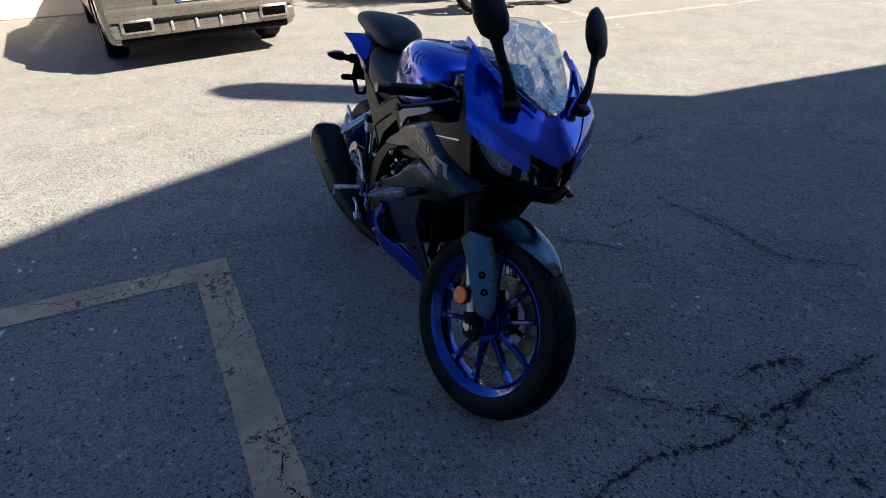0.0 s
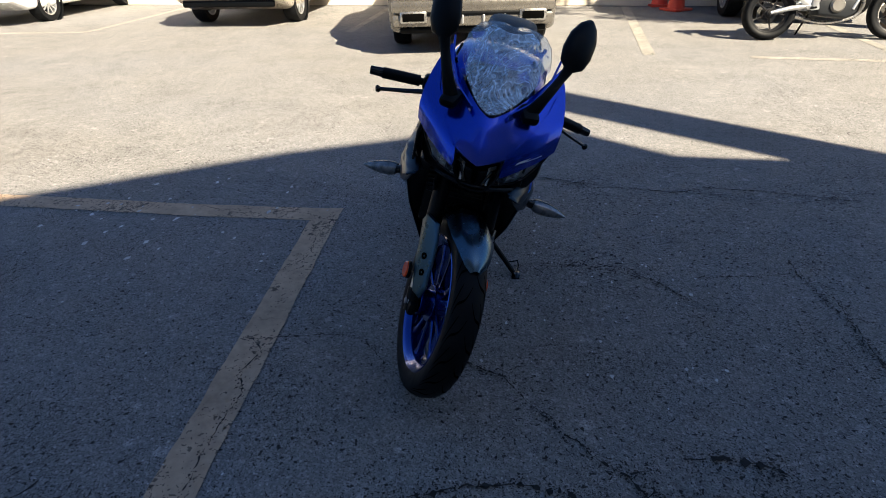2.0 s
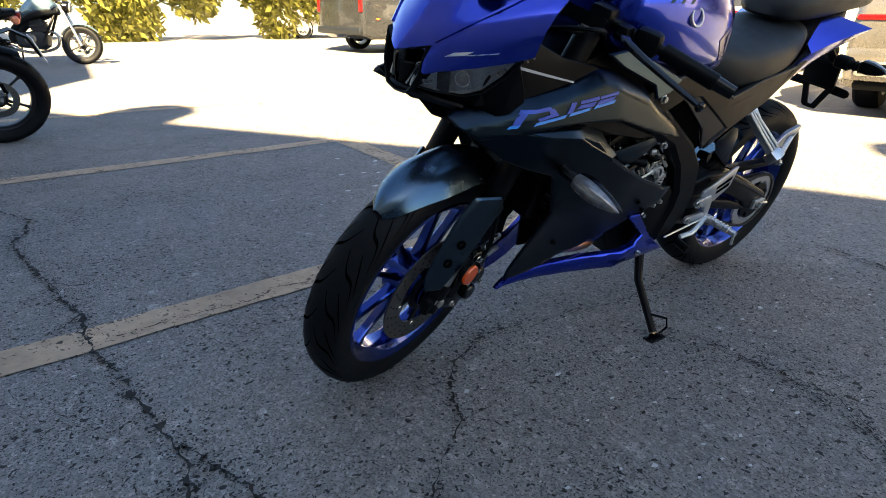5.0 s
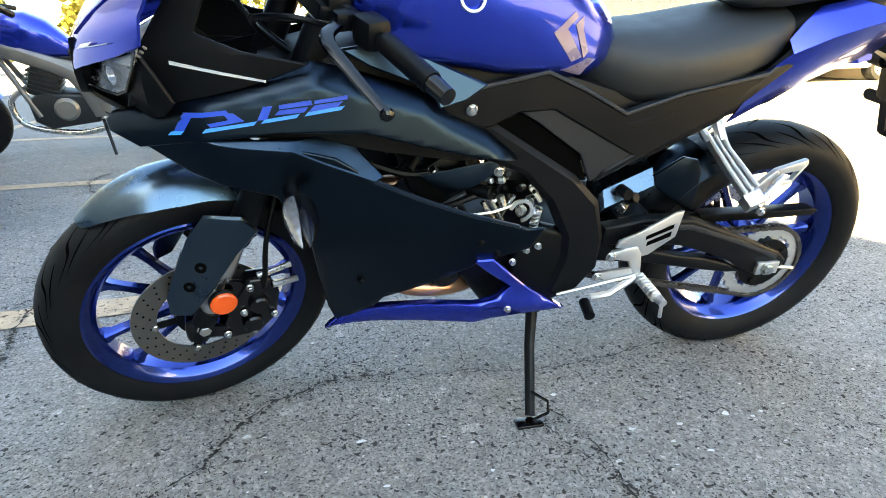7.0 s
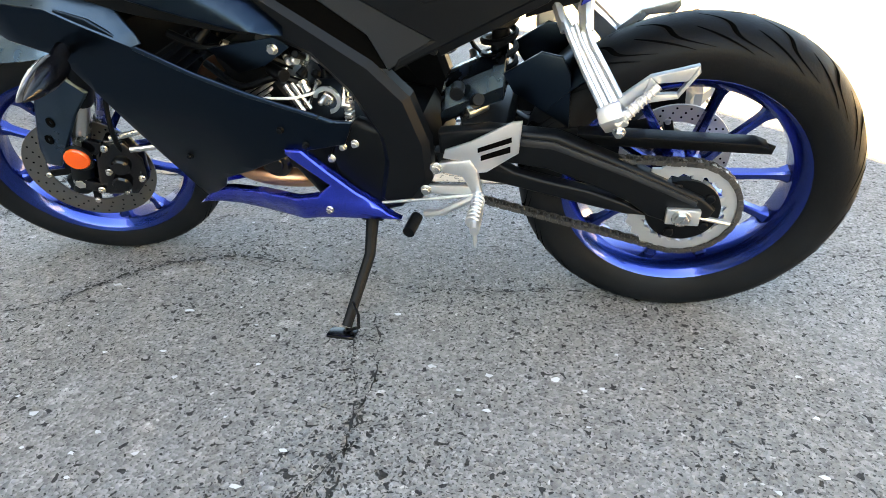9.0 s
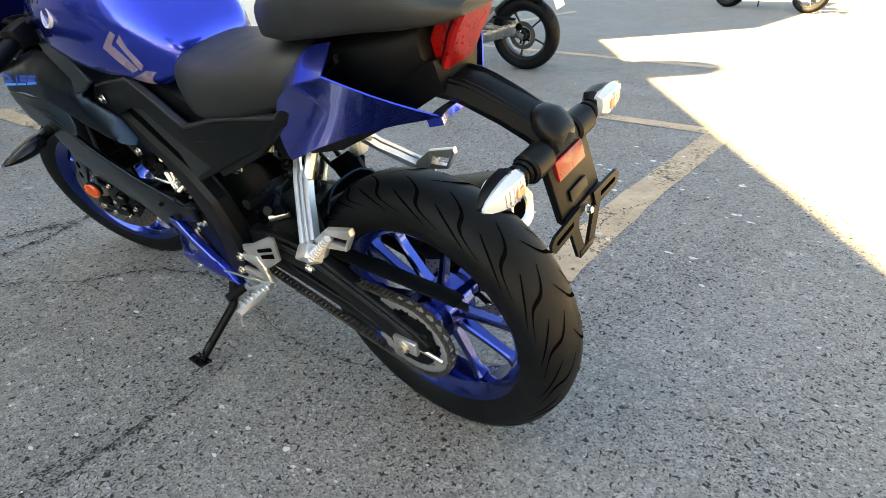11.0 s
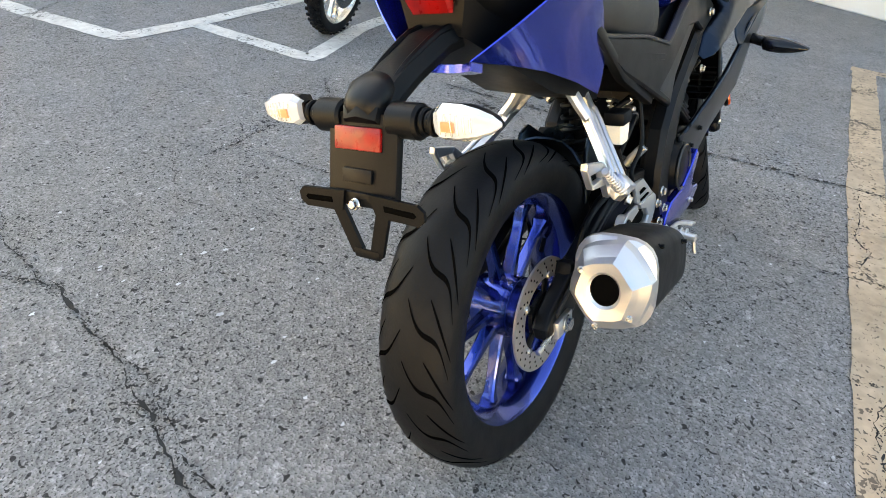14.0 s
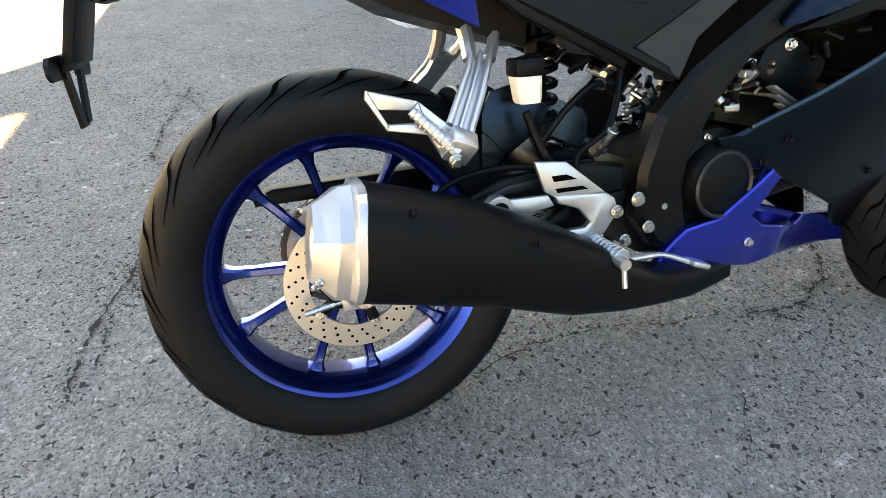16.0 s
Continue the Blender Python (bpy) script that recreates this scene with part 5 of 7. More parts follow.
part("stand_tang", tube_bm([(0.626, 0.25, 0.12), (0.6, 0.29, 0.125), (0.6, 0.3, 0.1), (0.632, 0.298, 0.082)], 0.0035, 6), M["gloss"], stand)

# --- front fork, fender, front brake; all turned with the steering ---
AX = Vector((-0.4305, 0, 0.9026))


def on_fork(d, y, ahead=0.0):
    """A point d metres up the fork from the wheel's centre."""
    p = Vector((1.335, y, 0.296)) + AX * d
    return p + Vector((0.9026, 0, 0.4305)) * ahead


for side in (1, -1):
    y = side * 0.088
    leg = part("fork_leg", joined(tube_bm([on_fork(-0.03, y), on_fork(0.045, y)], [0.022, 0.0245], 18), box_bm((0.06, 0.03, 0.05), on_fork(-0.012, y), 0.012)), M["frame_black"], bike, "black axle clamp of the fork", 32, STEER)
    part("fork_tube", tube_bm([on_fork(0.04, y), on_fork(0.23, y)], 0.0195, 18), M["steel"], leg, "bright steel fork tube", 32, STEER)
    part("fork_upper", tube_bm([on_fork(0.215, y), on_fork(0.225, y), on_fork(0.66, y)], [0.024, 0.0265, 0.0265], 18), M["frame_black"], leg, "black outer fork tube", 32, STEER)
    part("fork_cap", disc_bm(0.022, 0.02, on_fork(0.67, y), AX, 16), M["alu"], leg, "", 32, STEER)
    plate_o = [(on_fork(d, 0, a).x, on_fork(d, 0, a).z) for d, a in ((0.025, 0.07), (0.04, 0.036), (0.10, 0.022), (0.20, 0.0), (0.262, -0.022), (0.285, 0.02), (0.262, 0.075), (0.2, 0.088), (0.12, 0.088), (0.06, 0.086))]
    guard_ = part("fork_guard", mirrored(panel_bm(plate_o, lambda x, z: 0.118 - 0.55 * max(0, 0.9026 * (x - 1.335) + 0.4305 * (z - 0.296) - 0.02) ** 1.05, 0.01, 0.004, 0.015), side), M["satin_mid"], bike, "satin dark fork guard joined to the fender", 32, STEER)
    for d, a in ((0.105, 0.058), (0.155, 0.052)):
        p = on_fork(d, side * (0.1185 - 0.55 * (a - 0.02)), a)
        part("guard_hole", lathe_bm([(0.004, -0.002), (0.0095, -0.002), (0.011, 0.004), (0.004, 0.004)], p, 18, True, Vector((0.45, side, 0.22))), M["groove"], guard_, "", 32, STEER)
    p = on_fork(0.096, side * 0.135, -0.002)
    refl = part("reflector", disc_bm(0.026, 0.01, p, (0, side, 0), 28, 0.003), M["orange"], bike, "round orange reflector", 32, STEER)
    part("reflector_cup", disc_bm(0.028, 0.012, p - Vector((0, side * 0.008, 0)), (0, side, 0), 28, 0.002), M["black"], refl, "", 32, STEER)
    bolt(on_fork(0.0, side * 0.105), (0, side, 0), 0.012, bike, STEER)
part("front_axle", disc_bm(0.01, 0.22, FC), M["steel"], bike, "", 32, STEER)
cal_o = [(on_fork(d, 0, a).x, on_fork(d, 0, a).z) for d, a in ((-0.02, -0.06), (0.0, -0.035), (0.09, -0.03), (0.14, -0.045), (0.15, -0.085), (0.11, -0.125), (0.05, -0.14), (0.0, -0.12))]
cal = part("front_caliper", joined(outline_bm(cal_o, 0.07, 0.112, 0.012, 3), disc_bm(0.021, 0.02, on_fork(0.035, 0.118, -0.088), seg=20, bev=0.004), disc_bm(0.021, 0.02, on_fork(0.085, 0.118, -0.084), seg=20, bev=0.004), box_bm((0.05, 0.014, 0.04), on_fork(0.11, 0.1, -0.02), 0.006, (0, -25, 0)), box_bm((0.06, 0.016, 0.03), on_fork(0.0, 0.104, -0.03), 0.006, (0, -25, 0))), M["gloss"], bike, "black front brake caliper", 32, STEER)
for d, a in ((0.0, -0.045), (0.125, -0.05), (0.06, -0.128), (0.012, -0.1), (0.06, -0.06)):
    bolt(on_fork(d, 0.116, a), (0, 1, 0), 0.006, cal, STEER)
part("speed_sensor_ring", lathe_bm([(0.032, 0.02), (0.05, 0.02), (0.05, 0.026), (0.032, 0.026)], FC, 40), M["dull_alu"], bike, "slotted sensor ring by the front hub", 32, STEER)
for d0, a0, d1, a1 in ((0.15, -0.06, 0.185, -0.12), (0.13, -0.1, 0.15, -0.15)):
    part("hose_union", tube_bm([on_fork(d0, 0.108, a0), on_fork(d1, 0.104, a1)], 0.0065, 10), M["steel"], cal, "", 32, STEER)
part("front_brake_hose", tube_bm([on_fork(0.1, 0.1, -0.09), on_fork(0.16, 0.115, -0.07), on_fork(0.24, 0.1, -0.05), on_fork(0.36, 0.07, -0.045), on_fork(0.5, 0.05, -0.05)], 0.0055, 8, 6), M["black"], bike, "", 32, STEER)

# fender: an arched sheet over the front wheel
rows = []
for a in np.linspace(radians(57), radians(132), 20):
    k = (a - radians(57)) / radians(75)
    half = 0.012 + 0.054 * min(1, k * 3.2) ** 0.55
    drop = 0.012 + 0.035 * min(1, k * 2.2)
    row = []
    for s in np.linspace(-1, 1, 13):
        r = 0.306 + 0.028 * min(1, k * 1.7) ** 0.7 - drop * abs(s) ** 2.4
        row.append((1.325 + r * math.cos(a), half * s, 0.296 + r * math.sin(a)))
    rows.append(row)
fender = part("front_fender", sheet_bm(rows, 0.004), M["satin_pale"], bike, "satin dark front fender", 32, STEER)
# --- handlebars ---
for side, nm in ((1, "clutch"), (-1, "brake")):
    STEER_BAR = STEER @ Matrix.Translation((0, 0, 0.022 if side > 0 else 0.0))
    bar = part("handlebar", mirrored(joined(tube_bm([(1.03, 0.1, 0.9), (1.02, 0.14, 0.895), (0.985, 0.36, 0.865)], 0.011, 12), box_bm((0.045, 0.05, 0.05), (1.03, 0.095, 0.9), 0.01)), side), M["frame_black"], bike, "black clip-on handlebar", 32, STEER_BAR)
    part("grip", mirrored(tube_bm([Vector((1.004, 0.23, 0.883)).lerp(Vector((0.986, 0.345, 0.867)), k / 24) for k in range(25)], [0.0165 + 0.0012 * (k % 2) for k in range(25)], 16), side), M["black"], bar, "ribbed black rubber grip", 32, STEER_BAR)
    part("bar_end", mirrored(tube_bm([(0.986, 0.345, 0.867), (0.9805, 0.383, 0.862)], [0.0145, 0.013], 14), side), M["gloss"], bar, "", 32, STEER_BAR)
    part("switchgear", mirrored(box_bm((0.045, 0.055, 0.05), (1.012, 0.195, 0.888), 0.012, (0, 0, 8)), side), M["black"], bar, "", 32, STEER_BAR)
    part(f"{nm}_lever", mirrored(joined(tube_bm([(1.045, 0.15, 0.89), (1.085, 0.2, 0.885), (1.075, 0.27, 0.862), (1.06, 0.35, 0.838)], [0.013, 0.012, 0.0095, 0.008], 10, 6, 0.6), disc_bm(0.0105, 0.014, (1.059, 0.355, 0.836), (0.2, 1, -0.3), 14, 0.004)), side), M["gloss"], bar, "black hand lever with a ball end", 32, STEER_BAR)
    part("lever_perch", mirrored(box_bm((0.04, 0.03, 0.03), (1.035, 0.15, 0.892), 0.007), side), M["black"], bar, "", 32, STEER_BAR)
part("master_cylinder", joined(box_bm((0.05, 0.035, 0.03), (1.05, -0.155, 0.9), 0.006), box_bm((0.05, 0.05, 0.04), (1.055, -0.14, 0.935), 0.008)), M["gloss"], bike, "black brake master cylinder", 32, STEER)
part("top_yoke", outline_bm([(1.07, 0.905), (0.99, 0.885), (0.985, 0.905), (1.065, 0.93)], -0.12, 0.12, 0.008), M["frame_black"], bike, "black top fork yoke", 32, STEER)
for y0, k in ((0.12, 1), (-0.13, 2), (0.08, 3)):
    part("cable", tube_bm([(1.04, y0, 0.89), (1.12, y0 * 1.1, 0.93 - 0.01 * k), (1.15, y0 * 0.3, 0.88), (1.05, y0 * 0.2, 0.78)], 0.005, 8, 6), M["black"], bike, "", 32, STEER)
part("instrument_panel", joined(box_bm((0.05, 0.15, 0.09), (1.13, 0, 0.985), 0.015, (0, -55, 0))), M["black"], bike, "black instrument panel behind the windscreen")


# --- nose cowl and windscreen; they sit a little to the left of the wheels' line ---
before_nose = set(bpy.data.objects)

def cowl_row(front, side_pt, n=17, bulge=1.6, rise=1.4):
    """A line across the nose from its right side over the middle to its left side."""
    (fx, fz), (sx, sy, sz) = front, side_pt
    row = []
    for s in np.linspace(-1, 1, n):
        k = abs(s)
        row.append((fx - (fx - sx) * k**bulge, sy * s, fz + (sz - fz) * k**rise))
    return row


def cowl_point(low, high, k, s):
    """A point on the cowl between two of its lines; s runs from -1 on the right to 1 on the left."""
    (fx, fz), (sx, sy, sz) = (tuple(u + (v - u) * k for u, v in zip(p, q)) for p, q in zip(low, high))
    a = abs(s)
    return fx - (fx - sx) * a**1.6, sy * s, fz + (sz - fz) * a**1.4


cowl_lines = [((1.352, 0.942), (1.14, 0.16, 1.064)), ((1.372, 0.918), (1.168, 0.182, 1.028)), ((1.39, 0.893), (1.205, 0.196, 0.985)), ((1.408, 0.868), (1.25, 0.202, 0.945)), ((1.424, 0.842), (1.27, 0.203, 0.91)), ((1.434, 0.818), (1.277, 0.199, 0.872)), ((1.44, 0.78), (1.29, 0.192, 0.84))]


def cowl_low(y):
    """Height of the cowl's lower edge: a dip over the air intake, flanks beside it, then along the headlights."""
    return float(np.interp(abs(y), [0, 0.061, 0.066, 0.08, 0.15, 0.185, 0.2], [0.832, 0.85, 0.806, 0.812, 0.842, 0.862, 0.872]))


def cowl_at(k, s):
    j = min(int(k), len(cowl_lines) - 2)
    return cowl_point(cowl_lines[j], cowl_lines[j + 1], k - j, s)


cowl_cols = []
for s_ in [*np.linspace(-1, -0.36, 14), -0.335, -0.305, *np.linspace(-0.27, 0.27, 11), 0.305, 0.335, *np.linspace(0.36, 1, 14)]:
    run = np.linspace(0, len(cowl_lines) - 1.001, 140)
    end = next((k for k in run if cowl_at(k, s_)[2] <= cowl_low(cowl_at(k, s_)[1])), run[-1])
    cowl_cols.append([cowl_at(end * v, s_) for v in np.linspace(0, 1, 15)])
rows = [list(r) for r in zip(*cowl_cols)]
part("nose_cowl", sheet_bm(rows, 0.005), M["blue"], bike, "glossy blue nose cowl", 50)
for side in (1, -1):
    ridge = [[(x - 0.002, side * y, z + o) for x, y, z, o in ((1.355, 0.05, 0.95, k), (1.3, 0.105, 0.985, k), (1.2, 0.142, 1.03, k), (1.105, 0.158, 1.068, k))] for k in (0.012, -0.004)]
    part("cowl_ridge", sheet_bm(ridge, 0.006), M["blue"], bike)
    # a fold that runs back from the intake's corner over the cheek
    fold = [[Vector(cowl_at(k, side * s_)) + Vector((0.8, side * 0.3, 0.4)) * lift for k, s_ in ((3.9, 0.36), (3.2, 0.5), (2.5, 0.66), (1.9, 0.8), (1.3, 0.9))] for lift in (0.0035, -0.002)]
    part("cowl_fold", sheet_bm(fold, 0.004), M["blue"], bike)
    if side > 0:
        # pale mark on the cheek: a slanted block and a thin row of bars
        for s0, s1, low, top in ((0.47, 0.60, 4.72, 4.52), (0.605, 0.66, 4.74, 4.69), (0.675, 0.72, 4.74, 4.69), (0.735, 0.79, 4.74, 4.69)):
            rows = [[Vector(cowl_at(k, s0 + (s1 - s0) * u + 0.25 * (low - k))) + Vector((0.003, 0.0035, 0.0005)) for u in (0, 0.5, 1)] for k in (low, top)]
            part("cheek_decal", sheet_bm(rows, 0.001), M["decal"], bike, "small white cheek decal")
    bowl = [(1.411, 0.776), (1.401, 0.816), (1.345, 0.834), (1.288, 0.860), (1.302, 0.828), (1.324, 0.79), (1.345, 0.777), (1.38, 0.773)]
    mid = (1.35, 0.806)
    lampy = lambda x, z: 0.186 - 1.22 * max(0, x - 1.285) - 0.1 * max(0, 0.83 - z)
    hl = part("headlight", mirrored(panel_bm(bowl, lambda x, z: max(0.04, lampy(x, z) - 0.022), 0.008, 0.002, 0.02), side), M["lamp_inner"], bike, "slanted clear headlight under the nose", even=True)
    wall_r = [[(x, max(0.038, lampy(x, z) - d), z) for x, z in bowl] for d in (0.004, 0.026)]
    part("lamp_wall", mirrored(loft_bm(wall_r, False), side), M["lamp_inner"], hl)
    part("lamp_lens", mirrored(panel_bm(bowl, lampy, 0.003, 0.001, 0.02), side), M["lamp_glass"], hl, "clear glossy headlight lens", even=True).visible_shadow = False
    rim_r = [[(mid[0] + (x - mid[0]) * k, lampy(mid[0] + (x - mid[0]) * k, mid[1] + (z - mid[1]) * k) + o, mid[1] + (z - mid[1]) * k) for x, z in bowl] for k, o in ((1.02, -0.004), (1.03, 0.003), (0.95, 0.003), (0.93, -0.004))]
    part("lamp_rim", mirrored(loft_bm(rim_r, False), side), M["gloss"], hl, "black rim of the headlight")
    for x, z, r_ in ((1.383, 0.795, 0.012), (1.343, 0.806, 0.014)):
        at_ = Vector((x, side * (lampy(x, z) - 0.012), z))
        part("lamp_bowl", lathe_bm([(0.004, -0.012), (r_ * 0.7, -0.006), (r_, 0.006), (r_ * 0.9, 0.006), (r_ * 0.6, -0.008), (0.004, -0.014)], at_, 24, True, (0.75, side * 0.6, 0.05)), M["lens_in"], hl, "round silver reflector")
    part("lamp_divider", mirrored(panel_bm([(1.372, 0.824), (1.367, 0.775), (1.359, 0.777), (1.362, 0.828)], lambda x, z: lampy(x, z) - 0.004, 0.024, 0.001, 0.02), side), M["gloss"], hl, even=True)
    chin = [(1.42, 0.815), (1.402, 0.815), (1.411, 0.776), (1.38, 0.773), (1.345, 0.777), (1.324, 0.79), (1.302, 0.828), (1.286, 0.858), (1.262, 0.81), (1.25, 0.78), (1.27, 0.755), (1.323, 0.744), (1.37, 0.753), (1.416, 0.77)]
    part("chin_panel", mirrored(panel_bm(chin, lambda x, z: 0.176 - 1.2 * max(0, x - 1.285) - 0.5 * max(0, 0.79 - z), 0.01, 0.003, 0.02), side), M["black"], bike, "black panel under the headlight", even=True)
    for k in range(6):
        x_, z_ = 1.318 - 0.007 * k, 0.842 + 0.0075 * k
        part("vent_tooth", box_bm((0.006, 0.004, 0.0035), (x_ - 0.012, side * (lampy(x_, z_) + 0.004), z_ - 0.012), 0.001, (0, -40, 0)), M["dull_alu"], hl)
mouth = [(-0.063, 0.851), (-0.03, 0.84), (0, 0.833), (0.03, 0.84), (0.063, 0.851), (0.057, 0.80), (0.042, 0.772), (0.03, 0.762), (0.0, 0.758), (-0.03, 0.762), (-0.042, 0.772), (-0.057, 0.80)]
rings = [[(1.421 - dx - 0.25 * max(0, abs(y) - 0.03) - 0.35 * max(0, z - 0.835), y * k, 0.795 + (z - 0.795) * k) for y, z in mouth] for dx, k in ((0.012, 1.1), (0.0, 1.06), (0.002, 0.98), (0.03, 0.9), (0.07, 0.75))]
bm = loft_bm(rings, False)
bm.faces.new([v for v in bm.verts][-len(mouth):])
part("nose_intake", bm, M["black"], bike, "black air intake between the headlights")
part("nose_lip", sheet_bm([cowl_row((1.425, 0.77), (1.345, 0.115, 0.757), 11), cowl_row((1.415, 0.758), (1.335, 0.108, 0.746), 11), cowl_row((1.36, 0.748), (1.28, 0.1, 0.742), 11)], 0.006), M["black"], bike, "black lower lip of the nose")
screen_lines = [((1.35, 0.946), (1.135, 0.128, 1.052)), ((1.315, 0.985), (1.12, 0.125, 1.075)), ((1.27, 1.04), (1.105, 0.116, 1.105)), ((1.22, 1.095), (1.095, 0.095, 1.128)), ((1.18, 1.132), (1.10, 0.062, 1.14)), ((1.163, 1.148), (1.13, 0.025, 1.147))]
rows = [cowl_row(a, b, 17, 2.0, 1.6) for a, b in screen_lines]
wind = part("windscreen", sheet_bm(rows, 0.003), M["screen"], bike, "clear windscreen with crumpled protective film")
film_rows = []
for i, k in enumerate(np.linspace(0.0, 0.78, 34)):
    j = k * (len(screen_lines) - 1)
    a, b = screen_lines[int(j)], screen_lines[int(j) + 1]
    t = j - int(j)
    mix = lambda p, q: tuple(u + (v - u) * t for u, v in zip(p, q))
    row = cowl_row(mix(a[0], b[0]), mix(a[1], b[1]), 44, 2.0, 1.6)
    film_rows.append([Vector(p) + Vector((0.8, 0, 0.6)) * (0.005 + 0.016 * abs(noise.fractal(Vector((p[0] * 9, p[1] * 11, p[2] * 9)), 1.0, 2.1, 3))) for p in row[4:40]])
part("protective_film", sheet_bm(film_rows, 0.0008), FILM, wind, "crumpled clear plastic film", 30)
for ob in set(bpy.data.objects) - before_nose:
    ob.data.transform(Matrix.Translation((0.0, 0.028, 0.0)))
for side in (1, -1):
    for x, y, z in ((1.32, 0.09, 0.975), (1.2, 0.136, 1.035)):
        part("screen_screw", disc_bm(0.006, 0.006, (x, side * y + 0.028, z), (0.4, side * 0.6, 0.7), 12), M["black"], wind)
    # mirrors on stalks
    base, foot, tip_ = ((1.314, 0.128, 0.966), (1.235, 0.2, 1.085), (1.136, 0.228, 1.208)) if side > 0 else ((1.328, -0.085, 0.961), (1.29, -0.142, 1.1), (1.2, -0.168, 1.225))
    base, foot, tip_ = Vector(base), Vector(foot), Vector(tip_)
    mir = part("mirror", joined(box_bm((0.062, 0.05, 0.03), base, 0.012, (0, 25, 20 * side)), tube_bm([base, base.lerp(foot, 0.4) + Vector((0.012, 0, 0)), base.lerp(foot, 0.8), foot.lerp(tip_, 0.12)], [0.016, 0.011, 0.0095, 0.014], 10, 5, 1.4)), M["black"], bike, "black mirror on a stalk")
    shell = []
    for u, half, th in ((0, 0.012, 0.008), (0.12, 0.036, 0.016), (0.35, 0.045, 0.024), (0.65, 0.042, 0.024), (0.88, 0.027, 0.016), (1, 0.008, 0.006)):
        c = foot.lerp(tip_, u)
        shell.append([c + Vector((-0.2, side, -0.3)).normalized() * half * math.cos(q) + Vector((0.9, 0.2 * side, 0.4)).normalized() * th * math.sin(q) for q in (2 * math.pi * k / 14 for k in range(14))])
    part("mirror_shell", loft_bm(shell), M["black"], mir, "", 50)
    # inner dark panel between cowl and tank
    inn = [(1.306, 0.838), (1.25, 0.92), (1.19, 0.97), (1.13, 1.03), (1.09, 1.06), (1.085, 1.04), (1.15, 0.965), (1.195, 0.915), (1.213, 0.875), (1.148, 0.849), (1.049, 0.829), (1.105, 0.808), (1.158, 0.792), (1.263, 0.769), (1.329, 0.764)]
    part("inner_panel", mirrored(panel_bm(inn, lambda x, z: 0.178 - 0.3 * max(0, z - 0.84) - 0.15 * max(0, x - 1.2), 0.008, 0.002, 0.04), side), M["black"], bike, "black inner fairing panel", even=True)
    line = [(1.253, 0.837), (1.116, 0.806), (1.116, 0.803), (1.253, 0.832)]
    part("panel_edge", mirrored(panel_bm(line, lambda x, z: 0.181 - 0.15 * max(0, x - 1.2), 0.003, 0.0, 0.06), side), M["decal"], bike, even=True)
    low = [(1.35, 0.752), (1.315, 0.76), (1.262, 0.79), (1.285, 0.835), (1.24, 0.8), (1.13, 0.79), (1.02, 0.805), (0.98, 0.79), (1.1, 0.74), (1.3, 0.72)]
    part("inner_lower", mirrored(panel_bm(low, lambda x, z: 0.172 - 0.5 * max(0, x - 1.25), 0.008, 0.002, 0.05), side), M["black"], bike, even=True)

    # --- side fairing: flat facets that meet in soft creases ---
    up = [(1.37, 0.741), (1.36, 0.75), (1.264, 0.778), (1.162, 0.80), (1.044, 0.828), (0.986, 0.815), (0.884, 0.782), (0.835, 0.764), (0.817, 0.735), (0.741, 0.698), (0.69, 0.655), (0.686, 0.646), (0.772, 0.663), (0.868, 0.690), (0.965, 0.72), (1.1, 0.727), (1.245, 0.716), (1.32, 0.705), (1.362, 0.727)]
    topline = lambda x: float(np.interp(x, [0.69, 0.741, 0.82, 0.86, 0.986, 1.044, 1.162, 1.264, 1.4], [0.66, 0.702, 0.745, 0.775, 0.815, 0.828, 0.80, 0.778, 0.748]))
    updepth = lambda x, z: 0.203 - 0.3 * max(0, x - 1.22) - 0.11 * max(0, 0.98 - x) - 0.2 * (z - 0.735) - 1.3 * max(0, z - topline(x) + 0.024)
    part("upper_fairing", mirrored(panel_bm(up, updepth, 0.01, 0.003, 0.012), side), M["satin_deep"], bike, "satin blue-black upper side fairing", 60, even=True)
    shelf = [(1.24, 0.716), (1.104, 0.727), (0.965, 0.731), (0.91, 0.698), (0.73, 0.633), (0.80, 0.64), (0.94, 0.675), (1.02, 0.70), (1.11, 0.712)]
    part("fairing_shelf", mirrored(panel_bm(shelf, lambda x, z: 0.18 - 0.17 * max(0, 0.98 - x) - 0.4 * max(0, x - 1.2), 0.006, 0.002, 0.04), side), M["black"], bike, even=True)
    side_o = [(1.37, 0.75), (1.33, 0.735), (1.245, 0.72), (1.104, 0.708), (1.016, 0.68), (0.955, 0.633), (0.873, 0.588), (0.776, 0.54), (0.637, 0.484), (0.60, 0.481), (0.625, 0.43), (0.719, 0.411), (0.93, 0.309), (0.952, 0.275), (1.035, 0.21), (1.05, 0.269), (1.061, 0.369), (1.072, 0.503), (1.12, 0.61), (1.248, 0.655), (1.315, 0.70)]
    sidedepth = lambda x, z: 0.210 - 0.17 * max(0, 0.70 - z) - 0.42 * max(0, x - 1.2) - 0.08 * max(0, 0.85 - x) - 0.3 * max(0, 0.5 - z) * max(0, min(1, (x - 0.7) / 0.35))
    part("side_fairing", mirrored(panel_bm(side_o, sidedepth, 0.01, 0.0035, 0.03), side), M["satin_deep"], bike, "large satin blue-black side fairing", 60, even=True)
    rim_o = [(0.955, 0.637), (0.873, 0.592), (0.776, 0.544), (0.66, 0.497), (0.66, 0.49), (0.776, 0.536), (0.873, 0.583), (0.955, 0.627)]
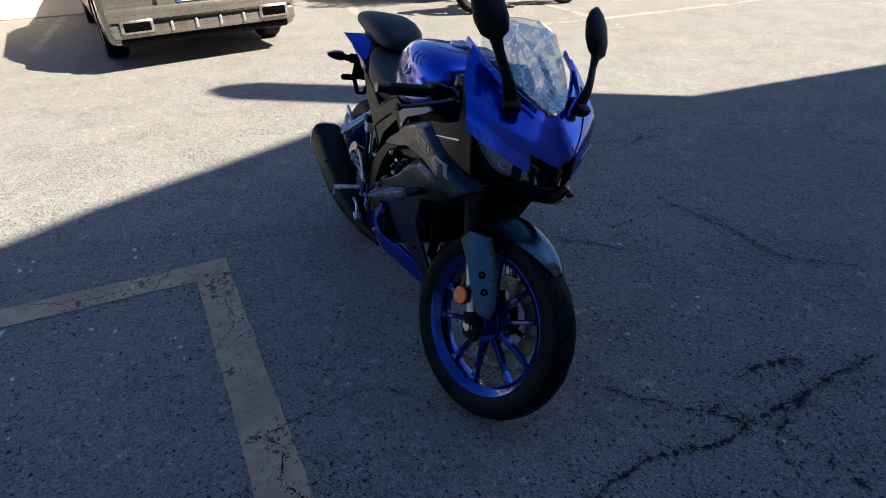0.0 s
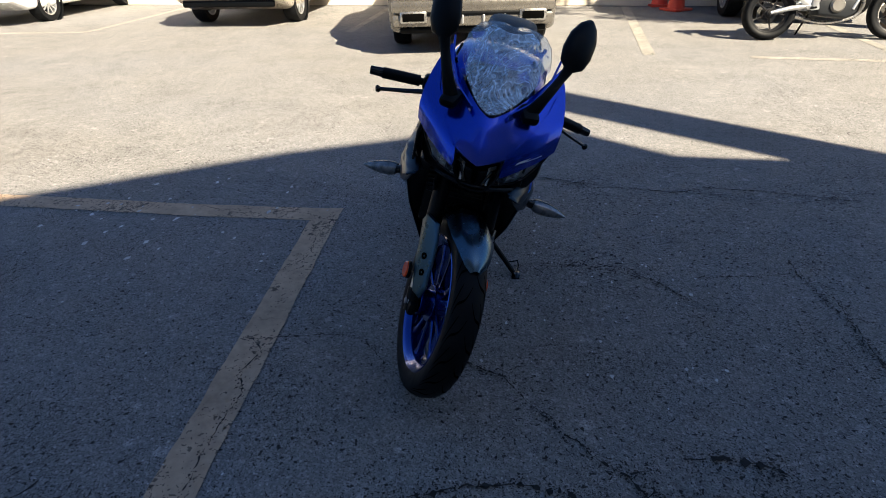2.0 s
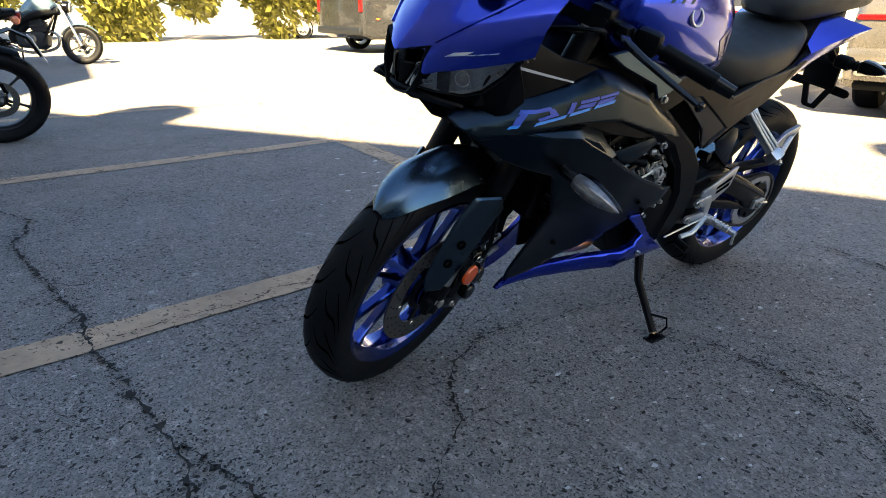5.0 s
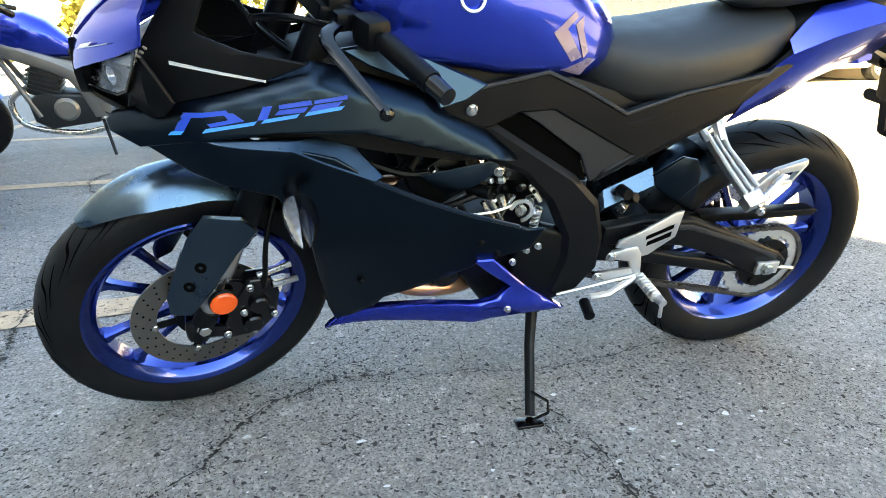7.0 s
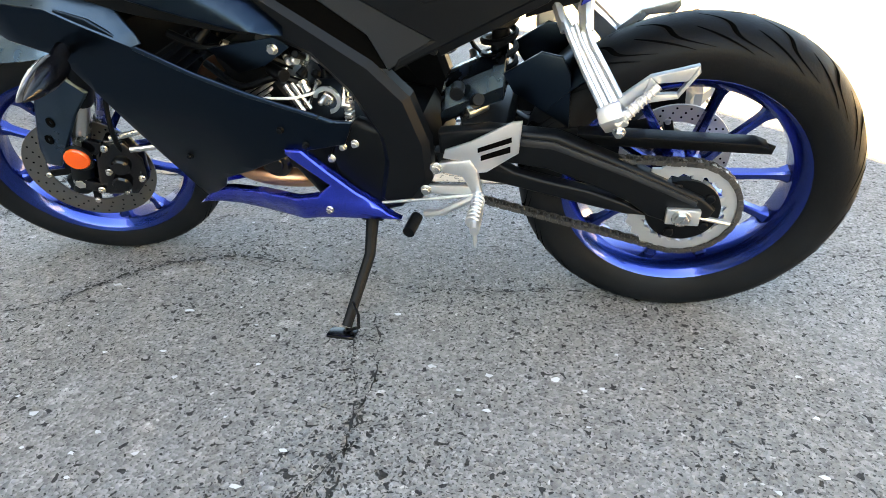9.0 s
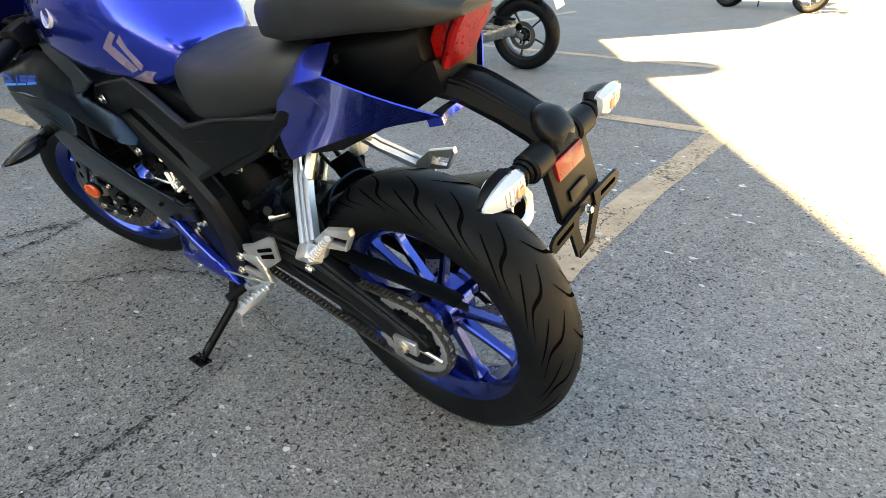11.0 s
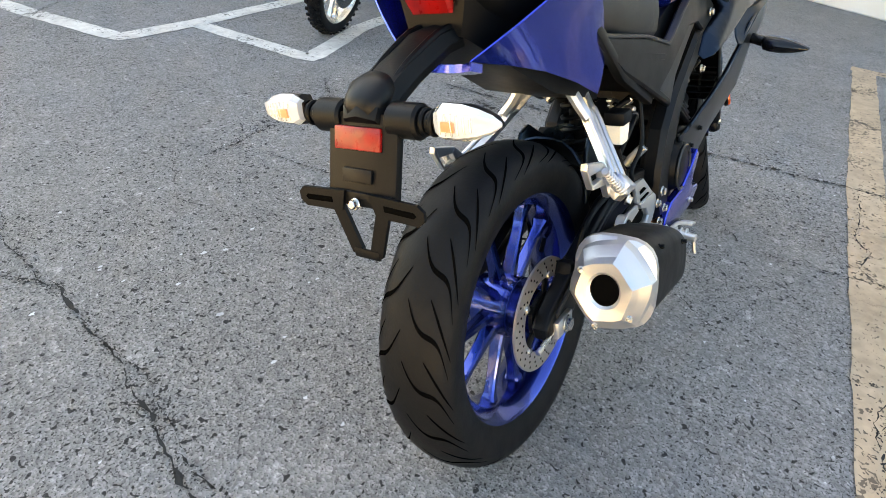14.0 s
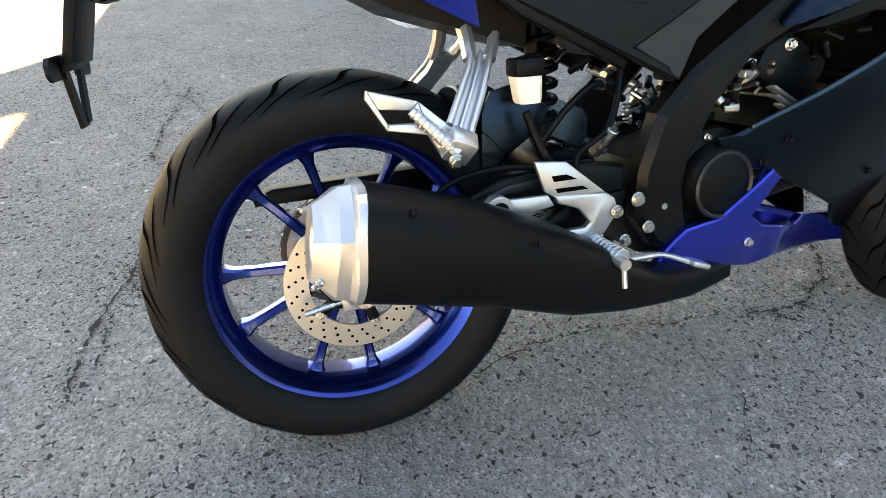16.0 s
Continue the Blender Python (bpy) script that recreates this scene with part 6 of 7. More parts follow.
    part("fairing_rim", mirrored(panel_bm(rim_o, lambda x, z: sidedepth(x, z) + 0.003 - 0.5 * max(0, z - float(np.interp(x, [0.66, 0.776, 0.873, 0.955], [0.493, 0.54, 0.587, 0.632]))), 0.006, 0.001, 0.03), side), M["satin"], bike, even=True)
    blade = [(1.248, 0.723), (1.077, 0.714), (1.0, 0.708), (0.965, 0.668), (0.937, 0.637), (0.954, 0.631), (1.04, 0.672), (1.086, 0.697), (1.164, 0.707)]
    lowline = lambda x: float(np.interp(x, [0.937, 0.954, 1.04, 1.086, 1.164, 1.25], [0.63, 0.631, 0.672, 0.697, 0.707, 0.72]))
    part("fairing_blade", mirrored(panel_bm(blade, lambda x, z: 0.2145 - 0.17 * max(0, 0.70 - z) - 0.42 * max(0, x - 1.2) - 0.9 * max(0, z - lowline(x)), 0.006, 0.002, 0.02), side), M["satin"], bike, even=True)
    tuck = [(1.06, 0.36), (1.075, 0.5), (1.12, 0.6), (1.25, 0.65), (1.3, 0.7), (1.2, 0.7), (1.05, 0.6), (1.0, 0.36)]
    part("fairing_inside", mirrored(outline_bm(tuck, 0.08, 0.088, 0.002), side), M["black"], bike)
    # slanted plain bars where the model mark stands, pale dashes below them
    for bar_o in ([(1.262, 0.735), (1.247, 0.735), (1.232, 0.757), (1.246, 0.76)], [(1.246, 0.762), (1.18, 0.767), (1.175, 0.760), (1.24, 0.756)], [(1.185, 0.762), (1.17, 0.762), (1.155, 0.75), (1.205, 0.742), (1.21, 0.747), (1.178, 0.752)], [(1.135, 0.75), (1.12, 0.751), (1.11, 0.771), (1.124, 0.77)], [(1.108, 0.757), (1.062, 0.76), (1.055, 0.768), (1.1, 0.764)], [(1.1, 0.772), (1.05, 0.778), (1.048, 0.771), (1.1, 0.766)], [(1.055, 0.761), (1.01, 0.766), (1.0, 0.775), (1.045, 0.77)], [(1.045, 0.777), (0.993, 0.784), (0.992, 0.778), (1.045, 0.772)]):
        part("mark_bar", mirrored(panel_bm(bar_o, lambda x, z: updepth(x, z) + 0.0015, 0.001, 0.0, 0.02), side), M["letter"] if side > 0 else M["dull_alu"], bike, even=True)
    for (xa, za), (xb, zb) in (((1.272, 0.728), (1.252, 0.73)), ((1.219, 0.734), (1.141, 0.743)), ((1.13, 0.745), (1.075, 0.752)), ((1.062, 0.754), (1.004, 0.762))):
        part("mark_dash", mirrored(panel_bm([(xa, za), (xb, zb), (xb - 0.006, zb + 0.006), (xa - 0.006, za + 0.006)], lambda x, z: updepth(x, z) + 0.002, 0.001, 0.0, 0.02), side), M["dash"] if side > 0 else M["dull_alu"], bike, even=True)
    # belly pan
    pan = [(1.061, 0.197), (1.004, 0.247), (0.844, 0.292), (0.695, 0.322), (0.666, 0.346), (0.748, 0.413), (0.744, 0.421), (0.71, 0.421), (0.616, 0.329), (0.531, 0.269), (0.661, 0.266), (0.864, 0.237)]
    pan = pan if side > 0 else [(0.486, 0.265), (0.515, 0.303), (0.55, 0.333), (0.609, 0.345), (0.708, 0.42), (0.727, 0.403), (0.674, 0.342), (0.70, 0.322), (0.803, 0.302), (0.832, 0.31), (1.012, 0.269), (1.05, 0.2), (0.978, 0.212), (0.744, 0.25), (0.70, 0.238), (0.608, 0.256)]
    pan_y = lambda x, z: float(np.interp(x, [0.53, 0.67, 0.74, 0.945, 1.04], [0.151, 0.165, 0.165, 0.076, 0.048]))
    pan_rise = lambda x: float(np.interp(x, [0.53, 0.7, 0.844, 1.004, 1.06], [0.275, 0.312, 0.278, 0.232, 0.197]))
    part("belly_pan", mirrored(panel_bm(pan, lambda x, z: pan_y(x, z) + 0.006 - 0.3 * max(0, pan_rise(x) - z) - 0.45 * max(0, min(0.02, z - pan_rise(x))) * (1 if side > 0 else 0), 0.02, 0.003, 0.012), side), M["blue"], bike, "glossy blue belly pan", 40, even=True)
    bolt((0.671, side * 0.170, 0.295), (0, side, 0), 0.006)
    for x, z in ((0.98, 0.375), (0.70, 0.43), (0.74, 0.465)):
        bolt((x, side * (sidedepth(x, z) + 0.001), z), (0, side, 0), 0.0055, None, None, "black")
    # front indicators
    oval = [(math.cos(q), math.sin(q)) for q in (2 * math.pi * k / 12 for k in range(12))]
    drop = ((0.228, 0.45), (0.234, 0.85), (0.25, 1.0), (0.28, 0.97), (0.308, 0.72), (0.33, 0.4), (0.345, 0.08))
    body_r = [[(1.086 - 0.1 * (y - 0.23) + 0.024 * s_ * u - 0.006, y, 0.615 - 0.14 * (y - 0.23) + 0.021 * s_ * v) for u, v in oval] for y, s_ in drop]
    ind = part("front_indicator", mirrored(joined(tube_bm([(1.1, 0.175, 0.632), (1.09, 0.235, 0.616)], 0.014, 12), loft_bm(body_r)), side), M["gloss"], bike, "teardrop front indicator on a short stalk")
    lens_r = [[(1.091 - 0.1 * (y - 0.23) + 0.0225 * s_ * max(u, -0.1), y + 0.002, 0.615 - 0.14 * (y - 0.23) + 0.0215 * s_ * v) for u, v in oval] for y, s_ in drop]
    part("indicator_lens", mirrored(loft_bm(lens_r), side), M["lens_smoke"], ind, "clear indicator lens")

# --- tank, seats, tail ---


def shell_rings(rows, n=28, e=0.6, flat_low=0.75):
    """Rings of a rounded body along x: (x, half-width, low, high)."""
    rings = []
    for x, hw, zb, zt in rows:
        mid, h = (zb + zt) / 2, (zt - zb) / 2
        ring = []
        for k in range(n):
            a = 2 * math.pi * k / n
            c, s = math.cos(a), math.sin(a)
            ring.append((x, hw * math.copysign(abs(c) ** e, c), mid + h * math.copysign(abs(s) ** (0.8 if s > 0 else flat_low), s)))
        rings.append(ring)
    return rings


TANK = [(0.985, 0.10, 0.87, 0.955), (0.97, 0.135, 0.85, 0.98), (0.93, 0.16, 0.825, 1.0), (0.87, 0.172, 0.81, 1.012), (0.80, 0.176, 0.80, 1.018), (0.73, 0.172, 0.787, 1.018), (0.67, 0.164, 0.783, 1.01), (0.62, 0.152, 0.778, 0.995), (0.58, 0.14, 0.77, 0.965), (0.545, 0.125, 0.772, 0.93), (0.51, 0.105, 0.79, 0.895), (0.488, 0.08, 0.815, 0.86)]
part("fuel_tank", loft_bm(shell_rings(TANK, 36, 0.42, 0.4)), M["blue"], bike, "glossy blue fuel tank", 60)


def tank_y(x, z):
    """Half-width of the tank at a point of its side."""
    col = list(zip(*sorted(TANK)))
    hw, zb, zt = (float(np.interp(x, col[0], col[k])) for k in (1, 2, 3))
    k = min(0.98, abs(z - (zb + zt) / 2) / ((zt - zb) / 2))
    return hw * math.sqrt(1 - k ** (2 / (0.8 if z > (zb + zt) / 2 else 0.4))) ** 0.42


part("filler_cap", joined(disc_bm(0.045, 0.012, (0.80, 0, 1.02), (-0.02, 0, 1), 28, 0.003), disc_bm(0.02, 0.016, (0.80, 0, 1.023), (0, 0, 1), 20)), M["alu"], bike, "silver fuel filler cap")
for side in (1, -1):
    for kn in ([(0.641, 0.868), (0.602, 0.90), (0.594, 0.892), (0.614, 0.873), (0.575, 0.822), (0.596, 0.815)], [(0.598, 0.879), (0.583, 0.892), (0.58, 0.869), (0.562, 0.829), (0.571, 0.819)], [(0.613, 0.80), (0.56, 0.819), (0.54, 0.814), (0.56, 0.799), (0.566, 0.785)]):
        part("tank_decal", mirrored(panel_bm(kn, lambda x, z: tank_y(x, z) + 0.0012, 0.002, 0.0, 0.012), side), M["tank_mark"], bike, "pale angular tank decal", 60, even=True)
    for k in range(3):
        ch = [(0.88 - 0.03 * k, 0.985), (0.865 - 0.03 * k, 0.97), (0.88 - 0.03 * k, 0.95), (0.872 - 0.03 * k, 0.95), (0.857 - 0.03 * k, 0.97), (0.872 - 0.03 * k, 0.985)]
        part("tank_chevron", mirrored(panel_bm(ch, lambda x, z: tank_y(x, z) + 0.001, 0.002, 0.0, 0.01), side), M["satin"], bike, even=True)
    disc_at = Vector((0.79, side * (tank_y(0.79, 0.925) + 0.001), 0.925))
    nrm = Vector((0, side * 0.93, 0.36))
    part("tank_badge", lathe_bm([(0.017, -0.004), (0.021, -0.004), (0.021, 0.003), (0.017, 0.003)], disc_at, 28, True, nrm), M["decal"], bike, "round silver tank badge ring")
    wing = [(1.0, 0.845), (0.916, 0.856), (0.752, 0.787), (0.793, 0.763), (0.839, 0.751), (0.849, 0.78), (0.953, 0.819)]
    part("tank_cover", mirrored(panel_bm(wing, lambda x, z: 0.184 - 0.35 * max(0, z - 0.755), 0.012, 0.003, 0.03), side), M["satin"], bike, "dark trim under the tank", even=True)
part("rider_seat", loft_bm(shell_rings([(0.575, 0.05, 0.775, 0.815), (0.55, 0.08, 0.755, 0.84), (0.50, 0.112, 0.725, 0.85), (0.44, 0.136, 0.712, 0.852), (0.37, 0.145, 0.722, 0.856), (0.30, 0.145, 0.735, 0.866), (0.23, 0.138, 0.755, 0.878), (0.17, 0.122, 0.775, 0.888), (0.12, 0.1, 0.80, 0.892), (0.09, 0.07, 0.82, 0.88)], 28, 0.7, 0.5)), M["seat"], bike, "black vinyl rider's seat", 60)
part("pillion_seat", loft_bm(shell_rings([(0.235, 0.05, 0.895, 0.93), (0.21, 0.082, 0.885, 0.965), (0.14, 0.105, 0.89, 0.99), (0.05, 0.115, 0.905, 1.003), (-0.04, 0.116, 0.92, 1.006), (-0.12, 0.112, 0.93, 1.0), (-0.175, 0.1, 0.94, 0.985), (-0.205, 0.078, 0.95, 0.97)], 28, 0.62, 0.4)), M["seat"], bike, "raised black pillion seat", 60)
part("seat_base", loft_bm(shell_rings([(0.5, 0.1, 0.69, 0.75), (0.3, 0.12, 0.70, 0.80), (0.1, 0.105, 0.76, 0.90), (-0.04, 0.095, 0.82, 0.93), (-0.09, 0.085, 0.85, 0.94), (-0.12, 0.07, 0.87, 0.945)], 20, 0.7, 0.6)), M["black"], bike, "black tail body")
for side in (1, -1):
    # the winged tail cowl slants inwards to its lower edge
    low_l = [(0.212, 0.102, 0.672), (0.13, 0.096, 0.712), (0.04, 0.084, 0.748), (-0.05, 0.07, 0.775), (-0.13, 0.056, 0.795)]
    top_l = [(0.185, 0.122, 0.775), (0.14, 0.14, 0.82), (0.08, 0.16, 0.855), (0.02, 0.175, 0.88), (-0.044, 0.187, 0.90)]
    rows = [[Vector(a).lerp(Vector(b), k / 5) + Vector((0, 0.006 * math.sin(k / 5 * math.pi), 0)) for k in range(6)] for a, b in zip(low_l, top_l)]
    part("tail_cowl", mirrored(sheet_bm(rows, 0.0025), side), M["blue"], bike, "blue tail side cowl", 50)
    rows = [[Vector(a).lerp(Vector(b), k / 3) for k in range(4)] for a, b in zip(top_l[1:], [(0.14, 0.118, 0.842), (0.11, 0.108, 0.872), (0.075, 0.098, 0.9), (0.01, 0.11, 0.915)])]
    part("tail_wing", mirrored(sheet_bm(rows, 0.0025), side), M["blue"], bike, "thin blue tail wing", 50)
    trim = [(0.47, 0.698), (0.24, 0.745), (0.145, 0.797), (0.09, 0.845), (0.0, 0.9), (0.0, 0.887), (0.08, 0.83), (0.13, 0.78), (0.24, 0.728), (0.45, 0.688)]
    part("seat_trim", mirrored(panel_bm(trim, lambda x, z: 0.15 - 0.07 * max(0, 0.45 - x), 0.01, 0.002, 0.05), side), M["frame_black"], bike, even=True)
    sub = [(0.44, 0.615), (0.28, 0.70), (0.13, 0.815), (0.118, 0.80), (0.26, 0.685), (0.43, 0.6)]
    part("subframe_rail", mirrored(outline_bm(sub, 0.115, 0.135, 0.005), side), M["frame_black"], bike, "black rear subframe rail")
rows = [[(x + 0.02 * (1 - (y / 0.056) ** 2), y, z - 0.008 * (1 - (y / 0.056) ** 2)) for y in np.linspace(-0.056, 0.056, 9)] for x, z in ((-0.13, 0.795), (-0.10, 0.786))]
part("tail_lip", sheet_bm(rows, 0.012), M["blue"], bike, "blue lip under the tail light")
part("undertail", loft_bm([[(x, y, z) for y, z in ((-hw, zt), (hw, zt), (hw * 0.8, zb), (-hw * 0.8, zb))] for x, hw, zb, zt in ((0.3, 0.08, 0.64, 0.72), (0.1, 0.085, 0.70, 0.80), (-0.05, 0.075, 0.78, 0.86), (-0.13, 0.055, 0.83, 0.88))]), M["black"], bike, "black undertail")
LIGHT = ((-0.038, 0.94), (0.038, 0.94), (0.043, 0.915), (0.034, 0.860), (-0.034, 0.860), (-0.043, 0.915))
tl = part("tail_light", loft_bm([[(x - 0.55 * (z - 0.85), y * k, z) for y, z in LIGHT] for x, k in ((-0.09, 1.0), (-0.124, 1.0), (-0.130, 0.9))]), M["red"], bike, "large red tail light lens", 25)
part("tail_light_rim", loft_bm([[(-0.118 - 0.55 * (z - 0.85), y * s, 0.9 + (z - 0.9) * s) for y, z in LIGHT] for s in (1.0, 1.13)], False), M["gloss"], tl)

# --- plate hanger, rear lights ---
hang = part("plate_hanger", joined(loft_bm([[(x + 0.012 * u, y * hw, z + 0.014 * v) for u, v, y in ((-1, 1, -0.8), (-1.4, 1.4, 0), (-1, 1, 0.8), (0, 0, 1), (1, -1, 0.7), (1, -1, -0.7), (0, 0, -1))] for x, z, hw in ((-0.09, 0.828, 0.042), (-0.15, 0.822, 0.04), (-0.22, 0.797, 0.036), (-0.265, 0.776, 0.034), (-0.29, 0.760, 0.036), (-0.296, 0.745, 0.034))]), tube_bm([(-0.285, -0.112, 0.755), (-0.285, 0.112, 0.755)], 0.0125, 14)), M["black"], bike, "black number plate hanger", 45)
for s in (1, -1):
    part("hanger_ridge", tube_bm([(-0.10, s * 0.026, 0.842), (-0.155, s * 0.025, 0.838), (-0.225, s * 0.022, 0.812), (-0.268, s * 0.021, 0.79)], [0.004, 0.006, 0.006, 0.004], 8, 3), M["black"], hang)
    part("stalk_boss", lathe_bm([(0.0, -0.024), (0.019, -0.024), (0.0225, -0.02), (0.0225, 0.02), (0.019, 0.024), (0.0, 0.024)], (-0.287, s * 0.062, 0.756), 24, False), M["black"], hang)
part("hanger_knuckle", loft_bm(shell_rings([(-0.255, 0.02, 0.774, 0.806), (-0.266, 0.03, 0.766, 0.81), (-0.284, 0.034, 0.76, 0.805), (-0.3, 0.03, 0.757, 0.79), (-0.308, 0.018, 0.76, 0.78)], 20, 0.8, 0.8)), M["frame_black"], hang, "rounded knuckle of the hanger", 60)
part("hanger_plate", outline_bm([(-0.30, 0.765), (-0.285, 0.765), (-0.315, 0.66), (-0.33, 0.655)], -0.058, 0.058, 0.003), M["black"], hang)
part("rear_reflector", box_bm((0.008, 0.078, 0.030), (-0.309, 0.005, 0.735), 0.002, (0, 14, 0)), M["red"], hang, "red rectangular reflector")
part("hanger_window", box_bm((0.004, 0.05, 0.018), (-0.323, 0.004, 0.69), 0.001, (0, 14, 0)), M["frame_black"], hang)
for side in (1, -1):
    for k in range(4):
        part("stalk_ring", disc_bm(0.0175 - 0.0035 * (k % 2), 0.0065, (-0.285, side * (0.089 + 0.0068 * k), 0.756), (0, 1, 0), 18, 0.002), M["black"], hang)
    body_r = [[(-0.284 + u * 0.018 * s, side * y, 0.76 + v * 0.021 * s) for u, v in ((1, 0), (0.8, 0.8), (0, 1), (-0.9, 0.8), (-1, 0), (-0.9, -0.8), (0, -1), (0.8, -0.8))] for y, s in ((0.112, 0.6), (0.122, 1.0), (0.15, 0.97), (0.17, 0.74), (0.186, 0.44), (0.194, 0.12))]
    ind = part("rear_indicator", loft_bm(body_r), M["black"], bike, "rear indicator on a ribbed rubber stalk")
    lens = [[(-0.292 + u * 0.019 * s, side * y, 0.762 + v * 0.0215 * s) for u, v in ((0.2, 0), (0.1, 0.8), (-0.3, 1), (-0.9, 0.7), (-1, 0), (-0.9, -0.7), (-0.3, -1), (0.1, -0.8))] for y, s in ((0.114, 0.7), (0.124, 1.0), (0.15, 0.99), (0.17, 0.78), (0.187, 0.48), (0.197, 0.12))]
    part("indicator_lens", loft_bm(lens), CLOUDY, ind, "clear faceted indicator lens", 20)
    for k in range(6):
        part("lens_rib", box_bm((0.004, 0.0012, 0.028 - 0.003 * abs(k - 1.5)), (-0.3108 + 0.0012 * abs(k - 2), side * (0.126 + 0.008 * k), 0.762), 0.0003), M["lens_in"], ind)
    part("amber_bulb", box_bm((0.003, 0.018, 0.012), (-0.3112, side * 0.137, 0.76), 0.001), M["amber_in"], ind)
# slotted bracket for a plate that is not fitted: two flat arms and a V
brk = part("plate_bracket", box_bm((0.005, 0.11, 0.02), (-0.329, 0, 0.66), 0.002), M["black"], bike, "black slotted number plate bracket")
part("bracket_foot", box_bm((0.005, 0.045, 0.014), (-0.333, 0, 0.582), 0.002), M["black"], brk)
for s in (1, -1):
    part("bracket_arm", loft_bm([[(x, s * y, z) for y, z in ((0.02, 0.672), (0.098, 0.668), (0.108, 0.66), (0.108, 0.648), (0.098, 0.64), (0.03, 0.642))] for x in (-0.331, -0.336)]), M["black"], brk)
    part("bracket_leg", loft_bm([[(-0.331 + dx, s * (y + dy), z) for dx, dy in ((-0.003, -0.011), (0.003, -0.011), (0.003, 0.011), (-0.003, 0.011))] for y, z in ((0.042, 0.655), (0.015, 0.58))]), M["black"], brk)
    part("arm_slot", loft_bm([[(x, s * y, z) for y, z in ((0.045, 0.660), (0.092, 0.658), (0.096, 0.654), (0.092, 0.65), (0.045, 0.652))] for x in (-0.3355, -0.3365)]), M["groove"], brk)
bolt((-0.337, 0.003, 0.656), (-1, 0, 0.2), 0.006, brk)


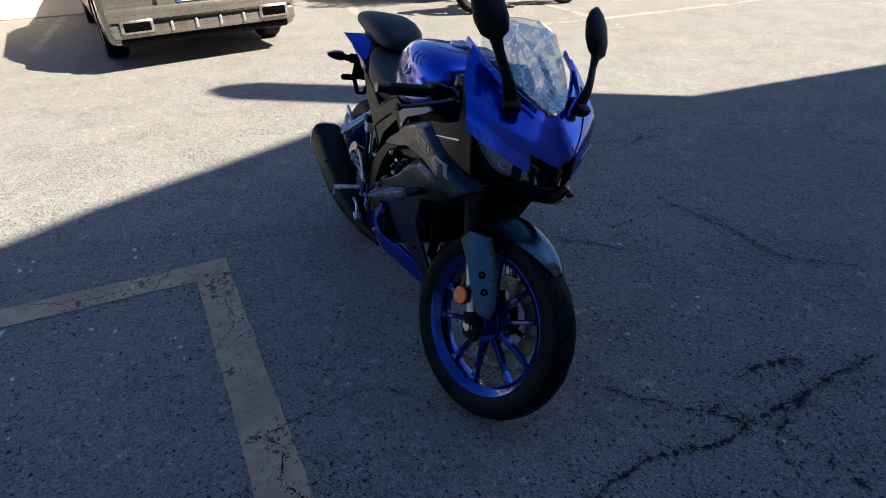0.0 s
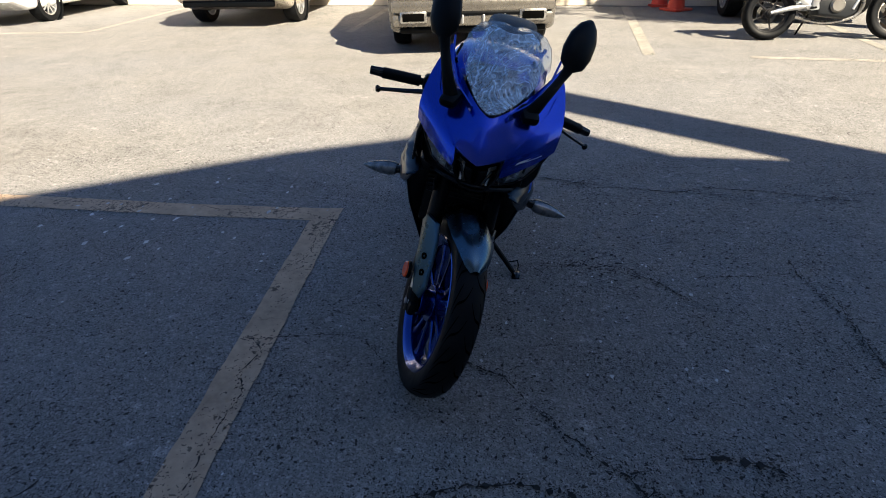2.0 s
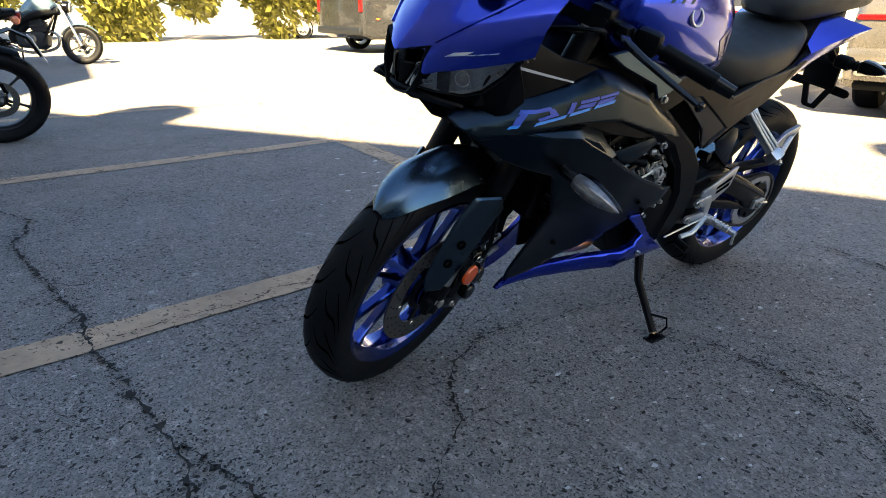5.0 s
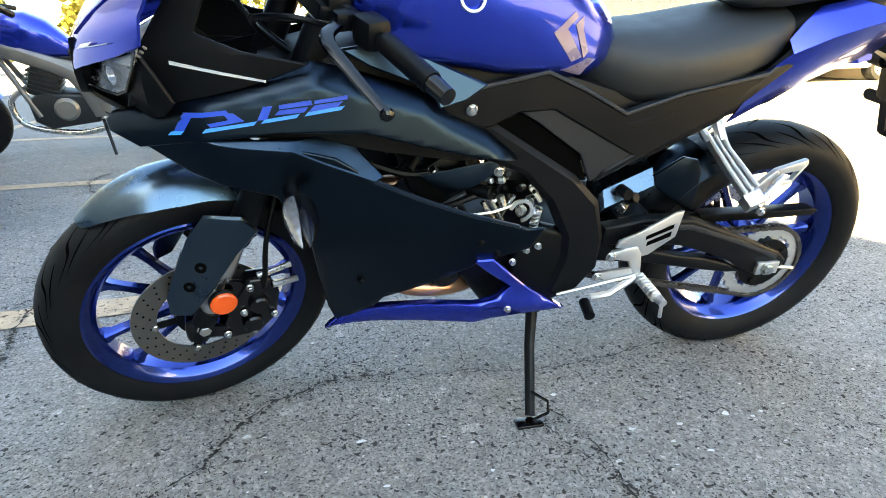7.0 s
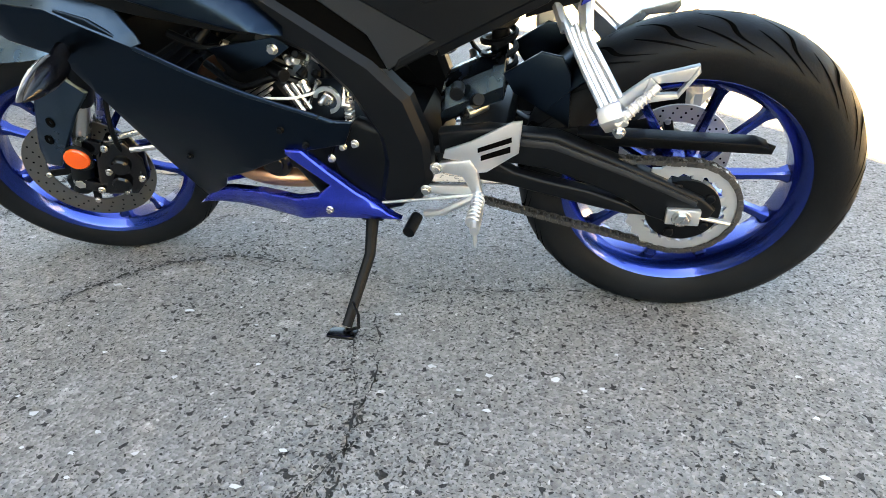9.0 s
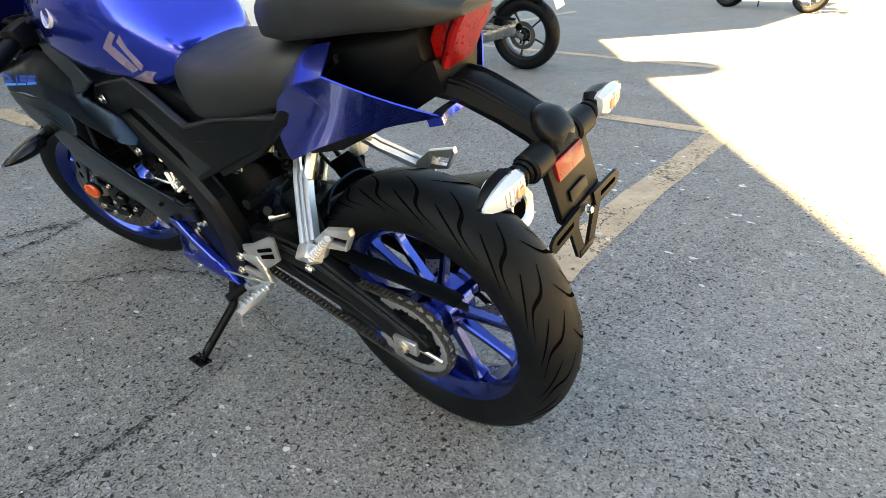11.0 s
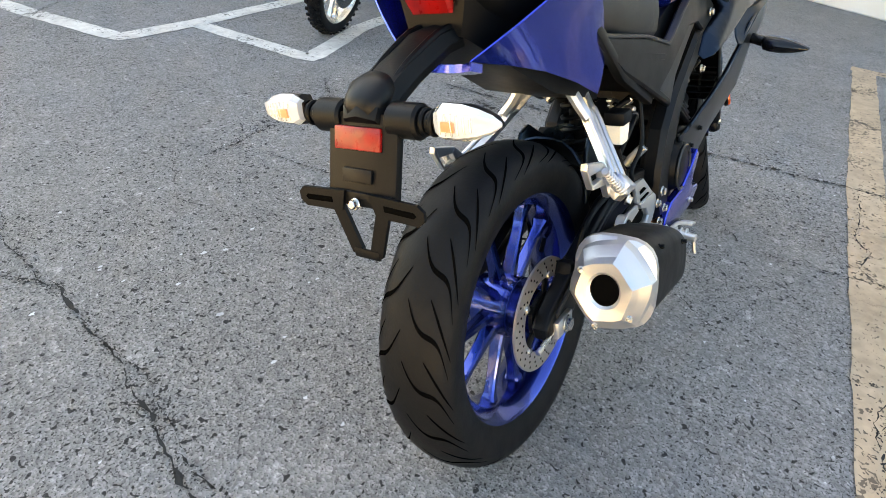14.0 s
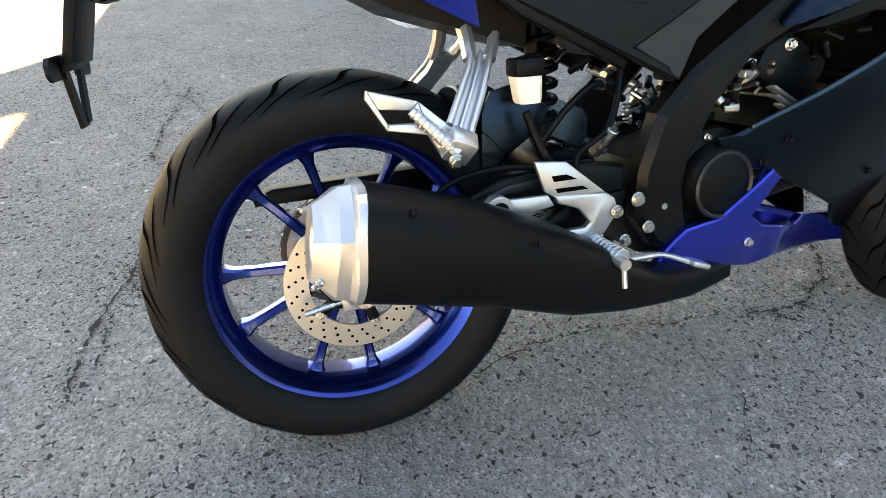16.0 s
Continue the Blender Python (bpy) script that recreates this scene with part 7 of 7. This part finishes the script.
# ---- the other motorcycles ----
def roadster(label, at, paint, frame_mat, rim_mat, fork_mat, case=False, knobbly=False, group="parked motorcycles"):
    """A naked motorcycle on its side stand: x ahead from the rear axle."""
    b = thing("parked_motorcycle", label, "motorcycle", group, at)
    wb, r1, r2 = 1.43, 0.31, 0.305
    for nm, x, r, w, sw in (("rear_wheel", 0, r1, 0.15 if not knobbly else 0.12, 1), ("front_wheel", wb, r2, 0.11 if not knobbly else 0.09, -1)):
        hub = sport_wheel(nm, "", (x, 0, r), r, w, 0.222 if not knobbly else 0.235, 0.1 if nm[0] == "r" else 0.085, 0.12 if nm[0] == "r" else 0.14, [(1, 0.065)], b, rim_mat, I4, 5 if not knobbly else 12, sw)
        if knobbly:
            for k in range(44):
                for s in (-0.55, 0.0, 0.55):
                    a = 2 * math.pi * (k + (0.5 if s == 0 else 0)) / 44
                    p = tyre_point(r, w, s, a, 0.004)
                    bm = box_bm((0.012, 0.022, 0.016), (0, 0, 0), 0.002)
                    bm.transform(Matrix.Translation(Vector((x, 0, r)) + p) @ Matrix.Rotation(-a, 4, "Y"))
                    part("tread_block", bm, M["rubber"], hub)
    for s in (1, -1):
        part("fork_leg", tube_bm([(wb + 0.01, s * 0.085, r2 - 0.02), (wb - 0.09, s * 0.085, 0.56)], 0.027, 14), fork_mat, b, "pale lower fork leg")
        part("fork_tube", tube_bm([(wb - 0.09, s * 0.085, 0.55), (wb - 0.235, s * 0.085, 0.92)], 0.02, 14), M["steel"], b)
        part("frame_spar", tube_bm([(1.14, s * 0.06, 0.84), (0.86, s * 0.15, 0.76), (0.62, s * 0.15, 0.64), (0.47, s * 0.13, 0.46), (0.48, s * 0.12, 0.34)], [0.035, 0.036, 0.034, 0.034, 0.03], 8, 4, 1.5), frame_mat, b, "cast frame spar")
        part("down_tube", tube_bm([(1.1, s * 0.05, 0.78), (0.97, s * 0.1, 0.5), (0.9, s * 0.11, 0.34)], 0.02, 10, 3), frame_mat, b)
        part("swingarm", tube_bm([(0.5, s * 0.1, 0.4), (0.2, s * 0.11, 0.36), (-0.02, s * 0.11, 0.31)], [0.035, 0.03, 0.022], 10), frame_mat, b)
        part("footrest", tube_bm([(0.42, s * 0.14, 0.36), (0.42, s * 0.27, 0.36)], 0.012, 10), M["black"], b)
        part("footrest_bracket", outline_bm([(0.36, 0.46), (0.45, 0.44), (0.46, 0.34), (0.39, 0.34), (0.22, 0.5), (0.24, 0.54)], s * 0.13 - 0.006, s * 0.13 + 0.006, 0.003), M["alu"], b)
        part("handlebar", tube_bm([(1.16, 0, 1.0), (1.16, s * 0.12, 1.02), (1.08, s * 0.3, 1.06), (1.02, s * 0.38, 1.04)], 0.012, 10, 4), M["gloss"], b)
        part("grip", tube_bm([(1.07, s * 0.3, 1.06), (1.015, s * 0.395, 1.037)], 0.018, 12), M["black"], b)
        mir = part("mirror", joined(tube_bm([(1.11, s * 0.2, 1.04), (1.12, s * 0.26, 1.2)], 0.006, 8), disc_bm(0.055, 0.025, (1.115, s * 0.29, 1.22), (1, 0, 0.1), 20, 0.008)), M["black"], b)
        part("rear_indicator", joined(tube_bm([(-0.16, 0, 0.82), (-0.18, s * 0.1, 0.82)], 0.008, 8), disc_bm(0.025, 0.05, (-0.18, s * 0.12, 0.82), (0, 1, 0), 14, 0.01)), M["amber_in"], b)
        if case:
            part("frame_beam", mirrored(outline_bm([(1.14, 0.88), (1.08, 0.80), (0.84, 0.72), (0.68, 0.63), (0.60, 0.5), (0.54, 0.33), (0.44, 0.33), (0.42, 0.47), (0.50, 0.62), (0.62, 0.73), (0.82, 0.80), (1.05, 0.87)], 0.1, 0.15, 0.012), s), frame_mat, b, "broad cast alloy frame beam")
            part("subframe", mirrored(outline_bm([(0.56, 0.68), (0.2, 0.80), (0.02, 0.84), (0.0, 0.815), (0.2, 0.755), (0.47, 0.62)], 0.1, 0.12, 0.006), s), frame_mat, b)
            part("passenger_bracket", mirrored(outline_bm([(0.40, 0.46), (0.24, 0.56), (0.22, 0.53), (0.34, 0.43), (0.36, 0.36), (0.40, 0.36)], 0.125, 0.137, 0.004), s), M["dull_alu"], b)
    part("rear_hugger", sheet_bm([[(0.34 * math.cos(a), 0.075 * u, r1 + (0.34 - 0.03 * u * u) * math.sin(a)) for u in (-1, -0.5, 0, 0.5, 1)] for a in np.linspace(radians(25), radians(120), 12)], 0.004), M["black"], b, "black rear mudguard over the tyre")
    part("engine", joined(outline_bm([(0.95, 0.3), (0.97, 0.46), (0.86, 0.52), (0.6, 0.5), (0.47, 0.42), (0.52, 0.28), (0.85, 0.24)], -0.12, 0.12, 0.03, 3), box_bm((0.2, 0.22, 0.22), (0.84, 0, 0.58), 0.03, (0, -20, 0))), M["frame_grey"], b, "dark grey engine")
    part("engine_cover", disc_bm(0.085, 0.3, (0.72, 0, 0.39), (0, 1, 0), 28, 0.02), M["dull_alu"], b, "round grey engine cover")
    for k in range(5):
        part("cylinder_fin", box_bm((0.23, 0.25, 0.007), (0.86 - 0.01 * k, 0, 0.52 + 0.03 * k), 0.002, (0, -20, 0)), M["frame_grey"], b)
    part("header_pipe", tube_bm([(0.95, 0.04, 0.55), (1.08, 0.05, 0.45), (1.02, 0.06, 0.27), (0.7, 0.08, 0.2), (0.45, 0.1, 0.24)], 0.022, 12, 5), M["steel"], b, "steel exhaust pipe")
    part("silencer", tube_bm([(0.46, 0.12, 0.25), (0.38, 0.14, 0.28), (0.02, 0.19, 0.40), (-0.02, 0.195, 0.415)], [0.03, 0.05, 0.052, 0.045], 18), M["steel"], b, "brushed steel silencer")
    part("silencer_mouth", disc_bm(0.03, 0.02, (-0.025, 0.196, 0.417), (-0.95, 0.1, 0.3), 18), M["groove"], b)
    part("fuel_tank", loft_bm(shell_rings([(1.13, 0.06, 0.84, 0.94), (1.08, 0.12, 0.8, 1.0), (0.98, 0.15, 0.77, 1.06), (0.86, 0.15, 0.76, 1.06), (0.74, 0.13, 0.75, 1.0), (0.64, 0.09, 0.75, 0.9), (0.6, 0.05, 0.77, 0.85)])), paint, b, "painted fuel tank", 60)
    part("seat", loft_bm(shell_rings([(0.66, 0.07, 0.77, 0.83), (0.56, 0.12, 0.74, 0.82), (0.4, 0.14, 0.73, 0.82), (0.24, 0.13, 0.77, 0.87), (0.08, 0.12, 0.81, 0.91), (-0.12, 0.09, 0.85, 0.91)], 20, 0.7, 0.5)), M["seat"], b, "black two-step seat", 60)
    part("tail", loft_bm(shell_rings([(0.45, 0.1, 0.68, 0.76), (0.2, 0.11, 0.72, 0.82), (-0.1, 0.08, 0.8, 0.87), (-0.2, 0.05, 0.84, 0.87)], 16)), M["black"], b, "", 60)
    part("tail_light", box_bm((0.03, 0.1, 0.05), (-0.21, 0, 0.83), 0.01), M["red"], b, "red tail light")
    part("rear_mudguard", loft_bm([[(x, y, z) for y in (-0.05, 0.05)] + [(x + 0.012, 0.05, z - 0.01), (x + 0.012, -0.05, z - 0.01)] for x, z in ((0.0, 0.7), (-0.15, 0.75), (-0.24, 0.7), (-0.3, 0.58))]), M["black"], b)
    part("number_plate", box_bm((0.008, 0.17, 0.17), (-0.285, 0, 0.62), 0.003, (0, 22, 0)), PLATE, b, "white number plate")
    part("headlight", joined(disc_bm(0.09, 0.12, (1.27, 0, 0.9), (1, 0, -0.1), 24, 0.03)), M["gloss"], b, "round headlight")
    part("lamp_lens", disc_bm(0.08, 0.02, (1.335, 0, 0.893), (1, 0, -0.1), 24, 0.008), M["clear"], b)
    part("front_mudguard", sheet_bm([[(wb + 0.335 * math.cos(a), 0.06 * u, r2 + (0.335 - 0.02 * u * u) * math.sin(a)) for u in (-1, -0.5, 0, 0.5, 1)] for a in np.linspace(radians(40), radians(150), 12)], 0.004), paint, b)
    part("side_stand", tube_bm([(0.5, 0.1, 0.3), (0.44, 0.24, 0.06)], 0.012, 10), M["gloss"], b, "black side stand")
    part("chain_guard", tube_bm([(0.4, 0.1, 0.47), (0.05, 0.1, 0.45)], 0.012, 8), M["black"], b)
    if case:
        part("top_case", loft_bm(shell_rings([(0.04, 0.1, 1.05, 1.15), (0.0, 0.17, 1.02, 1.22), (-0.1, 0.19, 1.0, 1.26), (-0.2, 0.18, 1.01, 1.25), (-0.28, 0.12, 1.04, 1.18)], 24, 0.6, 0.6)), M["case_brown"], b, "dark grey top case", 50)
        part("case_rack", outline_bm([(0.06, 0.985), (0.06, 1.005), (-0.26, 1.005), (-0.2, 0.98), (0.0, 0.86), (0.05, 0.86)], -0.07, 0.07, 0.01), M["alu"], b)
    return b


def stood(x, y, heading, lean=-9):
    return Matrix.Translation((x, y, 0)) @ Matrix.Rotation(radians(heading), 4, "Z") @ Matrix.Rotation(radians(lean), 4, "X")


GREEN = surface("dark green paint", (0.03, 0.05, 0.03), 0.3, 0.3, coat=0.8, bump=0.0)
GREY_BLUE = surface("grey-blue paint", (0.1, 0.16, 0.2), 0.3, 0.3, coat=0.8, bump=0.0)
CHROME = surface("polished wheel alloy", (0.66, 0.66, 0.65), 0.25, 0.85, bump=0.0)
DARKRIM = surface("black wheel alloy", (0.02, 0.02, 0.022), 0.35, 0.4, bump=0.0)
roadster("blue naked motorcycle with a silver frame and a top case", stood(2.14, -3.93, 7), M["blue"], M["dull_alu"], DARKRIM, M["steel"], case=True)
roadster("dark green motorcycle with polished wheels and pale forks", stood(3.6, -2.755, 130), GREEN, M["frame_black"], CHROME, CARWHITE)
roadster("blue and white trail motorcycle with knobbly tyres", stood(3.32, 2.75, 195), M["blue"], M["frame_black"], CHROME, CARWHITE, knobbly=True)
roadster("dark naked motorcycle parked in the sun", stood(-5.41, 3.05, 92), GREY_BLUE, M["alu"], DARKRIM, M["steel"])
roadster("grey-blue motorcycle parked beyond the bays", stood(2.35, -11.3, 160), GREY_BLUE, M["frame_black"], DARKRIM, M["steel"])


# ---- cones, tree, hedge, dark van ----
def cone(x, y, turn):
    c = thing("traffic_cone", "orange-red and white traffic cone by the wall", "cone", "traffic cones", pose(x, y, 0, 0, 0, turn))
    part("base", box_bm((0.38, 0.38, 0.04), (0, 0, 0.02), 0.012), M["cone_red"], c)
    for k in range(5):
        r0, r1, z0, z1 = 0.14 - 0.022 * k, 0.14 - 0.022 * (k + 1), 0.04 + 0.14 * k, 0.04 + 0.14 * (k + 1)
        part("cone_band", lathe_bm([(r0, z0), (r1, z1), (r1 - 0.008, z1), (r0 - 0.008, z0)], (0, 0, 0), 28, True, (0, 0, 1)), M["cone_white"] if k % 2 else M["cone_red"], c)


cone(-8.9, 2.3, 10)
cone(-8.3, 2.48, 35)
car("parked_van", "dark blue van parked in the shade by the wall", pose(-9.35, 3.95, 0, 0, 0, 182), van_prof, van_belt, 2.0, (-1.75, 1.7), 0.34, VANGREY, [("bumper", (0.09, 1.9, 0.15), (0.0, 0, 0.47), M["frame_grey"], "dark bumper"), ("tail_light", (0.05, 0.12, 0.5), (0.02, 0.92, 1.1), M["red"], ""), ("tail_light", (0.05, 0.12, 0.5), (0.02, -0.92, 1.1), M["red"], "")])


def leaves_bm(blobs, count, size, seed):
    """Many small leaves in uneven clumps: blobs are (x, y, z, rx, ry, rz)."""
    rng = random.Random(seed)
    verts, faces = [], []
    for _ in range(count):
        x, y, z, rx, ry, rz = rng.choice(blobs)
        d = Vector((rng.gauss(0, 1), rng.gauss(0, 1), rng.gauss(0, 1))).normalized() * rng.random() ** 0.4
        c = Vector((x + d.x * rx, y + d.y * ry, max(0.05, z + d.z * rz)))
        u = Vector((rng.gauss(0, 1), rng.gauss(0, 1), rng.gauss(0, 1))).normalized()
        w = u.orthogonal().normalized()
        s = size * rng.uniform(0.6, 1.4)
        k = len(verts)
        verts += [c + u * s, c + w * s * 0.5, c - u * s, c - w * s * 0.5]
        faces.append((k, k + 1, k + 2, k + 3))
    me = bpy.data.meshes.new("leaves")
    me.from_pydata(verts, [], faces)
    bm = bmesh.new()
    bm.from_mesh(me)
    bpy.data.meshes.remove(me)
    return bm


rng = random.Random(31)
blobs = [(x + rng.uniform(-0.6, 0.6), -19.5 + rng.uniform(-0.7, 0.7), rng.uniform(0.4, 3.4), rng.uniform(0.6, 1.1), 0.8, rng.uniform(0.5, 1.0)) for x in np.linspace(-16, 14, 90)]
tagged(part("hedge", leaves_bm(blobs, 62000, 0.12, 32), M["leaf"], None, "sunlit yellow-green hedge along the far side"), category="hedge", kind="stuff")


def tree(x, y, seed):
    t = thing("tree", "leafy tree whose shadow falls on the wall", "tree", "", pose(x, y, 0))
    rng = random.Random(seed)
    part("trunk", tube_bm([(0, 0, -0.05), (0.05, 0.02, 1.2), (0.0, -0.05, 2.4), (0.1, 0.05, 3.6)], [0.17, 0.14, 0.11, 0.07], 12, 4), M["bark"], t)
    clumps = []
    for k in range(9):
        a, r = k * 2.4, rng.uniform(0.7, 1.7)
        tip = Vector((r * math.cos(a), r * math.sin(a), rng.uniform(3.3, 5.0)))
        part("limb", tube_bm([(0.02, 0, 2.1 + 0.15 * k), tip * 0.5 + Vector((0, 0, 1.5)), tip], [0.05, 0.03, 0.012], 8, 4), M["bark"], t)
        clumps.append((*tip, rng.uniform(0.35, 0.7), rng.uniform(0.35, 0.7), rng.uniform(0.25, 0.5)))
    part("crown", leaves_bm(clumps, 2600, 0.09, seed), M["leaf"], t)


tree(-6.3, 4.9, 41)
